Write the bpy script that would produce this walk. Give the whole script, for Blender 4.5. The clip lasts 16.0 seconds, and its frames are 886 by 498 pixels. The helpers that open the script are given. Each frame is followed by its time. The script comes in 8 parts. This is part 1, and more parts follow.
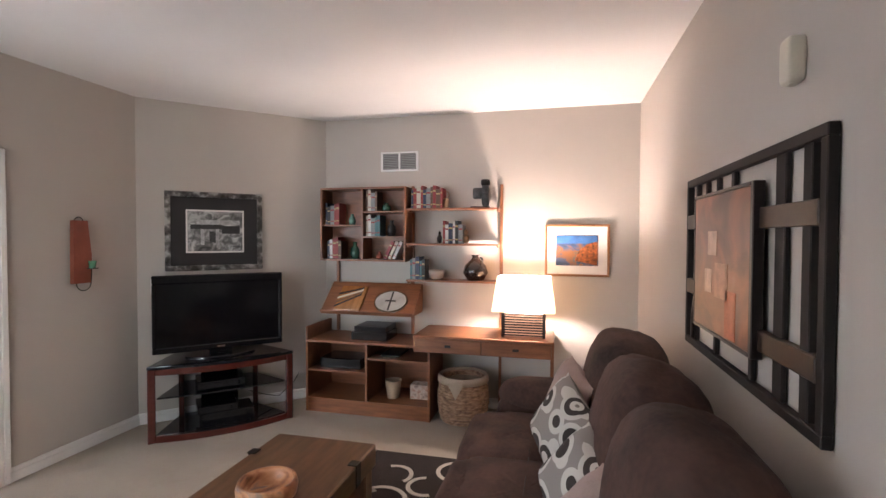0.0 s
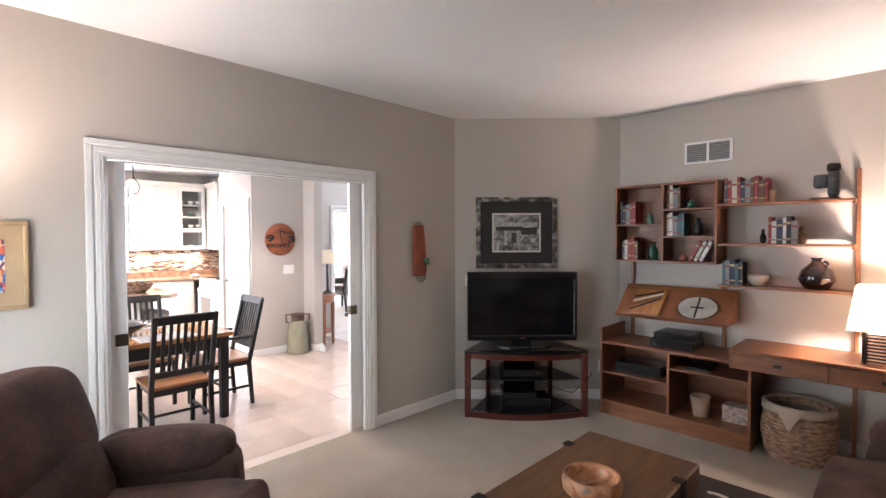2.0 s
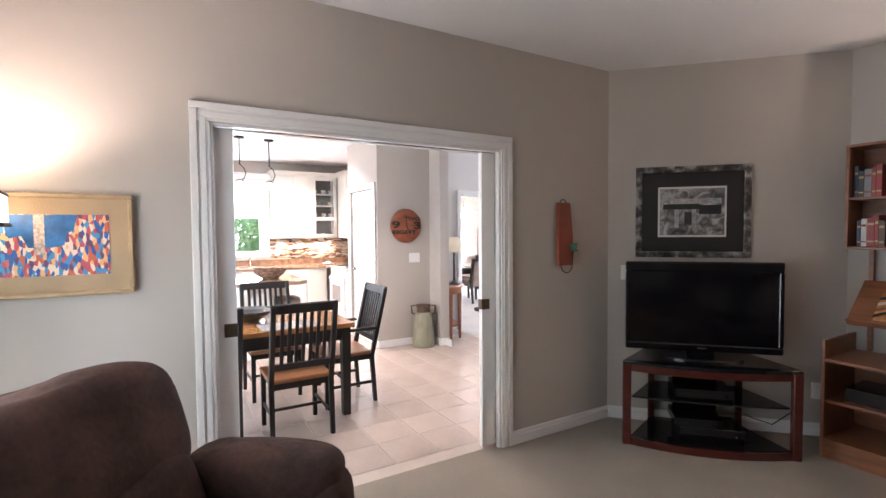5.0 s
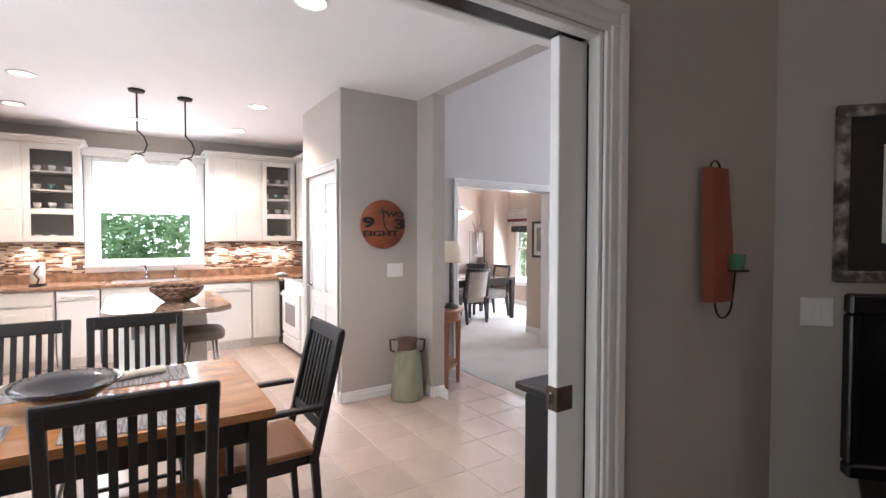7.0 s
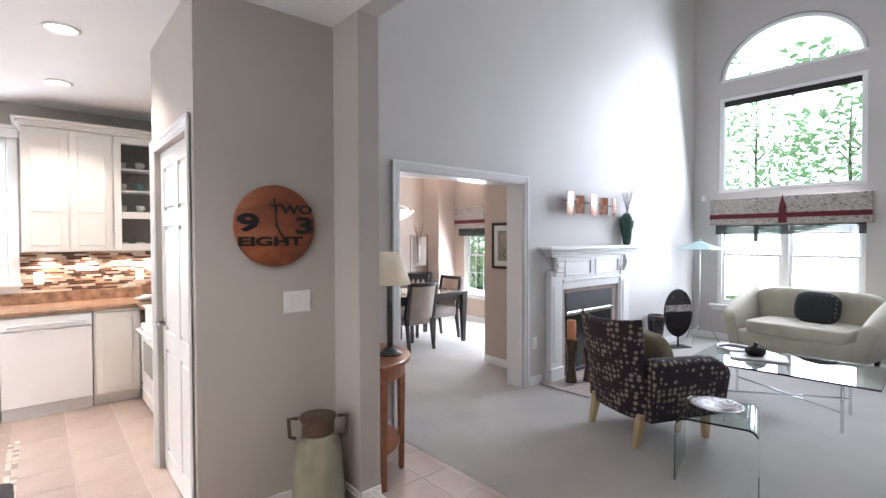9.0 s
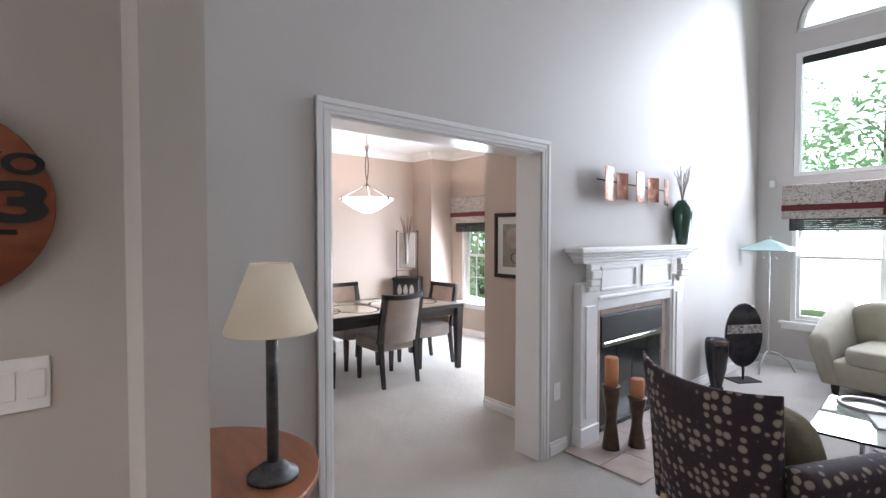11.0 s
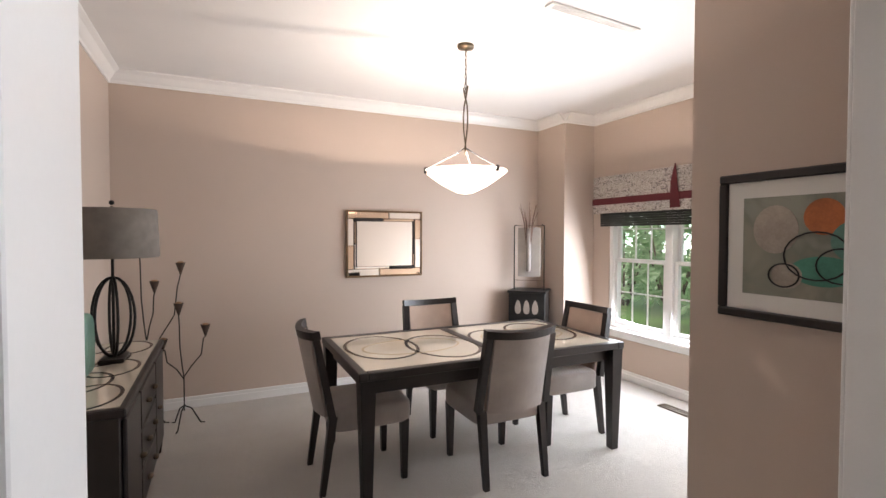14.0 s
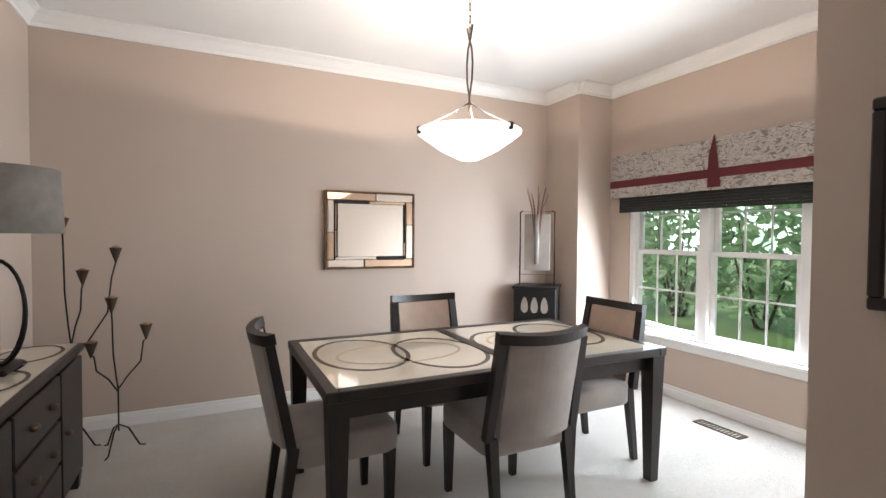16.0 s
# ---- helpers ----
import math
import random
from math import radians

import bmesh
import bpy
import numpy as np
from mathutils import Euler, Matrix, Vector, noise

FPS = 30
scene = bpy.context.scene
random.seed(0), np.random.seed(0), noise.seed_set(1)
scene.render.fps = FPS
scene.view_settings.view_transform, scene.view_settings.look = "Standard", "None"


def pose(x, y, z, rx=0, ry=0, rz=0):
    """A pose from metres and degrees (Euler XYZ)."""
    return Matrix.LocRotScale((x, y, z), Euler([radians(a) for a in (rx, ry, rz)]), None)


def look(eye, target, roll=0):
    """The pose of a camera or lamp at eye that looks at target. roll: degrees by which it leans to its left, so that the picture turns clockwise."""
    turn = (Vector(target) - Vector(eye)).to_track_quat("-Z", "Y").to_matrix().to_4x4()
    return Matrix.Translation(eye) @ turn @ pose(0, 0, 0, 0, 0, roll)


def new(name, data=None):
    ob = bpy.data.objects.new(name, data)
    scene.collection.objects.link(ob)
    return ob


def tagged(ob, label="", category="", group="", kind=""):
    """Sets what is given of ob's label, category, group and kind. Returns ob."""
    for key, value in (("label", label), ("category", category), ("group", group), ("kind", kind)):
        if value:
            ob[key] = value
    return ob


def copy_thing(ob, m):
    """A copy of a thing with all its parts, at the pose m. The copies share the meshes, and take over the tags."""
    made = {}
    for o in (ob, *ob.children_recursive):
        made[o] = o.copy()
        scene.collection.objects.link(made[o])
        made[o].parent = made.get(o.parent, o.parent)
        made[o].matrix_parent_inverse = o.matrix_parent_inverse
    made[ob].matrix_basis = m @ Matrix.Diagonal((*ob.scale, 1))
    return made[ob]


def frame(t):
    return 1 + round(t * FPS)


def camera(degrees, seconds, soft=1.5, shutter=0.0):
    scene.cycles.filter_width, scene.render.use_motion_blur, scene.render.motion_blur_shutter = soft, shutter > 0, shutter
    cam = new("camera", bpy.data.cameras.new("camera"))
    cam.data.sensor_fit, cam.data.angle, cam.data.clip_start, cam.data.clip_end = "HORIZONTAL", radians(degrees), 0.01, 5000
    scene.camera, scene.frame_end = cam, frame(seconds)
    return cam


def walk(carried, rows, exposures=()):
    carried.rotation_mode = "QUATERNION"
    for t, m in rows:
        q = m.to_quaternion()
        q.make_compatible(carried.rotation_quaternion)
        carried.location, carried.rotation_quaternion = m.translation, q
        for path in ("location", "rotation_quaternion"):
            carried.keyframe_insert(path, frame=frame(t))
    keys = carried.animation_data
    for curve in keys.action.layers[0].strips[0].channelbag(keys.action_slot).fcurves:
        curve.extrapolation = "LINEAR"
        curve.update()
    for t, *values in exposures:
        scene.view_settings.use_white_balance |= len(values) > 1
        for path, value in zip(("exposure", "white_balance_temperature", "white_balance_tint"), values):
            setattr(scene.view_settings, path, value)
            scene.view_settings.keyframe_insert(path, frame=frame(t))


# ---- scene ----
cam = camera(85.7, 16.0)
PATH = [
    (0, (0.027, 0.153, 1.591), (-0.443, 2.097, 1.54), 0.2),
    (0.5, (-0.038, 0.122, 1.591), (-0.748, 1.991, 1.539), 0.2),
    (1, (-0.096, 0.092, 1.591), (-1.064, 1.842, 1.538), 0.1),
    (1.5, (-0.151, 0.055, 1.59), (-1.359, 1.649, 1.539), -0.1),
    (2, (-0.189, 0.019, 1.585), (-1.596, 1.44, 1.538), -0.2),
    (2.5, (-0.207, -0.001, 1.581), (-1.757, 1.263, 1.536), -0.5),
    (3, (-0.237, -0.003, 1.578), (-1.884, 1.131, 1.536), -0.6),
    (5.5, (-1.133, 0.575, 1.491), (-2.857, 1.586, 1.413), -0.4),
    (6, (-1.585, 0.808, 1.483), (-3.308, 1.82, 1.402), -0.3),
    (6.5, (-2.067, 1.023, 1.469), (-3.777, 2.058, 1.396), -0.1),
    (7, (-2.486, 1.234, 1.467), (-4.167, 2.317, 1.412), 0.1),
    (7.5, (-2.872, 1.452, 1.476), (-4.514, 2.593, 1.431), 0.1),
    (8, (-3.22, 1.665, 1.484), (-4.796, 2.896, 1.457), 0.1),
    (10.5, (-4.698, 3.006, 1.514), (-6.203, 4.322, 1.461), -0.3),
    (11, (-4.955, 3.33, 1.50), (-6.495, 4.605, 1.442), 0.0),
    (11.5, (-5.255, 3.605, 1.516), (-6.822, 4.847, 1.452), 0.2),
    (12, (-5.551, 3.848, 1.512), (-7.164, 5.029, 1.45), 0.2),
    (12.5, (-5.824, 4.062, 1.489), (-7.486, 5.172, 1.427), 0.2),
    (13, (-6.108, 4.23, 1.467), (-7.818, 5.265, 1.405), 0.3),
    (13.5, (-6.35, 4.366, 1.458), (-8.116, 5.304, 1.398), 0.2),
    (14, (-6.546, 4.465, 1.451), (-8.358, 5.311, 1.395), 0.1),
    (14.5, (-6.713, 4.556, 1.428), (-8.555, 5.332, 1.378), 0.3),
    (15, (-6.861, 4.619, 1.385), (-8.711, 5.376, 1.334), 0.2),
    (15.5, (-7.013, 4.674, 1.355), (-8.851, 5.462, 1.301), 0.3),
    (16, (-7.159, 4.724, 1.328), (-8.958, 5.597, 1.273), 0.4),
]
K, M = 6300, 21
STOPS = [(0.0, 1.47, K, M), (2.0, 1.33, K, M), (3.0, 1.12, K, M), (4.3, 1.0, K, M), (5.5, 0.74, K, M), (6.0, 0.38, K, M), (6.5, 0.28, K, M), (8.0, 0.18, 6150, 16), (10.5, 0.02, 6200, 17), (11.0, -0.02, 6250, 17), (12.5, -0.16, 6600, 19), (14.5, -0.34, 6800, 17), (16.0, -0.33, 6500, 13)]
walk(cam, [(t, look(eye, target, roll)) for t, eye, target, roll in PATH], STOPS)

# ---- world and light ----
H = 2.74            # flat ceilings
GH = 5.3            # tall living room ceiling
world = bpy.data.worlds.new("sky")
scene.world = world
world.use_nodes = True
wn = world.node_tree.nodes
sky = wn.new("ShaderNodeTexSky")
sky.sky_type, sky.sun_disc = "NISHITA", False
sky.sun_elevation, sky.sun_rotation = radians(62), radians(147)
world.node_tree.links.new(sky.outputs[0], wn["Background"].inputs[0])
wn["Background"].inputs[1].default_value = 0.15


def lamp(name, kind, power, colour, m, size=0.1, size_y=None, spot=None):
    d = bpy.data.lights.new(name, kind)
    d.energy, d.color = power, colour
    if kind == "AREA":
        d.size = size
        if size_y:
            d.shape, d.size_y = "RECTANGLE", size_y
    elif kind != "SUN":
        d.shadow_soft_size = size
    if spot:
        d.spot_size, d.spot_blend = radians(spot), 0.6
    ob = new(name, d)
    ob.matrix_world = m
    return ob


sun = bpy.data.lights.new("sun", "SUN")
sun.energy, sun.angle, sun.color = 5.0, radians(1.0), (1.0, 0.95, 0.87)
sun_ob = new("sun", sun)
sun_ob.matrix_world = look((0, 0, 20), (-5.5, 8.5, 0))

WARM = (1.0, 0.83, 0.69)
SOFT = (1.0, 0.87, 0.74)
DAY = (0.82, 0.92, 1.0)
# daylight through the windows
lamp("living_window_light", "AREA", 235, (0.82, 0.90, 1.0), look((-5.776, 9.75, 2.3), (-5.5, 5, 1.2)), 1.6, 3.4)
lamp("dining_window_light", "AREA", 135, (0.80, 0.91, 1.0), look((-9.256, 8.10, 1.05), (-9.3, 5.0, 0.35)), 2.1, 1.0)
lamp("patio_door_light", "AREA", 46, DAY, look((-5.0, -0.60, 1.05), (-5.3, 3.0, 0.9)), 1.6, 1.9)
lamp("kitchen_window_light", "AREA", 70, DAY, look((-9.727, 1.37, 1.75), (-5, 1.37, 1.75)), 1.04, 1.2)
lamp("family_window_light", "AREA", 11, DAY, look((-2.3, -0.42, 1.1), (-2.3, 4, 1.5)), 1.3, 1.3)
# lamps of the rooms
lamp("desk_lamp_light", "POINT", 52, WARM, pose(-0.25, 4.22, 1.13), 0.06)
lamp("torchiere_light", "SPOT", 27, WARM, pose(-3.10, -0.25, 1.62, 180, 0, 0), 0.08, spot=150)
lamp("dining_bowl_light", "POINT", 75, SOFT, pose(-9.446, 5.987, 1.835), 0.012)
for cx, cy in ((-5.09, 2.06), (-7.46, 2.27), (-8.71, 2.29), (-8.73, 1.27), (-8.64, 0.26), (-7.46, 0.5), (-5.09, 0.4)):
    lamp("can_light", "SPOT", 68, SOFT, pose(cx, cy, H - 0.03), 0.05, spot=125)
for cy in (2.2, 2.5, 2.8, 3.05, 0.2, 0.55):
    lamp("under_cabinet_light", "SPOT", 14.0, WARM, pose(-9.61, cy, 1.37), 0.02, spot=120)

# ---- materials ----
MATS = {}


def mat(name, colour, rough=0.6, metal=0.0, vary=0.12, scale=6.0, bump=0.0, bump_scale=120.0, second=None, emit=None, power=0.0,
        glass=False, coat=0.0, stretch=None, sheen=0.0, rnd=0.0, through_light=0.0):
    """A procedural surface: base colour with broad and fine variation, grain relief, gloss."""
    m = bpy.data.materials.new(name)
    m.use_nodes = True
    nt = m.node_tree
    n, l = nt.nodes, nt.links
    b = n["Principled BSDF"]
    b.inputs["Roughness"].default_value, b.inputs["Metallic"].default_value = rough, metal
    b.inputs["Coat Weight"].default_value = coat
    b.inputs["Sheen Weight"].default_value = sheen
    tc = n.new("ShaderNodeTexCoord")
    mp = n.new("ShaderNodeMapping")
    if stretch:
        mp.inputs["Scale"].default_value = stretch
    l.new(tc.outputs["Object"], mp.inputs[0])
    if glass:
        b.inputs["Transmission Weight"].default_value = 1.0
        b.inputs["IOR"].default_value = 1.45
        b.inputs["Base Color"].default_value = (*colour, 1)
        MATS[name] = m
        return m
    broad, fine = n.new("ShaderNodeTexNoise"), n.new("ShaderNodeTexNoise")
    broad.inputs["Scale"].default_value, fine.inputs["Scale"].default_value = scale, bump_scale
    broad.inputs["Detail"].default_value, fine.inputs["Detail"].default_value = 4, 3
    l.new(mp.outputs[0], broad.inputs[0])
    l.new(mp.outputs[0], fine.inputs[0])
    add = n.new("ShaderNodeMath")
    add.operation = "MULTIPLY_ADD"
    add.inputs[1].default_value, add.inputs[2].default_value = 0.35, 0.0
    l.new(fine.outputs[0], add.inputs[0])
    l.new(broad.outputs[0], add.inputs[2])
    ramp = n.new("ShaderNodeValToRGB")
    other = second or tuple(c * (1 - 2 * vary) for c in colour)
    ramp.color_ramp.elements[0].position, ramp.color_ramp.elements[1].position = 0.45, 0.95
    ramp.color_ramp.elements[0].color, ramp.color_ramp.elements[1].color = (*other, 1), (*colour, 1)
    if not second:
        ramp.color_ramp.elements[1].color = tuple(min(1, c * (1 + vary * 0.5)) for c in colour) + (1,)
    l.new(add.outputs[0], ramp.inputs[0])
    out = ramp.outputs[0]
    if rnd:
        oi, hsv = n.new("ShaderNodeObjectInfo"), n.new("ShaderNodeHueSaturation")
        mr = n.new("ShaderNodeMapRange")
        mr.inputs[3].default_value, mr.inputs[4].default_value = 1 - rnd, 1 + rnd
        l.new(oi.outputs["Random"], mr.inputs[0])
        l.new(mr.outputs[0], hsv.inputs["Value"])
        l.new(out, hsv.inputs["Color"])
        out = hsv.outputs[0]
    l.new(out, b.inputs["Base Color"])
    if bump:
        bp = n.new("ShaderNodeBump")
        bp.inputs["Strength"].default_value, bp.inputs["Distance"].default_value = bump, 0.01
        l.new(fine.outputs[0], bp.inputs["Height"])
        l.new(bp.outputs[0], b.inputs["Normal"])
    if emit:
        b.inputs["Emission Color"].default_value, b.inputs["Emission Strength"].default_value = (*emit, 1), power
    if through_light:
        tb, mx = n.new("ShaderNodeBsdfTranslucent"), n.new("ShaderNodeMixShader")
        l.new(out, tb.inputs[0])
        mx.inputs[0].default_value = through_light
        l.new(b.outputs[0], mx.inputs[1])
        l.new(tb.outputs[0], mx.inputs[2])
        l.new(mx.outputs[0], n["Material Output"].inputs[0])
    MATS[name] = m
    return m


wall_paint = mat("greige_wall_paint", (0.48, 0.44, 0.395), 0.75, vary=0.03, scale=1.2, bump=0.05, bump_scale=260)
# Assumed one paint throughout; room light is mixed into the next two colours.
living_lit_paint = mat("wall_paint_grey_lit", (0.56, 0.53, 0.50), 0.55, vary=0.03, scale=1.0, bump=0.05, bump_scale=260)
dining_lit_paint = mat("wall_paint_rose_lit", (0.52, 0.42, 0.35), 0.65, vary=0.03, scale=1.1, bump=0.05, bump_scale=260)
ceiling_paint = mat("flat_white_ceiling_paint", (0.80, 0.79, 0.78), 0.9, vary=0.02, scale=2, bump=0.06, bump_scale=300)
trim_paint = mat("white_gloss_trim_paint", (0.80, 0.79, 0.77), 0.3, vary=0.02, scale=3)
carpet_beige = mat("beige_cut_pile_carpet", (0.38, 0.315, 0.235), 0.95, vary=0.10, scale=3, bump=0.9, bump_scale=420, sheen=0.3)
carpet_cream = mat("cream_cut_pile_carpet", (0.58, 0.54, 0.49), 0.95, vary=0.08, scale=2.2, bump=0.9, bump_scale=420, sheen=0.3)
tile_mat = mat("glazed_beige_floor_tile", (0.50, 0.40, 0.345), 0.24, vary=0.09, scale=2.0, bump=0.04, bump_scale=40, rnd=0.035)
grout_mat = mat("grey_beige_grout", (0.50, 0.42, 0.37), 0.9, vary=0.06, bump=0.2)
brown_micro = mat("brown_microfibre", (0.085, 0.044, 0.034), 0.95, vary=0.34, scale=4, bump=0.22, bump_scale=45)
teak = mat("oiled_teak", (0.26, 0.098, 0.042), 0.38, vary=0.2, scale=5, bump=0.08, bump_scale=60, stretch=(1, 8, 8))
cherry = mat("dark_cherry_wood", (0.085, 0.017, 0.012), 0.25, vary=0.2, scale=6, stretch=(1, 6, 6), coat=0.3)
walnut = mat("walnut_table_wood", (0.17, 0.085, 0.04), 0.35, vary=0.22, scale=4, bump=0.08, bump_scale=50, stretch=(8, 1, 8))
espresso = mat("espresso_wood", (0.011, 0.006, 0.005), 0.4, vary=0.2, scale=8)
black_wood = mat("black_painted_wood", (0.008, 0.007, 0.007), 0.45, vary=0.2, scale=8)
honey = mat("honey_wood", (0.42, 0.19, 0.07), 0.17, vary=0.16, scale=4, bump=0.05, bump_scale=50, stretch=(8, 1, 8), coat=0.4)
seat_wood = mat("brown_seat_wood", (0.25, 0.105, 0.045), 0.3, vary=0.16, scale=4, stretch=(1, 8, 8))
black_plastic = mat("black_plastic", (0.006, 0.006, 0.007), 0.16, vary=0.1)
screen_mat = mat("black_screen_glass", (0.004, 0.004, 0.005), 0.12, vary=0.0)
smoke_glass = mat("smoked_glass_shelf", (0.01, 0.01, 0.012), 0.06, vary=0.0)
iron = mat("dark_wrought_iron", (0.025, 0.021, 0.018), 0.5, metal=0.6, vary=0.2, scale=20, bump=0.15)
chrome = mat("polished_chrome", (0.75, 0.75, 0.76), 0.12, metal=1.0, vary=0.05)
nickel = mat("aged_bronze_hardware", (0.16, 0.12, 0.08), 0.35, metal=0.9, vary=0.15, scale=30)
cab_white = mat("white_cabinet_paint", (0.78, 0.76, 0.71), 0.35, vary=0.02, scale=3)
appliance_white = mat("white_appliance_enamel", (0.80, 0.80, 0.79), 0.2, vary=0.01)
counter_mat = mat("brown_speckled_countertop", (0.36, 0.22, 0.14), 0.18, vary=0.3, scale=14, bump_scale=90)
window_glass = mat("window_glass", (1, 1, 1), 0.0, glass=True)
clear_glass = mat("clear_table_glass", (0.85, 0.97, 0.93), 0.0, glass=True)
mirror_mat = mat("mirror_silver", (0.9, 0.9, 0.88), 0.02, metal=1.0, vary=0.0)
lampshade_lit = mat("lit_cream_lampshade", (0.85, 0.78, 0.66), 0.8, vary=0.02, emit=(1.0, 0.74, 0.48), power=1.2, through_light=0.5)
can_lens = mat("glowing_can_lens", (0.9, 0.9, 0.88), 0.5, vary=0, emit=(1.0, 0.86, 0.68), power=9.0)

# ---- mesh building ----
HERE = Matrix()                                   # the frame that things are laid out in
WEST = Matrix.Translation((0.153, -0.063, 0))      # frame of the dining room and fireplace wall



class G:
    """Collects faces for one mesh."""

    def __init__(self):
        self.v, self.f, self.smooth = [], [], []

    def add(self, verts, faces, smooth=False, m=None):
        k = len(self.v)
        self.v += [tuple(m @ Vector(p)) if m is not None else tuple(p) for p in verts]
        self.f += [tuple(i + k for i in f) for f in faces]
        self.smooth += [smooth] * len(faces)
        return self

    def box(self, x0, y0, z0, x1, y1, z1, c=0.0, m=None):
        """A block; c: the width of its chamfered edges."""
        lo, hi = (min(x0, x1), min(y0, y1), min(z0, z1)), (max(x0, x1), max(y0, y1), max(z0, z1))
        c = min(c, *(0.45 * (h - q) for h, q in zip(hi, lo)))
        if c <= 0:
            v = [(x, y, z) for z in (lo[2], hi[2]) for y in (lo[1], hi[1]) for x in (lo[0], hi[0])]
            return self.add(v, [(0, 2, 3, 1), (4, 5, 7, 6), (0, 1, 5, 4), (2, 6, 7, 3), (0, 4, 6, 2), (1, 3, 7, 5)], False, m)
        v, ix = [], {}
        for sx in (0, 1):
            for sy in (0, 1):
                for sz in (0, 1):
                    corner = [(lo, hi)[s][a] for a, s in enumerate((sx, sy, sz))]
                    inner = [corner[a] + (c if s == 0 else -c) for a, s in enumerate((sx, sy, sz))]
                    for a in range(3):
                        p = inner[:]
                        p[a] = corner[a]
                        ix[sx, sy, sz, a] = len(v)
                        v.append(p)
        faces = []
        for a in range(3):
            b, d = (a + 1) % 3, (a + 2) % 3
            for s in (0, 1):
                def key(p, q, ax=a):
                    k = [0, 0, 0]
                    k[a], k[b], k[d] = s, p, q
                    return ix[(*k, ax)]
                ring = [key(0, 0), key(1, 0), key(1, 1), key(0, 1)]
                faces.append(tuple(ring if s else ring[::-1]))
            for p in (0, 1):
                for q in (0, 1):
                    def key2(s, ax):
                        k = [0, 0, 0]
                        k[a], k[b], k[d] = s, p, q
                        return ix[(*k, ax)]
                    ring = [key2(0, b), key2(1, b), key2(1, d), key2(0, d)]
                    faces.append(tuple(ring if p != q else ring[::-1]))
        for sx in (0, 1):
            for sy in (0, 1):
                for sz in (0, 1):
                    t = [ix[sx, sy, sz, a] for a in range(3)]
                    faces.append(tuple(t if (sx + sy + sz) % 2 else t[::-1]))
        return self.add(v, faces, False, m)

    def lathe(self, profile, n=24, m=None, smooth=True, caps=True):
        """Turns (radius, z) pairs about z."""
        v = [(r * math.cos(2 * math.pi * i / n), r * math.sin(2 * math.pi * i / n), z) for r, z in profile for i in range(n)]
        f = [(k * n + i, k * n + (i + 1) % n, (k + 1) * n + (i + 1) % n, (k + 1) * n + i) for k in range(len(profile) - 1) for i in range(n)]
        if caps:
            f += [tuple(range(n))[::-1], tuple(range((len(profile) - 1) * n, len(profile) * n))]
        return self.add(v, f, smooth, m)

    def cyl(self, x, y, z0, z1, r, r2=None, n=20, m=None):
        t = Matrix.Translation((x, y, 0))
        r2 = r if r2 is None else r2
        e = min(0.004, r * 0.2, r2 * 0.2)
        return self.lathe([(r - e, z0), (r, z0 + e), (r2, z1 - e), (r2 - e, z1)], n, (m @ t) if m is not None else t)

    def tube(self, pts, r, n=8, m=None, closed=False):
        """Sweeps a round section along points; r may be one radius or one for each point."""
        pts = [Vector(p) for p in pts]
        rs = r if isinstance(r, (list, tuple)) else [r] * len(pts)
        v, up = [], Vector((0, 0, 1))
        last = None
        for i, p in enumerate(pts):
            a = pts[i - 1] if (i or closed) else p
            b = pts[(i + 1) % len(pts)] if (i < len(pts) - 1 or closed) else p
            d = (b - a).normalized()
            s = last if last is not None else (up if abs(d.z) < 0.9 else Vector((1, 0, 0)))
            s = (s - d * s.dot(d)).normalized()
            last = s
            w = d.cross(s)
            v += [p + rs[i] * (math.cos(2 * math.pi * k / n) * s + math.sin(2 * math.pi * k / n) * w) for k in range(n)]
        q = len(pts)
        f = [(i * n + k, i * n + (k + 1) % n, ((i + 1) % q) * n + (k + 1) % n, ((i + 1) % q) * n + k) for i in range(q if closed else q - 1) for k in range(n)]
        if not closed:
            f += [tuple(range(n))[::-1], tuple(range((q - 1) * n, q * n))]
        return self.add(v, f, True, m)

    def prism(self, poly, z0, z1, m=None, c=0.0):
        """Extrudes a polygon of (x, y) from z0 to z1, with the upper edge chamfered by c."""
        n = len(poly)
        rings = [(poly, z0), (poly, z1 - c)]
        if c:
            cx, cy = sum(p[0] for p in poly) / n, sum(p[1] for p in poly) / n
            far = max(math.hypot(p[0] - cx, p[1] - cy) for p in poly)
            rings.append(([(cx + (x - cx) * (1 - c / far), cy + (y - cy) * (1 - c / far)) for x, y in poly], z1))
        v = [(x, y, z) for ring, z in rings for x, y in ring]
        f = [(k * n + i, k * n + (i + 1) % n, (k + 1) * n + (i + 1) % n, (k + 1) * n + i) for k in range(len(rings) - 1) for i in range(n)]
        f += [tuple(range(n))[::-1], tuple(range((len(rings) - 1) * n, len(rings) * n))]
        return self.add(v, f, False, m)

    def soft(self, cx, cy, cz, sx, sy, sz, e=0.35, n=20, m=None, e2=None):
        """A stuffed block of half sizes sx, sy, sz: a superellipsoid; small e is boxy, 1 is a ball."""
        e2 = e if e2 is None else e2
        sp = lambda w, q: math.copysign(abs(w) ** q, w)
        h = n // 2
        v = []
        for j in range(h + 1):
            b = -math.pi / 2 + math.pi * j / h
            for i in range(n):
                a = 2 * math.pi * (i + 0.5) / n
                v.append((cx + sx * sp(math.cos(b), e2) * sp(math.cos(a), e), cy + sy * sp(math.cos(b), e2) * sp(math.sin(a), e), cz + sz * sp(math.sin(b), e2)))
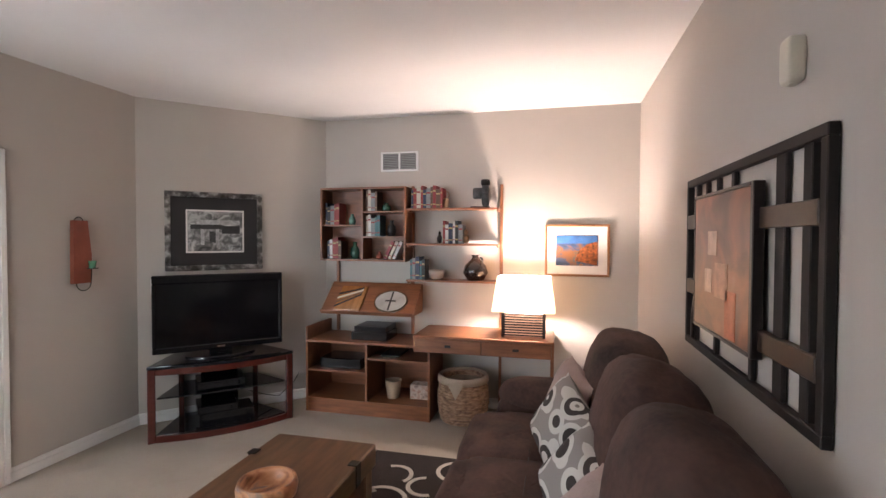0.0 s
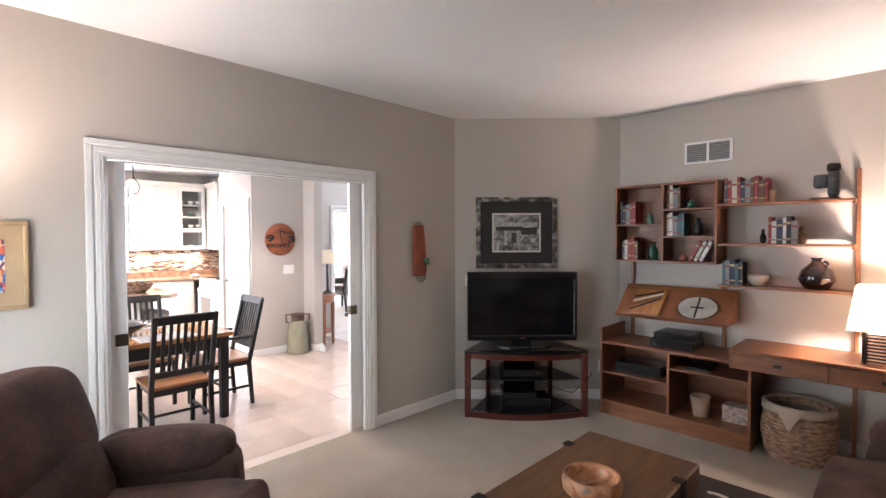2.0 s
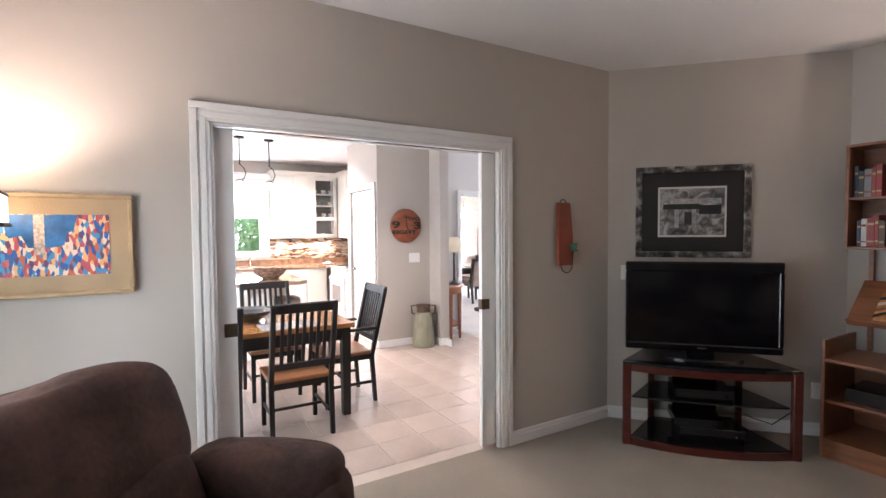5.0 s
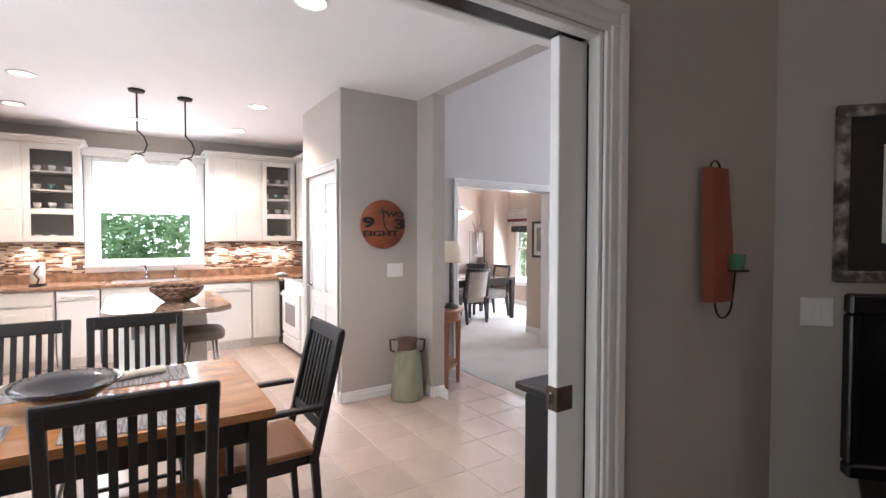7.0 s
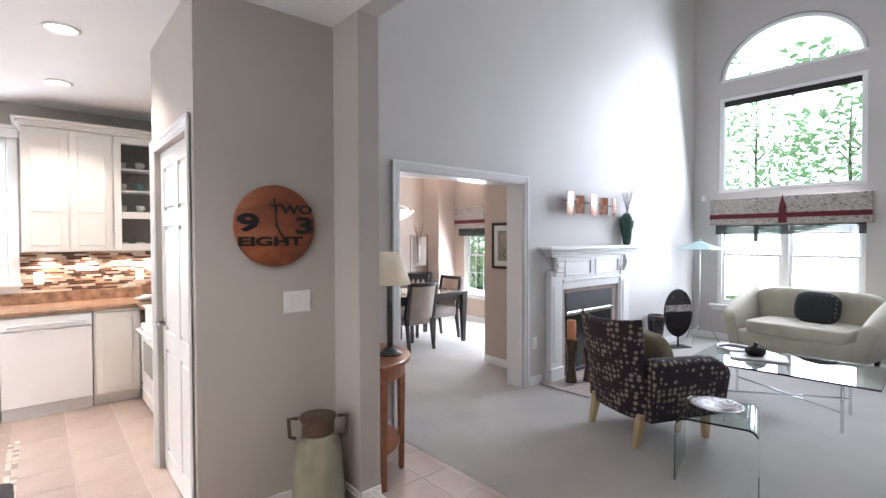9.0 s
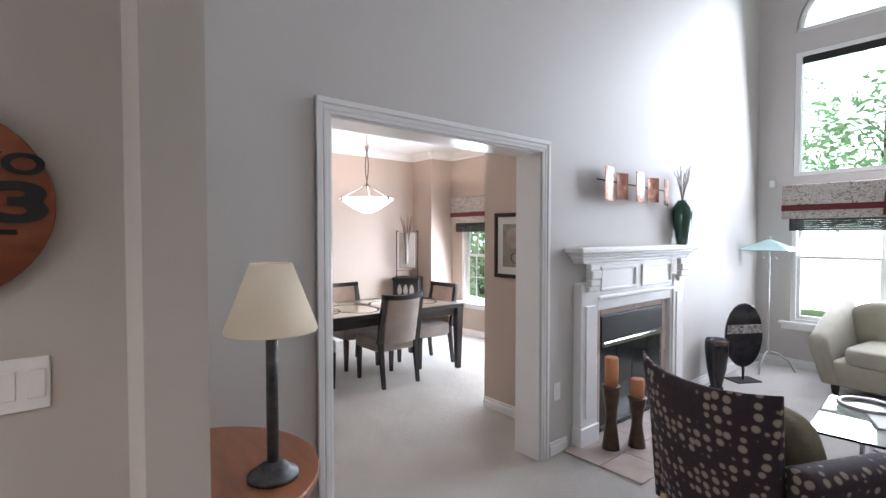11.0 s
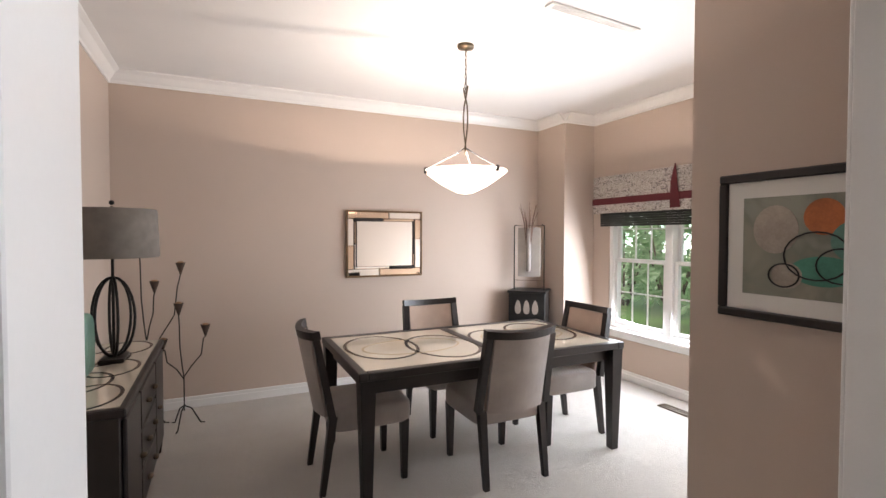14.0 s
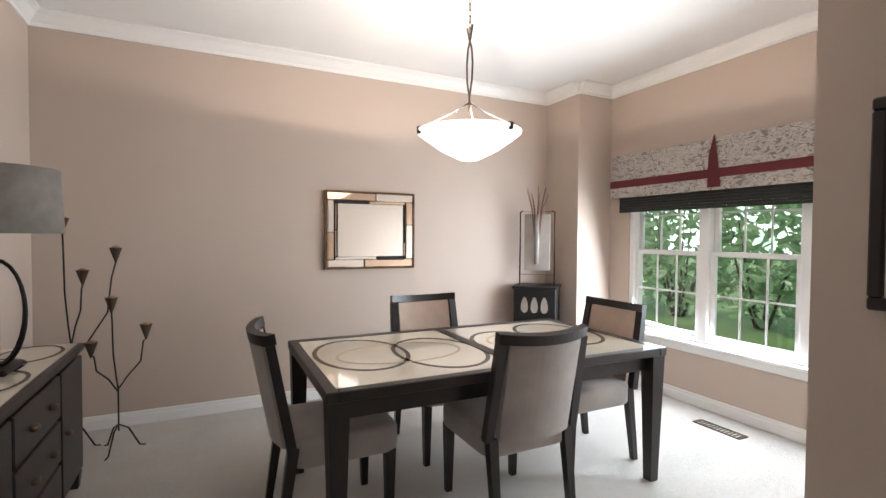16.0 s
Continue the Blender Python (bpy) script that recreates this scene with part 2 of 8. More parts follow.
        f = [(j * n + i, j * n + (i + 1) % n, (j + 1) * n + (i + 1) % n, (j + 1) * n + i) for j in range(h) for i in range(n)]
        return self.add(v, f, True, m)

    def mesh(self, name, material):
        me = bpy.data.meshes.new(name)
        me.from_pydata([tuple(p) for p in self.v], [], self.f)
        me.polygons.foreach_set("use_smooth", self.smooth)
        for x in (material if isinstance(material, (list, tuple)) else [material]):
            me.materials.append(x)
        me.update()
        return me


def rumple(g, amp=0.008, scale=5.0, seed=0.0):
    """Uneven stuffing: pushes every point of g by a smooth noise with a few creases."""
    out = []
    for x, y, z in g.v:
        p = Vector((x, y, z))
        q = p * scale + Vector((seed, seed * 1.7, -seed))
        w = noise.noise_vector(q) * amp
        c = noise.noise(Vector((q.x * 0.5, q.y * 2.2, q.z * 2.2)))
        out.append(tuple(p + w + Vector((0, 0, -amp * max(0.0, 1 - abs(c) * 7)))))
    g.v = out
    return g


def part(name, g, material, parent, label=""):
    ob = new(name, g.mesh(name, material))
    ob.parent = parent
    return tagged(ob, label)


def thing(name, m, label, category, group=""):
    ob = new(name)
    ob.empty_display_size = 0.1
    ob.matrix_basis = HERE @ m
    return tagged(ob, label, category, group)


def solid(name, g, material, m, label, category, group=""):
    ob = new(name, g.mesh(name, material))
    ob.matrix_basis = HERE @ m
    return tagged(ob, label, category, group)


def setting(name, g, material, label, category):
    ob = new(name, g.mesh(name, material))
    ob.matrix_basis = HERE
    return tagged(ob, label, category, kind="structure")


def holed(g, u0, u1, z0, z1, t0, t1, axis, holes=()):
    """A wall along u ("x" or "y") from u0 to u1 and z0 to z1, between t0 and t1 across, with holes (u0, u1, z0, z1) through it."""
    us = sorted({u0, u1, *(h[0] for h in holes), *(h[1] for h in holes)})
    for a, b in zip(us, us[1:]):
        cut = sorted((h[2], h[3]) for h in holes if h[0] < (a + b) / 2 < h[1])
        z = z0
        for p, q in [*cut, (z1, z1)]:
            if p - z > 1e-4:
                g.box(a, t0, z, b, t1, p) if axis == "x" else g.box(t0, a, z, t1, b, p)
            z = q
    return g


# ---- structure ----
T = 0.14
FX0, FX1, FY0, FY1 = -3.39, 0.70, -0.50, 4.54     # family room
KX, KY0, KY1 = -9.70, -0.65, 3.50                 # kitchen
LX0, LX1, LY1 = -7.11, -3.53, 9.90                # living room
DX0, DX1, DY0, DY1 = -11.21, -7.32, 3.75, 8.23    # dining room
OP0, OP1, OPZ = 0.585, 2.355, 2.045               # pocket door opening
DO0, DO1 = 4.385, 5.887                             # opening to the dining room

setting("wall_family_west", holed(G(), FY0 - T, 3.44, 0, H, -3.46, FX0, "y", [(OP0, OP1, 0, OPZ)]), wall_paint, "greige painted wall with a wide doorway", "wall")
setting("wall_kitchen_east", holed(G(), KY0, 3.44, 0, H, -3.53, -3.464, "y", [(OP0, OP1, 0, OPZ)]), wall_paint, "greige painted kitchen side of the doorway wall", "wall")
diag = G().prism([(-3.39, 3.42), (-2.24, 4.54), (-2.24, 4.68), (-3.40, 4.68), (-3.53, 4.60), (-3.53, 3.44)], 0, H)
setting("wall_family_diagonal", diag, wall_paint, "greige painted diagonal corner wall", "wall")
setting("wall_family_north", holed(G(), -2.24, FX1 + T, 0, H, FY1, FY1 + T, "x"), wall_paint, "greige painted wall behind the shelves", "wall")
setting("wall_family_east", holed(G(), FY0 - T, FY1, 0, H, FX1, FX1 + T, "y"), wall_paint, "greige painted wall behind the sofa", "wall")
setting("wall_family_south", holed(G(), FX0, FX1, 0, H, FY0 - T, FY0, "x", [(-3.2, -1.6, 0.5, 1.9)]), wall_paint, "greige painted wall with a window", "wall")
setting("ceiling_family", G().box(FX0 - T, FY0 - T, H, FX1 + T, FY1 + T, H + 0.12), ceiling_paint, "flat white family room ceiling", "ceiling")
setting("floor_family", G().box(-3.44, FY0 - T, -0.12, FX1 + T, FY1 + T, 0), carpet_beige, "beige cut pile family room carpet", "carpet")

# kitchen
setting("wall_kitchen_west", holed(G(), KY0 - T, KY1 + T, 0, H, KX - T, KX, "y", [(0.80, 1.94, 1.10, 2.42)]), wall_paint, "greige painted wall above the kitchen counter", "wall")
setting("wall_kitchen_south", holed(G(), KX, LX1 + 0.07, 0, H, KY0 - T, KY0, "x", [(-5.9, -4.1, 0, 2.05)]), wall_paint, "greige painted kitchen wall", "wall")
setting("wall_kitchen_north", holed(G(), KX, -7.53, 0, H, KY1, KY1 + 0.115, "x"), wall_paint, "greige painted wall behind the stove", "wall")
pantry = G()
pantry.box(-7.53, 2.73, 0, -7.42, 3.50, H).box(-7.42, 2.73, 2.06, -6.56, 2.84, H).box(-6.56, 2.73, 0, -6.438, 3.485, H).box(-7.53, 3.50, 0, -6.438, 3.615, H)
setting("wall_pantry", pantry, wall_paint, "greige painted pantry walls with a clock", "wall")
setting("wall_column", G().box(-6.438, 3.485, 0, -6.155, 3.615, H), wall_paint, "greige painted wall end beside the milk can", "wall")
setting("ceiling_kitchen", G().box(KX - T, KY0 - T, H, -3.464, 3.483, H + 0.12), ceiling_paint, "flat white kitchen ceiling with recessed lights", "ceiling")
setting("floor_kitchen", G().box(KX, KY0, -0.12, -3.44, 4.20, -0.0022), grout_mat, "grout bed of the tiled kitchen floor", "floor")

# living room
HERE = WEST
great = holed(G(), 3.615, LY1 + T, 0, GH, -7.215, LX0, "y", [(DO0, DO1, 0, OPZ), (6.495, 7.495, 0, 0.92)])
setting("wall_living_west", great, living_lit_paint, "tall fireplace wall, room light mixed into its pale grey", "wall")
HERE = Matrix()
setting("wall_living_south", G().box(-7.32, 3.485, H, -3.53, 3.615, GH), living_lit_paint, "upper wall over the kitchen opening, room light mixed into its pale grey", "wall")
WX0, WX1 = -6.76, -5.10
arch = holed(G(), LX0, LX1 + T, 0, GH, LY1, LY1 + T, "x", [(WX0, WX1, 0.52, 1.98), (WX0, WX1, 2.16, 3.54), (WX0, WX1, 3.76, 4.50)])
for i in range(24):
    a0, a1 = math.pi * i / 24, math.pi * (i + 1) / 24
    cx, rx, rz = (WX0 + WX1) / 2, (WX1 - WX0) / 2, 0.72
    p, q = (cx + rx * math.cos(a0), 3.76 + rz * math.sin(a0)), (cx + rx * math.cos(a1), 3.76 + rz * math.sin(a1))
    arch.add([(p[0], LY1, p[1]), (q[0], LY1, q[1]), (q[0], LY1, 4.50), (p[0], LY1, 4.50), (p[0], LY1 + T, p[1]), (q[0], LY1 + T, q[1]), (q[0], LY1 + T, 4.50), (p[0], LY1 + T, 4.50)],
             [(0, 1, 2, 3), (7, 6, 5, 4), (0, 4, 5, 1)])
HERE = WEST
setting("wall_living_north", arch, living_lit_paint, "tall wall with an arched window, room light mixed into its pale grey", "wall")
HERE = Matrix()
setting("wall_living_east", holed(G(), 3.44, LY1 + T, 0, GH, LX1, LX1 + T, "y"), living_lit_paint, "tall living room wall, room light mixed into its pale grey", "wall")
setting("ceiling_living", G().box(-7.32, 3.485, GH, LX1 + T, LY1 + T, GH + 0.12), ceiling_paint, "high white living room ceiling", "ceiling")
setting("floor_living", G().box(-7.061, 4.20, -0.12, LX1 + T, LY1 + T, 0), carpet_cream, "cream cut pile living room carpet", "carpet")

# dining room
HERE = WEST
setting("wall_dining_east", holed(G(), 3.61, 6.32, 0, H, -7.32, -7.217, "y", [(DO0, DO1, 0, OPZ)]), dining_lit_paint, "wall with a wide cased opening, room light mixed into its rose beige", "wall")
setting("wall_dining_chase", G().box(-8.075, 6.32, 0, -7.60, 8.23, H).box(-7.60, 6.32, 0, -7.217, 6.45, H).box(-7.60, 7.49, 0, -7.217, 8.23, H).box(-7.60, 6.45, 0.95, -7.217, 7.49, H), dining_lit_paint, "projecting wall with a framed picture, room light mixed into its rose beige", "wall")
setting("wall_dining_west", holed(G(), DY0 - T, DY1 + T, 0, H, DX0 - T, DX0, "y"), dining_lit_paint, "dining room wall with a mirror, room light mixed into its rose beige", "wall")
setting("wall_dining_south", holed(G(), DX0, -7.32, 0, H, DY0 - 0.12, DY0, "x"), dining_lit_paint, "wall behind the sideboard, room light mixed into its rose beige", "wall")
DWX0, DWX1, DWZ0, DWZ1 = -10.50, -8.32, 0.50, 1.90
setting("wall_dining_north", holed(G(), DX0, -8.075, 0, H, DY1, DY1 + T, "x", [(DWX0, DWX1, DWZ0, DWZ1)]), dining_lit_paint, "wall with a double window, room light mixed into its rose beige", "wall")
setting("wall_dining_corner", G().box(DX0, 7.83, 0, -10.74, DY1, H), dining_lit_paint, "boxed corner beside the window, room light mixed into its rose beige", "wall")
setting("ceiling_dining", G().box(DX0 - T, DY0 - T, H, -7.217, DY1 + T, H + 0.12), ceiling_paint, "white dining room ceiling with a crown moulding", "ceiling")
setting("floor_dining", G().box(DX0 - T, DY0 - T, -0.12, -7.215, DY1 + T, 0), carpet_cream, "cream cut pile dining room carpet", "carpet")
HERE = Matrix()


# ---- trim, doors and windows ----
def face(x, y, z, deg):
    """A pose for a thing built facing -y, turned by deg about z."""
    return pose(x, y, z, 0, 0, deg)


def blotch(name, stops, scale=6.0, rough=0.6, kind="noise", stretch=None, detail=3, warp=0.0, hard=False, metal=0.0):
    """A surface of several colours in blotches, streaks or cells."""
    m = bpy.data.materials.new(name)
    m.use_nodes = True
    n, l = m.node_tree.nodes, m.node_tree.links
    b = n["Principled BSDF"]
    b.inputs["Roughness"].default_value, b.inputs["Metallic"].default_value = rough, metal
    tc, mp = n.new("ShaderNodeTexCoord"), n.new("ShaderNodeMapping")
    mp.inputs["Scale"].default_value = stretch or (1, 1, 1)
    l.new(tc.outputs["Object"], mp.inputs[0])
    if kind == "cell":
        t = n.new("ShaderNodeTexVoronoi")
        t.inputs["Scale"].default_value = scale
        sep = n.new("ShaderNodeSeparateColor")
        l.new(mp.outputs[0], t.inputs["Vector"])
        l.new(t.outputs["Color"], sep.inputs[0])
        value = sep.outputs[0]
    elif kind == "dots":
        t = n.new("ShaderNodeTexVoronoi")
        t.inputs["Scale"].default_value = scale
        t.inputs["Randomness"].default_value = warp
        l.new(mp.outputs[0], t.inputs["Vector"])
        value = t.outputs["Distance"]
    elif kind == "rings":
        t, w = n.new("ShaderNodeTexVoronoi"), n.new("ShaderNodeMath")
        t.inputs["Scale"].default_value = scale
        t.inputs["Randomness"].default_value = 0.8
        w.operation = "PINGPONG"
        w.inputs[1].default_value = 0.17
        l.new(mp.outputs[0], t.inputs["Vector"])
        l.new(t.outputs["Distance"], w.inputs[0])
        up = n.new("ShaderNodeMath")
        up.operation = "MULTIPLY"
        up.inputs[1].default_value = 5.8
        l.new(w.outputs[0], up.inputs[0])
        value = up.outputs[0]
    elif kind == "island":
        geo = n.new("ShaderNodeNewGeometry")
        value = geo.outputs["Random Per Island"]
    else:
        t = n.new("ShaderNodeTexNoise")
        t.inputs["Scale"].default_value, t.inputs["Detail"].default_value, t.inputs["Distortion"].default_value = scale, detail, warp
        l.new(mp.outputs[0], t.inputs["Vector"])
        value = t.outputs[0]
    ramp = n.new("ShaderNodeValToRGB")
    cr = ramp.color_ramp
    cr.interpolation = "CONSTANT" if hard else "LINEAR"
    while len(cr.elements) < len(stops):
        cr.elements.new(0.5)
    for e, (p, c) in zip(cr.elements, stops):
        e.position, e.color = p, (*c, 1)
    l.new(value, ramp.inputs[0])
    l.new(ramp.outputs[0], b.inputs["Base Color"])
    return m


def casing(name, along, u0, u1, top, face_at, out, w=0.09, d=0.022):
    """A stepped casing round an opening: two legs and a head, on the wall face at face_at, standing out to out (+1 or -1)."""
    g = G()

    def bar(a0, a1, z0, z1, p0, p1):
        lo, hi = face_at + out * p0, face_at + out * p1
        g.box(a0, lo, z0, a1, hi, z1, 0.003) if along == "x" else g.box(lo, a0, z0, hi, a1, z1, 0.003)
    for p, (i0, i1) in ((d * 0.55, (0.0, w)), (d * 0.8, (0.018, w * 0.52)), (d, (w * 0.62, w))):
        bar(u0 - i1, u0 - i0, 0, top + i0, 0.001, p)
        bar(u1 + i0, u1 + i1, 0, top + i0, 0.001, p)
        bar(u0 - i1, u1 + i1, top + i0, top + i1, 0.001, p)
    return setting(name, g, trim_paint, "white stepped door casing", "casing")


casing("trim_door_family", "y", OP0, OP1, OPZ, FX0, 1)
casing("trim_door_kitchen", "y", OP0, OP1, OPZ, -3.53, -1)
HERE = WEST
casing("trim_dining_opening", "y", DO0, DO1, OPZ, LX0, 1, 0.072)
casing("trim_dining_opening_inside", "y", DO0, DO1, OPZ, -7.32, -1, 0.07)
HERE = Matrix()
# jamb linings with the slot for the sliding door
lin = G()
for y0, y1 in ((OP0, OP0 + 0.015), (OP1 - 0.015, OP1)):
    lin.box(-3.43, y0, 0, FX0, y1, OPZ, 0.002).box(-3.53, y0, 0, -3.49, y1, OPZ, 0.002)
lin.box(-3.43, OP0 + 0.015, OPZ - 0.015, FX0, OP1 - 0.015, OPZ, 0.002).box(-3.53, OP0 + 0.015, OPZ - 0.015, -3.49, OP1 - 0.015, OPZ, 0.002)
setting("trim_door_jamb", lin, trim_paint, "white split jamb of a pocket doorway", "jamb")
lin = G().box(-7.317, DO0, 0, -7.113, DO0 + 0.012, OPZ, 0.002).box(-7.317, DO1 - 0.012, 0, -7.113, DO1, OPZ, 0.002).box(-7.317, DO0 + 0.012, OPZ - 0.012, -7.113, DO1 - 0.012, OPZ, 0.002)
HERE = WEST
setting("trim_dining_jamb", lin, trim_paint, "white painted deep opening lining", "jamb")
HERE = Matrix()
# Black strips on the solid wall ends stand in for the slots' shade.
setting("trim_pocket_slots", G().box(-3.489, OP0 + 0.0005, 0, -3.431, OP0 + 0.003, OPZ - 0.02).box(-3.489, OP1 - 0.003, 0, -3.431, OP1 - 0.0005, OPZ - 0.02), black_plastic, "black strips painting the shade in the pocket door slots", "slot")
setting("trim_pocket_track", G().box(-3.486, OP0 + 0.02, OPZ - 0.012, -3.434, OP1 - 0.02, OPZ - 0.004), black_plastic, "dark slot of the pocket door track", "track")


def pocket_door(name, y0, y1, edge, s):
    door = thing(name, Matrix(), "white pocket door slid mostly into the wall", "door", "pocket doors")
    tagged(door, kind="structure")
    part("leaf", G().box(-3.478, y0, 0.012, -3.442, y1, OPZ - 0.016, 0.003), trim_paint, door)
    pull = part("pull_plate", G().box(-3.4825, edge - s * 0.062, 0.965, -3.4375, edge + s * 0.003, 1.035, 0.002), nickel, door, "aged bronze pull plate")
    part("thumb_pull", G().box(-3.466, edge, 0.982, -3.454, edge + s * 0.009, 1.018, 0.003), chrome, pull, "bright finger pull")


pocket_door("door_1", OP0 + 0.004, 0.695, 0.695, 1)
pocket_door("door_2", 2.235, OP1 - 0.004, 2.235, -1)


def base_run(g, pts, h=0.095, d=0.016):
    """A stepped skirting along a wall line; the room lies to the left of the way."""
    for (x0, y0), (x1, y1) in zip(pts, pts[1:]):
        u = Vector((x1 - x0, y1 - y0, 0))
        n, m = Vector((-u.y, u.x, 0)).normalized(), u.length
        r = Matrix.Translation((x0, y0, 0)) @ Matrix.Rotation(math.atan2(u.y, u.x), 4, "Z")
        g.box(0, 0.001, 0.001, m, d, h - 0.03, 0.002, r).box(0, 0.001, h - 0.03, m, d * 0.7, h, 0.003, r)


g = G()
base_run(g, [(FX1, FY0), (FX1, FY1), (-2.24, FY1), (-3.39, 3.42), (-3.39, OP1 + 0.09)])
base_run(g, [(-3.39, OP0 - 0.09), (-3.39, FY0), (FX1, FY0)])
setting("baseboard_family", g, trim_paint, "white stepped baseboard", "baseboard")
g = G()
base_run(g, [(-6.56, 2.73), (-6.438, 2.73)][::-1])
base_run(g, [(-6.155, 3.615), (-6.155, 3.485), (-6.438, 3.485), (-6.438, 2.73)])
base_run(g, [(-3.53, OP1 + 0.09), (-3.53, 9.9)])
setting("baseboard_kitchen", g, trim_paint, "white stepped baseboard", "baseboard")
g = G()
base_run(g, [(LX1, LY1), (LX0, LY1), (LX0, 7.86)])
base_run(g, [(LX0, 6.17), (LX0, DO1 + 0.09)])
base_run(g, [(LX0, DO0 - 0.09), (LX0, 3.615), (-6.155, 3.615)])
HERE = WEST
setting("baseboard_living", g, trim_paint, "white stepped baseboard", "baseboard")
g, cr = G(), G()
loop = [(-8.075, 6.32), (-8.075, 8.23), (-10.74, 8.23), (-10.74, 7.83), (-11.21, 7.83), (-11.21, 3.75), (-7.32, 3.75), (-7.32, 4.312)]
base_run(g, loop)
base_run(g, [(-7.32, 5.97), (-7.32, 6.32), (-8.075, 6.32)])
setting("baseboard_dining", g, trim_paint, "white stepped baseboard", "baseboard")


def crown_run(g, pts, z, h=0.1, d=0.085):
    for (x0, y0), (x1, y1) in zip(pts, pts[1:]):
        u = Vector((x1 - x0, y1 - y0, 0))
        r = Matrix.Translation((x0, y0, 0)) @ Matrix.Rotation(math.atan2(u.y, u.x), 4, "Z")
        m = u.length
        prof = [(0.0, z - h), (0.012, z - h), (0.016, z - h + 0.02), (0.03, z - h + 0.035), (0.055, z - 0.03), (d - 0.01, z - 0.018), (d, z - 0.012), (d, z - 0.001), (0.0, z - 0.001)]
        k = len(prof)
        g.add([(-0.0 + (0 if e == 0 else m), y, zz) for e in (0, 1) for y, zz in prof], [(i, (i + 1) % k, k + (i + 1) % k, k + i) for i in range(k)] + [tuple(range(k))[::-1], tuple(range(k, 2 * k))], False, r)


crown_run(cr, [*loop[:-1], (-7.32, 6.32), (-8.075, 6.32)], H)
setting("trim_crown_dining", cr, trim_paint, "white crown moulding round the dining room ceiling", "moulding")
cr = G()
crown_run(cr, [(LX1, LY1), (LX0, LY1), (LX0, 3.615), (LX1, 3.615)], GH, 0.12, 0.1)
setting("trim_crown_living", cr, trim_paint, "white crown moulding under the high ceiling", "moulding")


def sash_window(name, m, w, h, sections, label, grid=(3, 2), deep=0.14):
    """Double-hung units side by side, centred on x, sill at z 0, facing -y; the wall's inner face is y 0."""
    win = tagged(thing(name, m, label, "window"), kind="structure")
    u = w / sections
    f = G()
    for i in range(sections + 1):
        x = -w / 2 + i * u
        t0, t1 = (x, x + 0.045) if i == 0 else ((x - 0.045, x) if i == sections else (x - 0.04, x + 0.04))
        f.box(t0, 0.005, 0, t1, deep - 0.01, h, 0.003)
    for i in range(sections):
        a, b = -w / 2 + i * u + 0.041, -w / 2 + (i + 1) * u - 0.041
        f.box(a, 0.006, h - 0.04, b, deep - 0.01, h).box(a, 0.006, 0, b, deep - 0.01, 0.03)
    part("window_frame", f, trim_paint, win)
    for i in range(sections):
        a, b = -w / 2 + i * u + 0.042, -w / 2 + (i + 1) * u - 0.042
        for z0, z1, y in ((0.031, h / 2 + 0.02, 0.035), (h / 2 - 0.02, h - 0.041, 0.075)):
            s = G().box(a, y, z0, a + 0.038, y + 0.035, z1, 0.003).box(b - 0.038, y, z0, b, y + 0.035, z1, 0.003)
            s.box(a + 0.038, y, z0, b - 0.038, y + 0.035, z0 + 0.04, 0.003).box(a + 0.038, y, z1 - 0.035, b - 0.038, y + 0.035, z1, 0.003)
            for k in range(1, grid[0]):
                x = a + 0.038 + (b - a - 0.076) * k / grid[0]
                s.box(x - 0.007, y + 0.012, z0 + 0.04, x + 0.007, y + 0.024, z1 - 0.035)
            for k in range(1, grid[1]):
                z = z0 + 0.04 + (z1 - z0 - 0.075) * k / grid[1]
                s.box(a + 0.038, y + 0.013, z - 0.007, b - 0.038, y + 0.023, z + 0.007)
            sash = part("sash", s, trim_paint, win)
            pane = part("pane", G().box(a + 0.036, y + 0.016, z0 + 0.038, b - 0.036, y + 0.02, z1 - 0.033), window_glass, sash)
            pane.visible_shadow = False
    part("window_sill", G().box(-w / 2 - 0.1, -0.06, -0.03, w / 2 + 0.1, 0.03, 0.0, 0.006).box(-w / 2 - 0.08, -0.018, -0.09, w / 2 + 0.08, -0.002, -0.03, 0.003), trim_paint, win)
    return win


sash_window("window_dining", pose((DWX0 + DWX1) / 2, DY1, DWZ0), DWX1 - DWX0, DWZ1 - DWZ0, 3, "white triple double-hung window with thin grilles")
sash_window("window_living_low", pose((WX0 + WX1) / 2, LY1, 0.52), WX1 - WX0, 1.46, 2, "white double window under the tall arched window", grid=(1, 1))
HERE = Matrix()
kwin = sash_window("window_kitchen", pose(KX, 1.37, 1.10, 0, 0, 90), 1.14, 1.32, 1, "white kitchen window over the sink with a raised blind", grid=(1, 1))
part("cornice", G().box(-0.66, -0.09, 1.32, 0.66, -0.002, 1.40, 0.008).box(-0.69, -0.11, 1.40, 0.69, -0.002, 1.425, 0.006).box(-0.65, -0.02, 0, -0.575, -0.002, 1.32, 0.003).box(0.575, -0.02, 0, 0.65, -0.002, 1.32, 0.003), trim_paint, kwin)
sash_window("window_family", pose(-2.4, FY0, 0.5, 0, 0, 180), 1.6, 1.4, 2, "white double window behind the recliner", grid=(1, 1))

HERE = WEST
up = tagged(thing("window_living_high", pose((WX0 + WX1) / 2, LY1, 2.16), "tall fixed pane with an arched transom above", "window"), kind="structure")
w2 = (WX1 - WX0) / 2
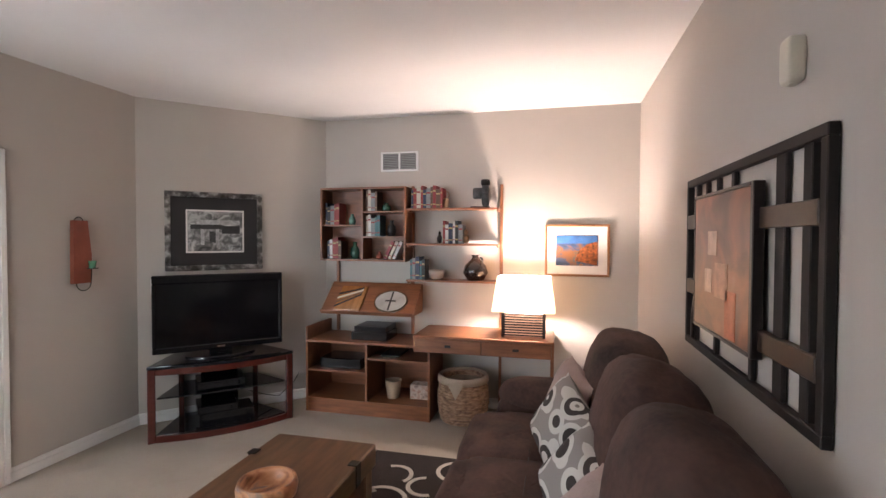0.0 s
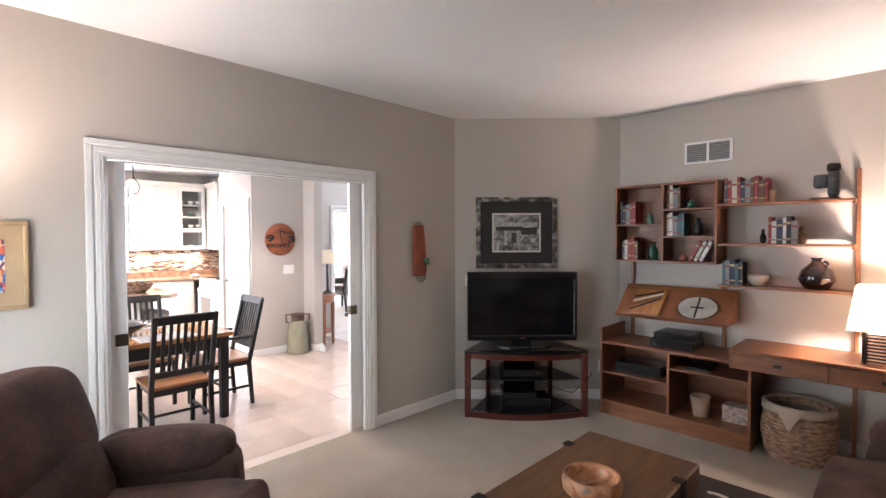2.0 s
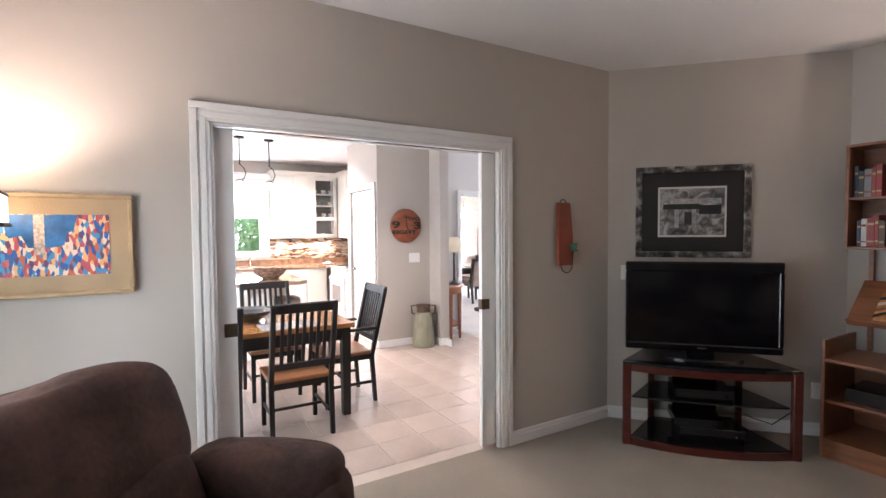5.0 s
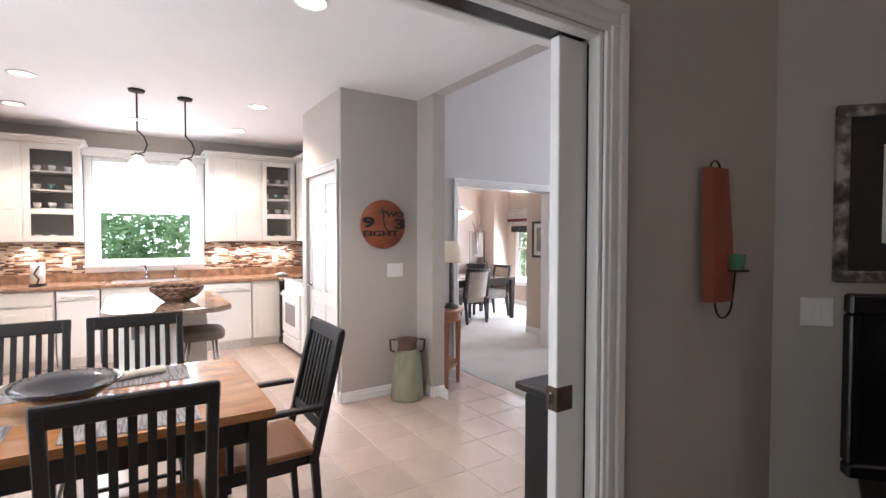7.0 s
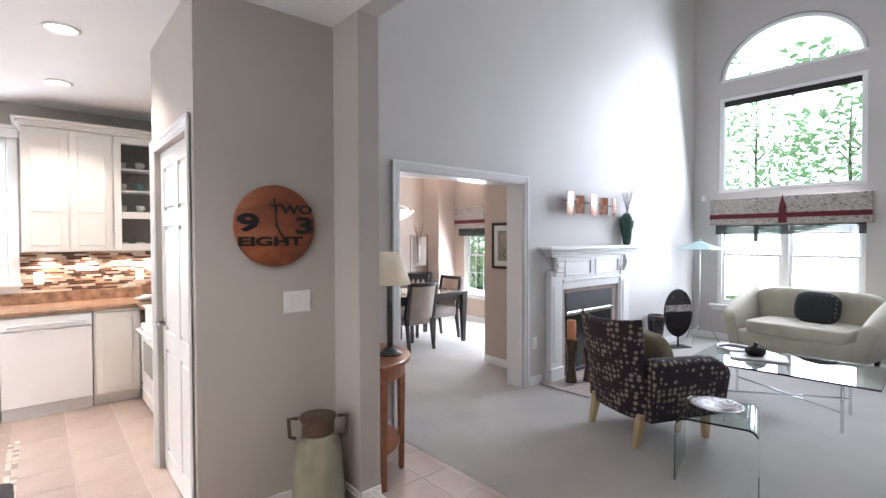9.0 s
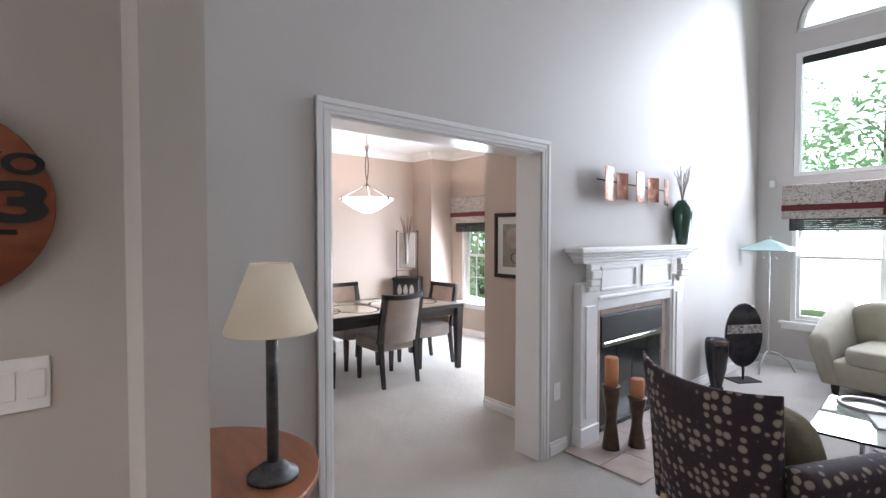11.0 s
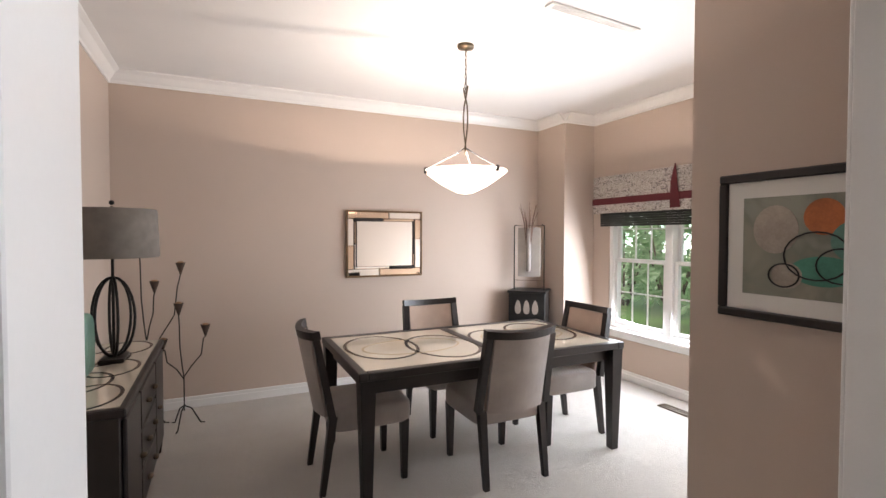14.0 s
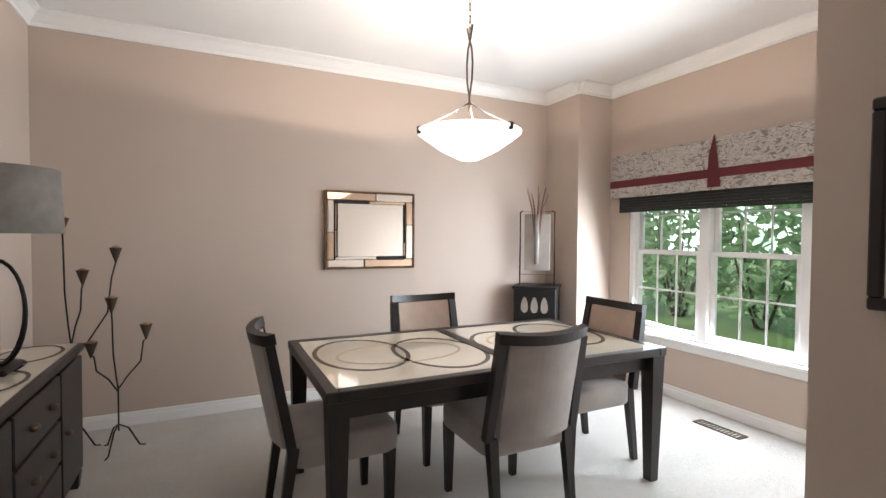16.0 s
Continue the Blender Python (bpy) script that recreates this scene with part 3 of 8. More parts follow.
g = G().box(-w2, 0.01, 0, -w2 + 0.06, 0.12, 1.38, 0.004).box(w2 - 0.06, 0.01, 0, w2, 0.12, 1.38, 0.004).box(-w2 + 0.06, 0.01, 0, w2 - 0.06, 0.12, 0.05, 0.004).box(-w2 + 0.06, 0.01, 1.33, w2 - 0.06, 0.12, 1.38, 0.004)
part("frame", g, trim_paint, up)
p = part("pane", G().box(-w2 + 0.055, 0.06, 0.045, w2 - 0.055, 0.064, 1.335), window_glass, up)
p.visible_shadow = False
part("roller_shade", G().box(-w2 + 0.06, 0.02, 1.25, w2 - 0.06, 0.055, 1.33, 0.01), espresso, up, "rolled-up dark shade")
arc = [((w2 - 0.03) * math.cos(math.pi * i / 20), 0.05, 1.6 + 0.69 * math.sin(math.pi * i / 20)) for i in range(21)]
part("arch_frame", G().tube(arc, 0.03, 6).box(-w2, 0.02, 1.6, w2, 0.09, 1.65, 0.004), trim_paint, up)
p = part("arch_pane", G().add([(x, 0.06, z) for x, _, z in arc], [tuple(range(21))]), window_glass, up)
p.visible_shadow = False

# fabric valances with a dark red band and tie
valance_cloth = blotch("printed_grey_valance_cloth", [(0.0, (0.10, 0.09, 0.09)), (0.42, (0.20, 0.17, 0.16)), (0.5, (0.52, 0.47, 0.42)), (0.62, (0.30, 0.27, 0.24)), (0.75, (0.58, 0.54, 0.49))], 11, 0.9, warp=3.0, detail=6, stretch=(1, 1, 2.2))
red_band = mat("dark_red_cloth", (0.13, 0.018, 0.022), 0.9, vary=0.15, bump=0.2)
shade_black = mat("charcoal_pleated_shade", (0.03, 0.03, 0.028), 0.8, vary=0.2)


def valance(m, w, ties, label):
    v = thing("valance", m, label, "valance", "valances")
    part("cloth", G().box(-w / 2, -0.12, 0, w / 2, -0.1, 0.38, 0.006).box(-w / 2, -0.1, 0, -w / 2 + 0.02, -0.002, 0.38, 0.004).box(w / 2 - 0.02, -0.1, 0, w / 2, -0.002, 0.38, 0.004).box(-w / 2 + 0.02, -0.1, 0.36, w / 2 - 0.02, -0.002, 0.378, 0.002), valance_cloth, v)
    part("band", G().box(-w / 2 - 0.003, -0.126, 0.09, w / 2 + 0.003, -0.12, 0.155, 0.002), red_band, v, "dark red band")
    for t in ties:
        part("tie", G().add([(t - 0.05, -0.128, 0.02), (t + 0.05, -0.128, 0.02), (t + 0.035, -0.14, 0.25), (t, -0.135, 0.40), (t - 0.035, -0.14, 0.25), (t - 0.05, -0.12, 0.02), (t + 0.05, -0.12, 0.02), (t, -0.12, 0.40)],
                            [(0, 1, 2, 3, 4), (0, 4, 3, 7, 5), (1, 6, 7, 3, 2), (0, 5, 6, 1)]), red_band, v, "dark red tie")
    sh = part("pleated_shade", G().box(-w / 2 + 0.06, -0.07, -0.002, w / 2 - 0.06, -0.05, 0.2), shade_black, v, "charcoal pleated shade drawn up")
    for i in range(6):
        part("pleat", G().box(-w / 2 + 0.06, -0.075, -0.13 + i * 0.022, w / 2 - 0.06, -0.045 + 0.004 * (i % 2), -0.11 + i * 0.022, 0.004), shade_black, sh)
    return v


valance(pose(-9.41, DY1, 1.68), 2.42, (-0.2,), "grey printed valance with a dark red band over the dining window")
valance(pose((WX0 + WX1) / 2, LY1, 1.68), 1.80, (0.0,), "grey printed valance with a dark red band in the living room")

HERE = Matrix()
blind = thing("venetian_blind", pose(KX, 1.37, 1.10, 0, 0, 90), "white venetian blind half drawn over the kitchen window", "blind")
slat_white = mat("translucent_white_slat", (0.82, 0.81, 0.79), 0.5, vary=0.02, through_light=0.65)
slat = G().box(-0.53, -0.028, -0.0015, 0.53, 0.022, 0.0015, m=Matrix.Rotation(radians(55), 4, "X")).mesh("slat", slat_white)
for i in range(19):
    o = new("slat", slat)
    o.parent, o.location = blind, (0, -0.02, 0.74 + i * 0.03)
part("bottom_rail", G().box(-0.53, -0.045, 0.69, 0.53, 0.0, 0.715, 0.005), trim_paint, blind)
part("head_rail", G().box(-0.54, -0.05, 1.275, 0.54, 0.003, 1.315, 0.004), trim_paint, blind)

# sliding glass door behind the kitchen table
pdr = tagged(thing("door_patio", pose(-5.0, KY0, 0, 0, 0, 180), "white sliding glass patio door, closed", "door"), kind="structure")
part("frame", G().box(-0.9, 0.01, 0, -0.85, 0.13, 2.05, 0.003).box(0.85, 0.01, 0, 0.9, 0.13, 2.05, 0.003).box(-0.85, 0.01, 2.0, 0.85, 0.13, 2.05, 0.003).box(-0.85, 0.01, 0, 0.85, 0.13, 0.03, 0.003), trim_paint, pdr)
for x0, x1, y in ((-0.85, 0.03, 0.03), (-0.03, 0.85, 0.08)):
    lf = part("leaf", G().box(x0, y, 0.03, x0 + 0.07, y + 0.04, 2.0, 0.003).box(x1 - 0.07, y, 0.03, x1, y + 0.04, 2.0, 0.003).box(x0 + 0.07, y, 1.92, x1 - 0.07, y + 0.04, 2.0, 0.003).box(x0 + 0.07, y, 0.03, x1 - 0.07, y + 0.04, 0.13, 0.003), trim_paint, pdr)
    pn_ = part("pane", G().box(x0 + 0.065, y + 0.017, 0.125, x1 - 0.065, y + 0.022, 1.925), window_glass, lf)
    pn_.visible_shadow = False

# pantry door, six panels
pd = tagged(thing("door_pantry", pose(-6.99, 2.77, 0), "white six-panel pantry door, closed", "door"), kind="structure")
g = G().box(-0.425, 0.004, 0.01, 0.425, 0.03, 2.055)
part("leaf", g, trim_paint, pd)
for cx in (-0.2, 0.2):
    for z0, z1 in ((0.16, 0.78), (0.94, 1.56), (1.70, 1.93)):
        k = G().box(cx - 0.135, -0.008, z0, cx + 0.135, 0.006, z1, 0.012)
        part("panel", k, trim_paint, pd)
g = G()
for x0, x1, z0, z1 in ((-0.425, -0.345, 0.01, 2.055), (0.345, 0.425, 0.01, 2.055), (-0.055, 0.055, 0.01, 2.055), (-0.345, -0.055, 0.01, 0.14), (0.055, 0.345, 0.01, 0.14), (-0.345, -0.055, 0.8, 0.92), (0.055, 0.345, 0.8, 0.92), (-0.345, -0.055, 1.58, 1.68), (0.055, 0.345, 1.58, 1.68), (-0.345, -0.055, 1.95, 2.055), (0.055, 0.345, 1.95, 2.055)):
    g.box(x0, -0.012, z0, x1, 0.005, z1, 0.003)
part("rails", g, trim_paint, pd)
part("handle", G().tube([(-0.36, -0.015, 0.97), (-0.36, -0.06, 0.97), (-0.27, -0.065, 0.965)], 0.009).lathe([(0.028, 0), (0.028, 0.006)], 16, Matrix.Translation((-0.36, -0.012, 0.97)) @ Matrix.Rotation(radians(90), 4, "X")), chrome, pd, "brushed lever handle")
for z in (0.25, 1.05, 1.86):
    part("hinge", G().cyl(0.43, -0.016, z - 0.05, z + 0.05, 0.009), iron, pd, "dark hinge")
casing("trim_pantry_door", "x", -7.42, -6.56, 2.06, 2.73, -1, 0.07)

# ---- outdoors ----
grass = mat("lawn_grass", (0.08, 0.16, 0.035), 0.9, vary=0.3, scale=0.8, bump=0.5, bump_scale=30)
leaf_mat = mat("sunlit_leaf", (0.34, 0.48, 0.28), 0.3, vary=0.3, scale=2, second=(0.15, 0.28, 0.12), through_light=0.5)
bark = mat("grey_brown_bark", (0.11, 0.08, 0.06), 0.9, vary=0.3, scale=9, bump=0.8, bump_scale=40)
setting("ground", G().add([(-900, -900, -0.35), (900, -900, -0.35), (900, 900, -0.35), (-900, 900, -0.35)], [(0, 1, 2, 3)]), grass, "green lawn round the house", "ground")
rng = random.Random(7)


def leaves(g, c, r, n, size):
    for _ in range(n):
        while True:
            p = Vector((rng.uniform(-1, 1), rng.uniform(-1, 1), rng.uniform(-1, 1)))
            if 0.25 < p.length < 1:
                break
        p = Vector(c) + Vector((p.x * r[0], p.y * r[1], p.z * r[2]))
        q = Euler((rng.uniform(0, 6.3), rng.uniform(0, 6.3), rng.uniform(0, 6.3))).to_matrix()
        s = size * rng.uniform(0.6, 1.3)
        pts = [(0, -s, 0), (0.36 * s, -0.3 * s, 0.06 * s), (0.3 * s, 0.45 * s, 0.04 * s), (0, s, -0.1 * s), (-0.3 * s, 0.45 * s, 0.04 * s), (-0.36 * s, -0.3 * s, 0.06 * s)]
        g.add([p + q @ Vector(v) for v in pts], [(0, 1, 2, 3), (0, 3, 4, 5)])


def tree(x, y, h, spread, label, n=1150, size=0.22, low=0.22):
    t = thing("tree", pose(x, y, -0.35), label, "tree", "trees outside the windows")
    tr = G().tube([(0, 0, 0), (0.05, 0.03, h * 0.3), (-0.04, 0.05, h * 0.6), (0.03, 0, h * 0.9)], [0.16, 0.12, 0.08, 0.03], 10)
    cr = G()
    for i in range(11):
        a, z = i * 2.4, h * (low + 0.6 * i / 11)
        d = spread * (1.0 - 0.45 * abs(i / 11 - 0.35)) * rng.uniform(0.6, 1.0)
        e = (d * math.cos(a), d * math.sin(a), z + d * 0.35)
        tr.tube([(0, 0, z * 0.9), (e[0] * 0.5, e[1] * 0.5, z + d * 0.1), e], [0.05, 0.03, 0.012], 6)
        leaves(cr, e, (spread * 0.55, spread * 0.55, h * 0.13), n // 11, size)
    part("trunk", tr, bark, t)
    part("crown", cr, leaf_mat, t)


for x, y, h, s in ((-9.5, 37, 11, 3.4), (-4.0, 42, 12, 3.8), (1.5, 38, 11, 3.2), (-15.0, 40, 12, 3.6), (-34, 6.5, 9, 3.2), (-37, -3.0, 10, 3.4)):
    tree(x, y, h, s, "leafy green tree standing on the lawn")
for x, y, n in ((-10.9, 13.6, 880), (-12.5, 13.9, 880), (-14.1, 13.7, 880), (-15.8, 14.0, 880), (-19.2, -1.6, 900), (-19.6, 0.6, 900), (-19.3, 2.7, 900), (-19.7, 4.9, 900), (-21.2, -0.5, 900), (-21.4, 1.7, 900), (-21.1, 3.8, 900)):
    b = thing("shrub", pose(x, y, -0.35), "dense broad-leaved shrub outside the window", "shrub", "shrubs outside the window")
    st, k = G(), G()
    for i in range(7):
        a = i * 0.9
        st.tube([(0.1 * math.cos(a), 0.1 * math.sin(a), 0), (0.4 * math.cos(a), 0.35 * math.sin(a), 1.0), (0.7 * math.cos(a), 0.6 * math.sin(a), 2.2)], [0.03, 0.022, 0.008], 6)
    leaves(k, (0, 0, 1.6), (1.15, 0.8, 1.6), n, 0.13)
    part("stems", st, bark, b)
    part("foliage", k, leaf_mat, b)
# Self-lit backdrop: daylight haze is put into the woods' pale colours and emission.
wood = blotch("glowing_far_woods", [(0.3, (0.26, 0.44, 0.33)), (0.43, (0.50, 0.70, 0.60)), (0.52, (0.76, 0.90, 0.86)), (0.66, (0.95, 1.0, 0.99))], 0.35, 0.9, detail=8)
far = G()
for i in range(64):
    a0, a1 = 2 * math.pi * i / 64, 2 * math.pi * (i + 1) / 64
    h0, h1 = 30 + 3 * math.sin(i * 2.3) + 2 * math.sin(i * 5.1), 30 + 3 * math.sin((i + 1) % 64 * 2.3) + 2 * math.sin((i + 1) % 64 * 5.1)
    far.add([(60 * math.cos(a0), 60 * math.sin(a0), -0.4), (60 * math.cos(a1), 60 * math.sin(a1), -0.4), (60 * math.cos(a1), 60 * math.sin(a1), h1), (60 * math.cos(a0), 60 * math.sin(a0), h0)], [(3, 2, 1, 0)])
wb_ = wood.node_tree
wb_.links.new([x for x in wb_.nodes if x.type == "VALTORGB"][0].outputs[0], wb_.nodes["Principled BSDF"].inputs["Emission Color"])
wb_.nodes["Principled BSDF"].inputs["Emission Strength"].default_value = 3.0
setting("backdrop", far, wood, "glowing backdrop of pale green distant woods", "woods")
# Added slabs, coloured near white to stand in for ground washed out by sun.
concrete = mat("pale_ground_glare", (0.60, 0.58, 0.54), 0.85, vary=0.08, scale=1.5, bump=0.2)
setting("pavement", G().box(-6.0, 12.6, -0.36, 6, 16.5, -0.30, 0.01).box(-15.5, -8, -0.36, -12.2, 12, -0.30, 0.01), concrete, "added pale slabs standing in for glaring sunlit ground", "pavement")


# ---- dining room ----
HERE = WEST
ring_dark = mat("dark_inlay", (0.05, 0.035, 0.028), 0.25, vary=0.1)
ring_tan = mat("tan_inlay", (0.45, 0.36, 0.25), 0.25, vary=0.1)
cream_glass = mat("cream_glass_top", (0.66, 0.60, 0.50), 0.08, vary=0.05, scale=3, coat=0.6)
chair_cloth = mat("grey_beige_chair_cloth", (0.36, 0.31, 0.28), 0.85, vary=0.12, scale=6, bump=0.25, bump_scale=260, sheen=0.4)
chair_front = mat("peach_beige_chair_cloth", (0.46, 0.34, 0.27), 0.85, vary=0.1, scale=6, bump=0.25, bump_scale=260, sheen=0.3)


def ring(g, cx, cy, z, rx, ry, w, n=40, m=None):
    """A flat raised band along an ellipse."""
    v = []
    for r, zz in ((0, z), (0, z + 0.0015), (w, z + 0.0015), (w, z)):
        v += [(cx + (rx - r) * math.cos(2 * math.pi * i / n), cy + (ry - r) * math.sin(2 * math.pi * i / n), zz) for i in range(n)]
    f = [(k * n + i, k * n + (i + 1) % n, (k + 1) * n + (i + 1) % n, (k + 1) * n + i) for k in range(3) for i in range(n)]
    return g.add(v, f, False, m)


def taper_leg(g, x, y, z0, z1, r0, r1, dx=0.0, dy=0.0, m=None):
    """A square leg from half-width r0 at the foot to r1 at the top; the foot is shifted by dx, dy."""
    v = [(x + dx + sx * r0, y + dy + sy * r0, z0) for sx, sy in ((-1, -1), (1, -1), (1, 1), (-1, 1))] + [(x + sx * r1, y + sy * r1, z1) for sx, sy in ((-1, -1), (1, -1), (1, 1), (-1, 1))]
    return g.add(v, [(3, 2, 1, 0), (4, 5, 6, 7), (0, 1, 5, 4), (1, 2, 6, 5), (2, 3, 7, 6), (3, 0, 4, 7)], False, m)


dt = thing("dining_table", pose(-9.59, 6.085, 0), "espresso dining table with a cream inlaid ring-patterned top", "table")
tw, tl, th = 0.5, 0.915, 0.735
g = G().box(-tw, -tl, th - 0.045, tw, -tl + 0.05, th, 0.004).box(-tw, tl - 0.05, th - 0.045, tw, tl, th, 0.004).box(-tw, -tl + 0.05, th - 0.045, -tw + 0.05, tl - 0.05, th, 0.004).box(tw - 0.05, -tl + 0.05, th - 0.045, tw, tl - 0.05, th, 0.004)
g.box(-tw + 0.05, -0.03, th - 0.045, tw - 0.05, 0.03, th, 0.002)
part("top_frame", g, espresso, dt)
for s in (-1, 1):
    y0, y1 = (s * 0.03, s * (tl - 0.05))
    pan = part("inlay_panel", G().box(-tw + 0.05, min(y0, y1), th - 0.03, tw - 0.05, max(y0, y1), th - 0.004), cream_glass, dt, "cream glass inlay panel")
    for c, x in ((0.24, 0.06), (0.62, -0.06)):
        k = ring(G(), x, s * c, th - 0.004, 0.33, 0.235, 0.022)
        part("ring", k, ring_dark, pan, "dark inlaid ring")
    part("ring", ring(G(), 0.0, s * 0.43, th - 0.0038, 0.2, 0.33, 0.012), ring_tan, pan, "tan inlaid ring")
part("apron", G().box(-tw + 0.06, -tl + 0.06, th - 0.13, tw - 0.06, -tl + 0.085, th - 0.045).box(-tw + 0.06, tl - 0.085, th - 0.13, tw - 0.06, tl - 0.06, th - 0.045).box(-tw + 0.06, -tl + 0.085, th - 0.13, -tw + 0.085, tl - 0.085, th - 0.045).box(tw - 0.085, -tl + 0.085, th - 0.13, tw - 0.06, tl - 0.085, th - 0.045), espresso, dt)
for sx in (-1, 1):
    for sy in (-1, 1):
        part("leg", taper_leg(G(), sx * (tw - 0.05), sy * (tl - 0.05), 0, th - 0.046, 0.026, 0.043), espresso, dt)


def dining_chair():
    """An upholstered chair facing -y with a framed, raked back."""
    c = thing("dining_chair", Matrix(), "espresso dining chair with grey beige upholstered seat and framed back", "chair", "chairs round the dining table")
    part("seat", G().soft(0, -0.03, 0.41, 0.235, 0.24, 0.075, 0.22, 28, e2=0.3), chair_cloth, c)
    rake = Matrix.Translation((0, 0.2, 0.44)) @ Matrix.Rotation(radians(-11), 4, "X")

    def curve(g, x0, x1, z0, z1, y0, y1, n=12):
        xs = [x0 + (x1 - x0) * i / n for i in range(n + 1)]
        bow_y = lambda x: 0.05 * (1 - (x / 0.22) ** 2)
        return g.prism([(x, y0 + bow_y(x)) for x in xs] + [(x, y1 + bow_y(x)) for x in xs[::-1]], z0, z1, rake)
    part("front_pad", curve(G(), -0.185, 0.185, 0.02, 0.445, -0.018, 0.0), chair_front, c, "peach beige padded front")
    part("back_panel", curve(G(), -0.188, 0.188, 0.0, 0.448, 0.004, 0.024), chair_cloth, c, "grey beige upholstered back")
    part("top_rail", curve(G(), -0.235, 0.235, 0.449, 0.495, -0.012, 0.026), espresso, c)
    for s in (-1, 1):
        st = G()
        st.add([(s * 0.232 + dx, dy, 0.0) for dx, dy in ((-0.02, -0.01), (0.02, -0.01), (0.02, 0.03), (-0.02, 0.03))] + [(s * 0.213 + dx, dy, 0.449) for dx, dy in ((-0.024, -0.012), (0.024, -0.012), (0.024, 0.026), (-0.024, 0.026))],
               [(3, 2, 1, 0), (4, 5, 6, 7), (0, 1, 5, 4), (1, 2, 6, 5), (2, 3, 7, 6), (3, 0, 4, 7)], False, rake)
        part("back_post", st, espresso, c)
        part("leg", taper_leg(G(), s * 0.205, 0.2, 0, 0.44, 0.016, 0.023, 0.0, 0.06), espresso, c)
        part("leg", taper_leg(G(), s * 0.2, -0.225, 0, 0.36, 0.016, 0.024), espresso, c)
    return c


ch = dining_chair()
ch.matrix_basis = face(-9.13, 6.03, 0, -90)
copy_thing(ch, HERE @ face(-10.03, 6.10, 0, 90))
copy_thing(ch, HERE @ face(-9.56, 5.29, 0, 180))
copy_thing(ch, HERE @ face(-9.56, 6.80, 0, 0))

# pendant bowl
bowl_glass = mat("glowing_frosted_bowl", (0.9, 0.88, 0.84), 0.5, vary=0.02, emit=(1.0, 0.86, 0.70), power=3.2)
pl = thing("pendant_lamp", pose(-9.6, 6.05, 0) @ Matrix.Diagonal((0.89, 0.89, 1.0, 1.0)), "frosted glass bowl pendant on twisted dark metal stems", "pendant lamp")
part("canopy", G().lathe([(0.012, H - 0.03), (0.06, H - 0.022), (0.065, H - 0.008), (0.06, H)], 24), nickel, pl)
for i in range(9):
    z = H - 0.05 - i * 0.032
    m = Matrix.Translation((0, 0, z)) @ Matrix.Rotation(radians(90 * (i % 2)), 4, "Z")
    part("chain_link", G().tube([(0.008 * math.cos(a * math.pi / 4), 0, 0.022 * math.sin(a * math.pi / 4)) for a in range(8)], 0.0025, 5, m, True), nickel, pl)
for s in (-1, 1):
    pts = [(s * x, 0, z) for x, z in ((0.035, 2.46), (0.012, 2.40), (-0.022, 2.34), (-0.036, 2.26), (-0.03, 2.17), (-0.008, 2.10), (0.004, 2.06), (0.0, 2.0))]
    part("stem", G().tube(pts, 0.006, 8), nickel, pl, "curved dark metal stem")
for i in range(3):
    a = radians(20 + 120 * i)
    part("arm", G().tube([(0, 0, 2.05), (0.13 * math.cos(a), 0.13 * math.sin(a), 1.98), (0.30 * math.cos(a), 0.30 * math.sin(a), 1.90)], 0.005, 6), chrome, pl)
    part("clip", G().box(0.30, -0.014, 1.865, 0.325, 0.014, 1.905, 0.004, Matrix.Rotation(a, 4, "Z")), espresso, pl, "dark clip on the bowl rim")
b = part("bowl", G().lathe([(0.0, 1.735), (0.06, 1.742), (0.17, 1.79), (0.26, 1.845), (0.318, 1.885), (0.318, 1.893), (0.255, 1.855), (0.16, 1.80), (0.06, 1.752), (0.0, 1.745)], 40, caps=False), bowl_glass, pl, "glowing frosted glass bowl")
b.visible_shadow = True

# sideboard and what stands on it
sb = thing("sideboard", pose(-9.70, 3.965, 0), "espresso sideboard with a cream ring-patterned top, drawers and doors", "sideboard")
part("carcass", G().box(-0.7, -0.205, 0.08, 0.7, 0.185, 0.71, 0.004), espresso, sb)
tp = part("top", G().box(-0.72, -0.21, 0.71, 0.72, 0.21, 0.748, 0.005), espresso, sb)
pan = part("inlay_panel", G().box(-0.69, -0.185, 0.746, 0.69, 0.185, 0.751), cream_glass, tp, "cream glass inlay")
for i in range(5):
    part("ring", ring(G(), -0.5 + i * 0.25, (0.04, -0.04)[i % 2], 0.751, 0.19, 0.13, 0.016), ring_dark, tp, "dark inlaid ring")
for x0, x1, z0, z1, kind in ((-0.68, -0.30, 0.1, 0.69, "door"), (0.30, 0.68, 0.1, 0.69, "door"), (-0.28, 0.28, 0.50, 0.69, "drawer"), (-0.28, 0.28, 0.30, 0.485, "drawer"), (-0.28, 0.28, 0.1, 0.285, "drawer")):
    d = part(kind, G().box(x0, 0.187, z0, x1, 0.207, z1, 0.005), espresso, sb)
    if kind == "drawer":
        for hx in (-0.12, 0.12):
            part("handle", G().soft(hx, 0.222, (z0 + z1) / 2, 0.028, 0.014, 0.011, 0.7, 12), nickel, d, "small bronze knob")
    else:
        part("handle", G().soft(x1 - 0.05 if x0 < 0 else x0 + 0.05, 0.222, 0.4, 0.02, 0.014, 0.011, 0.7, 12), nickel, d, "small bronze knob")
for sx in (-1, 1):
    for sy in (-1, 1):
        part("foot", taper_leg(G(), sx * 0.66, sy * 0.17, 0, 0.08, 0.022, 0.03), espresso, sb)

grey_shade = mat("grey_linen_drum_shade", (0.20, 0.175, 0.15), 0.9, vary=0.12, scale=14, bump=0.4, bump_scale=300)
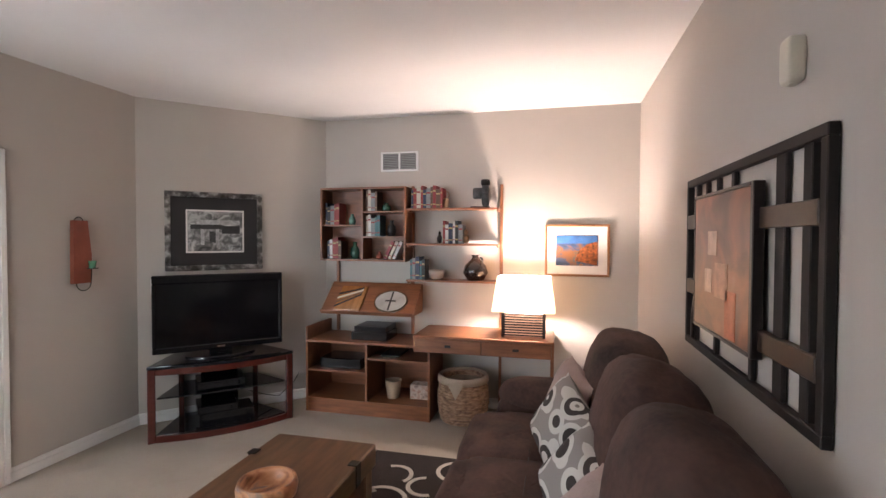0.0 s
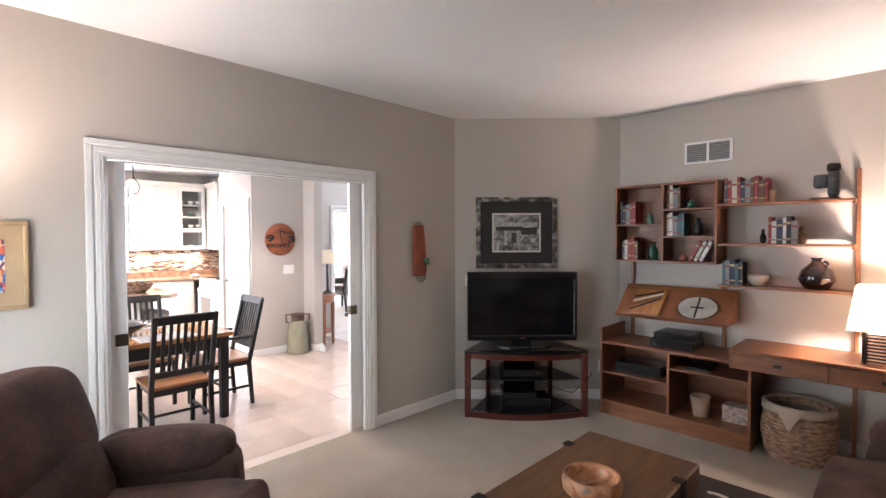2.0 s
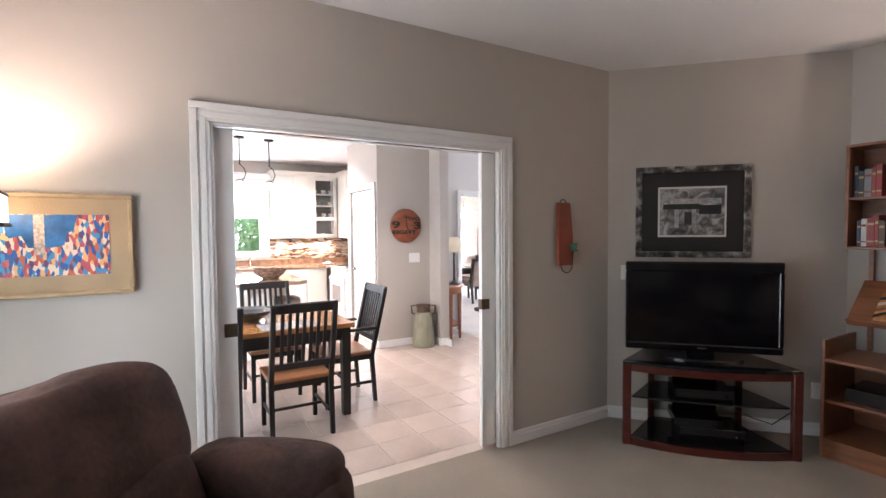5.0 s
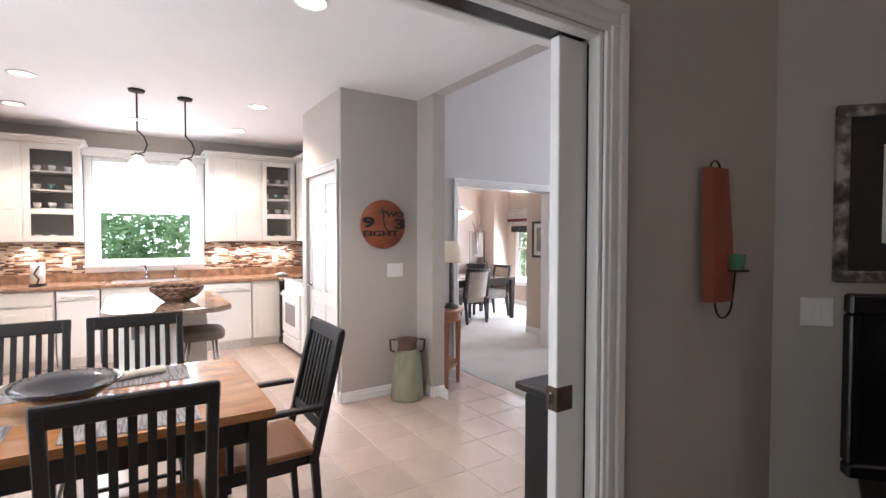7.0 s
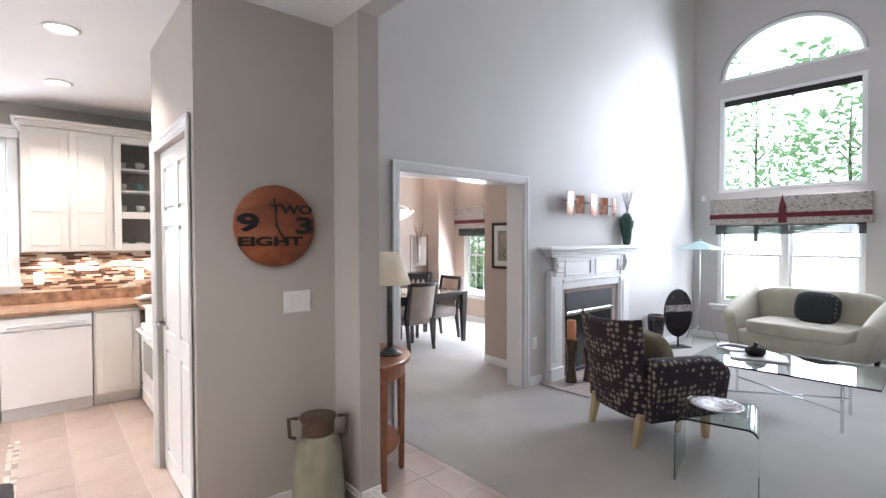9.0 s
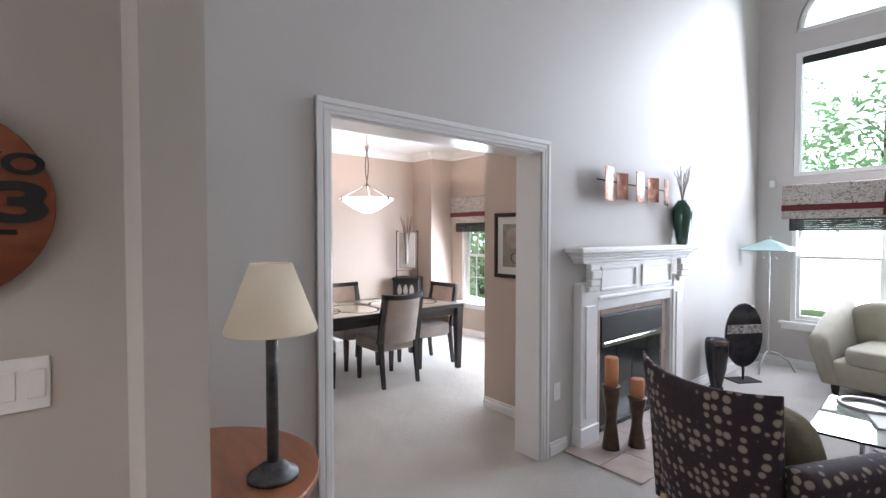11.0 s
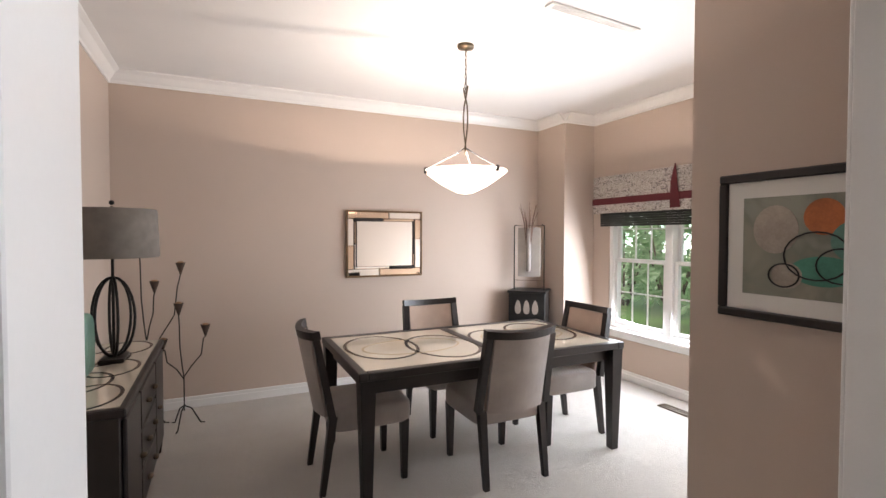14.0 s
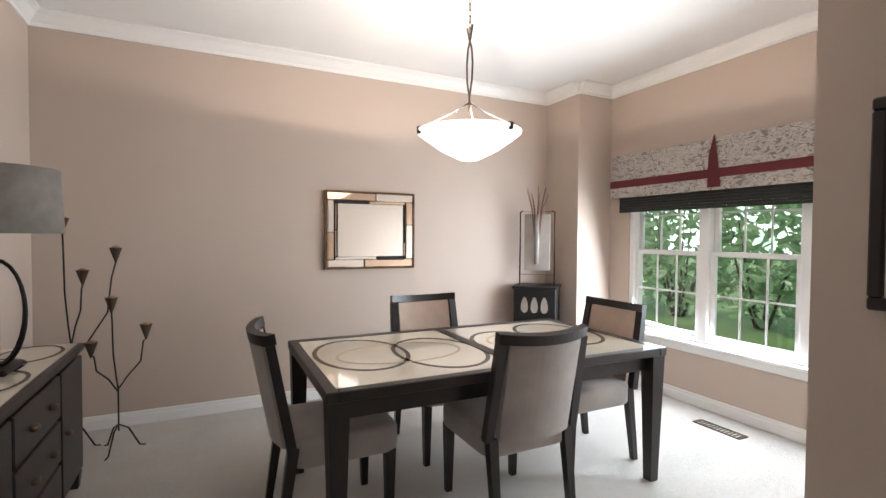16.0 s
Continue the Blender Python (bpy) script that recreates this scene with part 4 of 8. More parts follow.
tl1 = thing("table_lamp", pose(-9.88, 3.985, 0.751), "grey linen drum lamp on an open dark iron ring base", "lamp")
part("shade", G().lathe([(0.225, 0.575), (0.23, 0.58), (0.22, 0.84), (0.215, 0.845), (0.21, 0.84), (0.22, 0.58)], 40, caps=False).lathe([(0.0, 0.835), (0.21, 0.835)], 40, caps=False), grey_shade, tl1)
part("base_plate", G().box(-0.1, -0.06, 0, 0.1, 0.06, 0.025, 0.005), iron, tl1)
part("rod", G().cyl(0, 0, 0.02, 0.86, 0.008), iron, tl1)
for a in (20, 75, 140):
    pts = [(0.11 * math.cos(t * math.pi / 12) * (1 if t < 12 else 1), 0, 0.245 + 0.22 * math.sin(t * math.pi / 12)) for t in range(24)]
    part("hoop", G().tube(pts, 0.008, 6, Matrix.Rotation(radians(a), 4, "Z"), True), iron, tl1, "dark iron hoop")
part("finial", G().soft(0, 0, 0.88, 0.014, 0.014, 0.014, 1, 10), iron, tl1)

teal_glaze = blotch("teal_pottery_glaze", [(0.3, (0.07, 0.17, 0.13)), (0.55, (0.13, 0.25, 0.19)), (0.75, (0.20, 0.31, 0.24))], 6, 0.35)
vs = G().soft(0, 0, 0.14, 0.095, 0.095, 0.14, 0.3, 28, e2=0.35).lathe([(0.05, 0.27), (0.035, 0.285), (0.035, 0.305), (0.052, 0.32), (0.045, 0.322), (0.03, 0.31)], 24, caps=False)
solid("vase", vs, teal_glaze, pose(-9.56, 3.86, 0.751) @ Matrix.Diagonal((0.95, 0.95, 1.12, 1)), "square-shouldered teal pottery vase on the sideboard", "vase")
jar_glaze = blotch("mottled_grey_and_plum_glaze", [(0.35, (0.10, 0.04, 0.04)), (0.48, (0.14, 0.08, 0.07)), (0.56, (0.15, 0.14, 0.12)), (0.75, (0.23, 0.22, 0.19))], 5, 0.4, warp=1.0)
jar = thing("lidded_jar", pose(-9.06, 3.885, 0.751), "rounded mottled grey and plum pottery jar with a lid", "jar")
part("body", G().lathe([(0.0, 0.0), (0.08, 0.0), (0.12, 0.05), (0.125, 0.1), (0.1, 0.17), (0.06, 0.2), (0.0, 0.2)], 28), jar_glaze, jar)
part("lid", G().lathe([(0.0, 0.198), (0.065, 0.2), (0.062, 0.215), (0.035, 0.24), (0.012, 0.255), (0.0, 0.257)], 24), jar_glaze, jar, "domed dark lid")
plate_metal = mat("aged_grey_metal_disc", (0.20, 0.20, 0.19), 0.45, metal=0.6, vary=0.25, scale=12, bump=0.3)
disc = G().lathe([(0.0, 0.0), (0.25, 0.0), (0.255, 0.012), (0.22, 0.018), (0.12, 0.01), (0.0, 0.008)], 40, Matrix.Rotation(radians(-90), 4, "X"))
solid("wall_disc", disc, plate_metal, pose(-9.13, 3.752, 1.5), "round aged grey metal disc hung over the sideboard", "wall decoration")

# candelabra with cone cups
cup = mat("rusty_cone_cup", (0.06, 0.035, 0.022), 0.6, metal=0.4, vary=0.25, scale=20)
wax = mat("amber_wax", (0.30, 0.16, 0.07), 0.5, vary=0.1)


def candelabrum(m, stems, label):
    c = thing("candelabrum", m, label, "candle holder", "candle holders in the corner")
    for i in range(3):
        a = radians(100 + 120 * i)
        part("foot", G().tube([(0, 0, 0.16), (0.05 * math.cos(a), 0.05 * math.sin(a), 0.13), (0.11 * math.cos(a), 0.11 * math.sin(a), 0.01), (0.14 * math.cos(a), 0.14 * math.sin(a), 0.004)], 0.005, 6), iron, c)
    for x, y, z0, z in stems:
        part("stem", G().tube([(0, 0, 0.12), (0, 0, z0 * 0.9), (x * 0.35, y * 0.35, z0 + 0.04), (x * 0.8, y * 0.8, z0 + (z - z0) * 0.35), (x * 0.9, y * 0.9, z0 + (z - z0) * 0.7), (x, y, z - 0.09)], 0.005, 6), iron, c)
        k = part("cup", G().lathe([(0.004, z - 0.095), (0.035, z), (0.03, z), (0.003, z - 0.085)], 16, Matrix.Translation((x, y, 0)), caps=False), cup, c, "rusty cone-shaped cup")
        part("candle", G().soft(x, y, z - 0.006, 0.027, 0.027, 0.018, 0.9, 12), wax, k)


candelabrum(pose(-10.78, 4.27, 0), [(-0.03, -0.14, 0.40, 0.67), (0.0, -0.03, 0.42, 0.94), (0.02, 0.15, 0.42, 0.77)], "low wrought iron candelabrum with three cone cups")
candelabrum(pose(-10.88, 4.02, 0), [(-0.02, -0.04, 0.72, 1.42), (-0.05, 0.05, 0.72, 1.1), (0.0, 0.23, 0.62, 1.24)], "tall wrought iron candelabrum with three cone cups")

# mirror with pieced frame
mr = thing("wall_mirror", face(DX0, 5.996, 1.37, 90), "rectangular mirror in a pieced bronze and mirrored frame", "mirror")
bronze = mat("bronze_leaf_frame", (0.22, 0.13, 0.07), 0.3, metal=0.7, vary=0.2, scale=12)
part("backing", G().box(-0.38, -0.015, -0.315, 0.38, -0.001, 0.315, 0.003), espresso, mr)
part("glass", G().box(-0.285, -0.028, -0.22, 0.285, -0.015, 0.22, 0.004), mirror_mat, mr)
# The warm wall's reflection is put into this mirror's tint.
wall_tinted_mirror = mat("warm_reflection_mirror", (0.72, 0.58, 0.46), 0.06, metal=1.0, vary=0.03)
for x0, x1, z0, z1, k in ((-0.375, 0.04, 0.245, 0.31, 1), (0.04, 0.375, 0.245, 0.31, 0), (-0.375, -0.06, -0.31, -0.245, 0), (-0.06, 0.375, -0.31, -0.245, 1), (-0.375, -0.31, -0.242, -0.02, 1), (-0.375, -0.31, -0.02, 0.242, 0), (0.31, 0.375, -0.242, 0.05, 0), (0.31, 0.375, 0.05, 0.242, 1),
                          (-0.305, -0.02, 0.222, 0.243, 2), (-0.02, 0.305, 0.222, 0.243, 1), (0.05, 0.305, -0.243, -0.222, 2), (-0.305, 0.05, -0.243, -0.222, 0), (-0.308, -0.288, -0.22, 0.0, 0), (-0.308, -0.288, 0.0, 0.22, 1), (0.288, 0.308, -0.1, 0.22, 2), (0.288, 0.308, -0.22, -0.1, 1)):
    part("frame_piece", G().box(x0 + 0.002, -0.03, z0, x1 - 0.002, -0.015, z1, 0.006), (mirror_mat, wall_tinted_mirror, espresso)[k], mr)
part("rim", G().box(-0.39, -0.034, 0.31, 0.39, -0.001, 0.322, 0.003).box(-0.39, -0.034, -0.322, 0.39, -0.001, -0.31, 0.003).box(-0.39, -0.034, -0.31, -0.378, -0.001, 0.31, 0.003).box(0.378, -0.034, -0.31, 0.39, -0.001, 0.31, 0.003), bronze, mr)

# corner cabinet with the frame and reeds
cc = thing("corner_cabinet", face(-10.98, 7.56, 0, 45), "black pierced corner cabinet under a metal frame", "cabinet")
part("body", G().box(-0.19, -0.17, 0.0, 0.19, 0.17, 0.845, 0.004), black_wood, cc)
part("top", G().box(-0.205, -0.185, 0.845, 0.205, 0.185, 0.87, 0.005), black_wood, cc)
pier = mat("pale_cabinet_opening", (0.42, 0.36, 0.32), 0.6, vary=0.2)
for cx in (-0.09, 0.0, 0.09):
    part("cutout", G().prism([(cx + 0.032 * math.cos(a * math.pi / 6) * (1 - 0.35 * math.sin(a * math.pi / 6)), 0.075 * math.sin(a * math.pi / 6)) for a in range(12)], 0.0, 0.004, pose(0, -0.17, 0.70, 90, 0, 0)), pier, cc, "leaf-shaped opening")
fr = thing("metal_frame", face(-10.96, 7.54, 0.87, 45), "tall dark wire frame holding a pale panel and dry reeds", "ornament")
for x in (-0.16, 0.16):
    part("upright", G().tube([(x, 0, 0.0), (x, 0, 0.68), (x * 0.85, 0, 0.7)], 0.006, 6), iron, fr)
part("wire_loop", G().tube([(-0.16, 0, 0.1), (0.16, 0, 0.1), (0.16, 0, 0.69), (-0.16, 0, 0.69)], 0.006, 6, None, True), iron, fr)
part("panel", G().box(-0.12, -0.006, 0.14, 0.12, 0.006, 0.67, 0.004), mat("pale_frosted_panel", (0.44, 0.40, 0.36), 0.35, vary=0.1), fr)
part("tube_vase", G().cyl(0, -0.035, 0.2, 0.66, 0.022, 0.028), mat("pale_glass_tube", (0.30, 0.26, 0.24), 0.15, vary=0.1), fr)
reed = mat("dry_brown_reed", (0.16, 0.085, 0.06), 0.8, vary=0.2)
for i in range(9):
    a = i * 0.7
    part("reed", G().tube([(0, -0.035, 0.25), (0.05 * math.cos(a), -0.035 + 0.03 * math.sin(a), 0.72), (0.1 * math.cos(a), -0.035 + 0.05 * math.sin(a), 0.84 + 0.1 * ((i * 37) % 10) / 10)], [0.004, 0.004, 0.002], 5), reed, fr)


def framed(m, w, h, fw, frame_mat, border, board_mat, print_mat, label, name="framed_picture", depth=0.03, print_box=None):
    """A framed print centred at the pose, facing -y."""
    p = thing(name, m, label, "picture")
    for a in ((-w / 2, -depth, -h / 2, w / 2, -0.002, -h / 2 + fw), (-w / 2, -depth, h / 2 - fw, w / 2, -0.002, h / 2), (-w / 2, -depth, -h / 2 + fw, -w / 2 + fw, -0.002, h / 2 - fw), (w / 2 - fw, -depth, -h / 2 + fw, w / 2, -0.002, h / 2 - fw)):
        part("frame_bar", G().box(*a, 0.005), frame_mat, p)
    part("mat_board", G().box(-w / 2 + fw, -depth * 0.5, -h / 2 + fw, w / 2 - fw, -0.003, h / 2 - fw), board_mat, p)
    x0, x1, z0, z1 = print_box or (-w / 2 + fw + border, w / 2 - fw - border, -h / 2 + fw + border, h / 2 - fw - border)
    part("print", G().box(x0, -depth * 0.5 - 0.003, z0, x1, -depth * 0.5, z1), print_mat, p)
    return p


white_board = mat("white_mat_board", (0.72, 0.70, 0.66), 0.8, vary=0.02)
abstract = blotch("abstract_print_sage", [(0.0, (0.20, 0.22, 0.19)), (0.40, (0.27, 0.28, 0.23)), (0.5, (0.20, 0.21, 0.17)), (0.7, (0.30, 0.28, 0.22))], 4, 0.5, warp=1.0)
ab = framed(face(-7.60, 6.32, 1.415, 0), 0.67, 0.535, 0.032, espresso, 0.06, white_board, abstract, "abstract colour print in a dark frame on the rose-tinted wall")
for cx, cz, rx, rz, col, nm in ((-0.13, 0.06, 0.075, 0.085, (0.45, 0.38, 0.32), "cream"), (0.02, 0.10, 0.06, 0.06, (0.55, 0.16, 0.05), "orange"), (0.02, -0.08, 0.10, 0.05, (0.07, 0.28, 0.20), "teal"), (-0.09, -0.1, 0.05, 0.045, (0.40, 0.34, 0.28), "tan"), (0.12, 0.02, 0.08, 0.07, (0.13, 0.30, 0.24), "sea green")):
    part("shape", G().prism([(cx + rx * math.cos(a * math.pi / 12), cz + rz * math.sin(a * math.pi / 12)) for a in range(24)], 0, 0.0015 + 0.0004 * abs(cx * 10), pose(0, -0.018, 0, 90, 0, 0)), mat("print_" + nm.replace(" ", "_"), col, 0.5, vary=0.2, scale=9), ab, nm + " painted shape")
for cx, cz, r in ((0.0, -0.03, 0.1), (0.07, -0.06, 0.07), (-0.1, -0.1, 0.05)):
    part("line", G().tube([(cx + r * math.cos(a * math.pi / 10), -0.0205, cz + 0.8 * r * math.sin(a * math.pi / 10)) for a in range(20)], 0.003, 5, None, True), black_wood, ab, "black painted line")

fv = thing("floor_vent", pose(-9.42, 7.95, 0, 0, 0, 0), "brown metal floor register under the window", "vent")
part("frame", G().box(-0.17, -0.05, 0.0, 0.17, -0.04, 0.007, 0.002).box(-0.17, 0.04, 0.0, 0.17, 0.05, 0.007, 0.002).box(-0.17, -0.04, 0, -0.16, 0.04, 0.007).box(0.16, -0.04, 0, 0.17, 0.04, 0.007), nickel, fv)
for i in range(12):
    part("louvre", G().box(-0.155 + i * 0.027, -0.04, 0.001, -0.145 + i * 0.027, 0.04, 0.006), nickel, fv)
cv = thing("ceiling_vent", pose(-8.91, 6.55, H, 0, 0, 4), "slim white ceiling register", "vent")
part("frame", G().box(-0.035, -0.36, -0.012, 0.035, 0.36, -0.001, 0.004), trim_paint, cv)
for i in range(3):
    part("slat", G().box(-0.016 + i * 0.016 - 0.004, -0.33, -0.016, -0.016 + i * 0.016 + 0.004, 0.33, -0.0125), trim_paint, cv)

# ---- living room ----
pink_tile = mat("pale_pink_marble_tile", (0.50, 0.40, 0.36), 0.2, vary=0.1, scale=5, rnd=0.06)
fire_black = mat("black_firebox_metal", (0.012, 0.012, 0.012), 0.4, vary=0.1)
smoked = mat("dark_fire_glass", (0.02, 0.022, 0.022), 0.08, vary=0.0)
fp = tagged(thing("fireplace", face(LX0, 7.035, 0, 90), "white panelled fireplace mantel with a black glass-doored firebox", "fireplace"))
for s in (-1, 1):
    lg = part("pilaster", G().box(s * 0.69 - 0.10, -0.07, 0.0, s * 0.69 + 0.10, -0.001, 1.16, 0.004), trim_paint, fp)
    part("plinth", G().box(s * 0.69 - 0.112, -0.085, 0.0, s * 0.69 + 0.112, -0.0012, 0.14, 0.005), trim_paint, lg)
    part("raised_panel", G().box(s * 0.69 - 0.055, -0.08, 0.2, s * 0.69 + 0.055, -0.07, 1.0, 0.006), trim_paint, lg)
    c = G()
    for i, (d, z0, z1) in enumerate(((0.10, 1.10, 1.14), (0.12, 1.14, 1.19), (0.13, 1.19, 1.25), (0.115, 1.25, 1.30))):
        c.box(s * 0.69 - 0.06, -d, z0, s * 0.69 + 0.06, -0.072, z1, 0.008)
    part("bracket", c, trim_paint, lg, "carved white bracket")
part("inner_trim", G().box(-0.655, -0.055, 0.0, -0.57, -0.001, 1.03, 0.006).box(0.57, -0.055, 0.0, 0.655, -0.001, 1.03, 0.006).box(-0.57, -0.055, 0.95, 0.57, -0.001, 1.03, 0.006).box(-0.59, -0.085, 1.03, 0.59, -0.001, 1.06, 0.008), trim_paint, fp)
part("frieze", G().box(-0.59, -0.06, 1.06, 0.59, -0.001, 1.30, 0.004), trim_paint, fp)
for x0, x1 in ((-0.55, -0.04), (0.04, 0.55)):
    k = G().box(x0, -0.075, 1.09, x1, -0.06, 1.115, 0.005).box(x0, -0.075, 1.245, x1, -0.06, 1.27, 0.005).box(x0, -0.075, 1.115, x0 + 0.025, -0.06, 1.245, 0.005).box(x1 - 0.025, -0.075, 1.115, x1, -0.06, 1.245, 0.005)
    part("frieze_panel", k, trim_paint, fp)
k = G()
for d, e, z0, z1 in ((0.09, 0.805, 1.30, 1.325), (0.105, 0.83, 1.325, 1.35), (0.125, 0.86, 1.35, 1.375), (0.15, 0.90, 1.375, 1.415)):
    k.box(-e, -d, z0, e, -0.001, z1, 0.008)
part("mantel_shelf", k, trim_paint, fp)
for x0, x1, z0, z1 in ((-0.565, -0.48, 0.022, 0.48), (-0.565, -0.48, 0.485, 0.945), (0.48, 0.565, 0.022, 0.48), (0.48, 0.565, 0.485, 0.945), (-0.475, 0.0, 0.90, 0.945), (0.005, 0.475, 0.90, 0.945)):
    part("surround_tile", G().box(x0, -0.022, z0, x1, -0.001, z1, 0.003), pink_tile, fp)
part("firebox", G().box(-0.475, 0.30, 0.0, 0.475, 0.34, 0.895).box(-0.49, -0.0, 0.0, -0.475, 0.34, 0.895).box(0.475, 0.0, 0.0, 0.49, 0.34, 0.895).box(-0.475, 0.0, 0.895, 0.475, 0.34, 0.91).box(-0.475, 0.0, -0.01, 0.475, 0.34, 0.02), fire_black, fp)
part("hood", G().box(-0.474, -0.03, 0.70, 0.474, -0.005, 0.895, 0.006), fire_black, fp)
part("brass_bar", G().box(-0.46, -0.045, 0.655, 0.46, -0.02, 0.695, 0.006), chrome, fp, "bright metal bar")
for i in range(4):
    part("glass_door", G().box(-0.47 + i * 0.235, -0.014, 0.06, -0.47 + i * 0.235 + 0.228, -0.008, 0.65, 0.002), smoked, fp, "dark glass door")
part("door_rail", G().box(-0.474, -0.03, 0.02, 0.474, -0.005, 0.058, 0.004), fire_black, fp)
hearth = tagged(thing("hearth", pose(-6.82, 7.01, 0), "pale pink tiled hearth flush with the carpet", "hearth"), kind="structure")
hx = G().box(-0.142, -0.148, 0.0, 0.142, 0.148, 0.014, 0.003).mesh("hearth_tile", pink_tile)
for i in range(2):
    for j in range(6):
        o = new("hearth_tile", hx)
        o.parent, o.location = hearth, (-0.02 + i * 0.29 - 0.11, -0.75 + j * 0.302, 0)

copper = blotch("hammered_copper", [(0.3, (0.16, 0.05, 0.03)), (0.5, (0.36, 0.16, 0.10)), (0.7, (0.62, 0.42, 0.34))], 8, 0.25, metal=0.85, warp=1.0)
ar = thing("copper_wall_art", face(LX0, 7.03, 1.88, 90), "row of curled hammered copper plates over the mantel", "wall decoration")
for i, (x, w, h, z, tilt) in enumerate(((-0.47, 0.2, 0.25, 0.0, 14), (-0.26, 0.13, 0.2, -0.01, -8), (-0.02, 0.18, 0.24, 0.0, 10), (0.22, 0.14, 0.2, -0.01, -10), (0.42, 0.13, 0.22, -0.02, 12))):
    us = [-w / 2 + w * a / 12 for a in range(13)]
    dip = lambda u: -0.07 - 0.64 * u * u
    k = G().prism([(u, dip(u)) for u in us] + [(u, dip(u) + 0.004) for u in us[::-1]], -h / 2, h / 2)
    o = part("plate", k, copper, ar)
    o.location, o.rotation_euler = (x, 0, z), (0, 0, radians(tilt))
part("rod", G().tube([(-0.55, -0.03, 0.03), (0.5, -0.03, 0.0)], 0.005, 6).tube([(-0.4, 0, 0.03), (-0.4, -0.06, 0.03)], 0.005, 6).tube([(0.35, 0, 0.0), (0.35, -0.06, 0.0)], 0.005, 6), iron, ar)
green_glaze = mat("dark_green_glaze", (0.018, 0.09, 0.055), 0.18, vary=0.15, scale=8, coat=0.5)
mv = thing("vase", pose(-7.035, 7.76, 1.415), "slim dark green glazed vase with pale twigs on the mantel", "vase")
part("body", G().lathe([(0.0, 0), (0.045, 0), (0.06, 0.08), (0.082, 0.26), (0.08, 0.33), (0.045, 0.385), (0.035, 0.395), (0.03, 0.385), (0.0, 0.38)], 28), green_glaze, mv)
twig = mat("pale_dry_twig", (0.32, 0.27, 0.24), 0.8, vary=0.2)
r2 = random.Random(3)
for i in range(11):
    a, s = i * 1.9, r2.uniform(0.05, 0.18)
    e = (s * math.cos(a) * 0.4, s * math.sin(a), 0.6 + r2.uniform(0, 0.12))
    k = G().tube([(0, 0, 0.36), (e[0] * 0.3, e[1] * 0.3, 0.48), e], [0.003, 0.0025, 0.0015], 5)
    for j in range(5):
        f = 0.45 + 0.12 * j
        p0 = Vector((e[0] * f, e[1] * f, 0.38 + (e[2] - 0.38) * f))
        k.tube([p0, p0 + Vector((r2.uniform(-0.02, 0.02), r2.uniform(-0.05, 0.05), 0.04))], 0.0022, 4)
    part("twig", k, twig, mv)

# candle pillars, urn, disc and floor lamp
orange_wax = mat("orange_candle_wax", (0.56, 0.22, 0.10), 0.5, vary=0.08)
pillar_metal = mat("bronze_pillar_metal", (0.10, 0.065, 0.045), 0.28, metal=0.8, vary=0.2, scale=14)
for x, y, h, c in ((-6.90, 6.40, 0.44, 0.20), (-6.80, 6.57, 0.35, 0.13)):
    k = thing("candle_stand", pose(x, y, 0.014), "waisted bronze pillar stand with a thick orange candle", "candle holder", "candle stands by the fireplace")
    part("stand", G().lathe([(0.0, 0), (0.062, 0), (0.058, 0.02), (0.036, h * 0.45), (0.038, h * 0.6), (0.06, h - 0.02), (0.064, h), (0.0, h)], 24), pillar_metal, k)
    part("candle", G().lathe([(0.0, h), (0.045, h), (0.046, h + c - 0.008), (0.04, h + c), (0.02, h + c - 0.006), (0.0, h + c - 0.006)], 24), orange_wax, k)
urn_mat = blotch("black_and_copper_glaze", [(0.0, (0.012, 0.011, 0.012)), (0.55, (0.015, 0.012, 0.013)), (0.64, (0.12, 0.055, 0.035))], 3, 0.15, stretch=(0.4, 0.4, 1.6))
solid("urn", G().lathe([(0.0, 0), (0.06, 0), (0.065, 0.015), (0.05, 0.03), (0.085, 0.2), (0.105, 0.38), (0.105, 0.47), (0.095, 0.49), (0.085, 0.47), (0.0, 0.46)], 32), urn_mat, pose(-6.97, 8.40, 0), "tall tapering black and copper floor vase", "vase")
dk = thing("disc_sculpture", face(-6.90, 8.90, 0, 60), "black oval glass disc with a speckled band on a stand", "sculpture")
part("base", G().box(-0.14, -0.1, 0, 0.14, 0.1, 0.012, 0.003), iron, dk)
part("stem", G().cyl(0, 0, 0.01, 0.14, 0.012), iron, dk)
dm = pose(0, 0, 0.47, 90, 0, 0)
part("disc", G().prism([(0.215 * math.cos(a * math.pi / 20), 0.33 * math.sin(a * math.pi / 20)) for a in range(40)], -0.012, 0.012, dm, 0.006), mat("black_fused_glass", (0.02, 0.018, 0.022), 0.12, vary=0.2), dk)
speck = blotch("speckled_silver_band", [(0.4, (0.05, 0.045, 0.05)), (0.5, (0.45, 0.42, 0.40)), (0.62, (0.10, 0.08, 0.08))], 40, 0.3)
part("band", G().prism([(-0.208, 0.02), (0.208, 0.02), (0.195, 0.11), (-0.195, 0.11)], 0.0122, 0.0145, dm), speck, dk, "speckled silver band")
fl = thing("floor_lamp", pose(-6.86, 9.5, 0), "slim pale metal floor lamp with a shallow pyramid glass shade", "floor lamp")
pale_metal = mat("pale_brushed_metal", (0.52, 0.52, 0.50), 0.3, metal=0.8, vary=0.1)
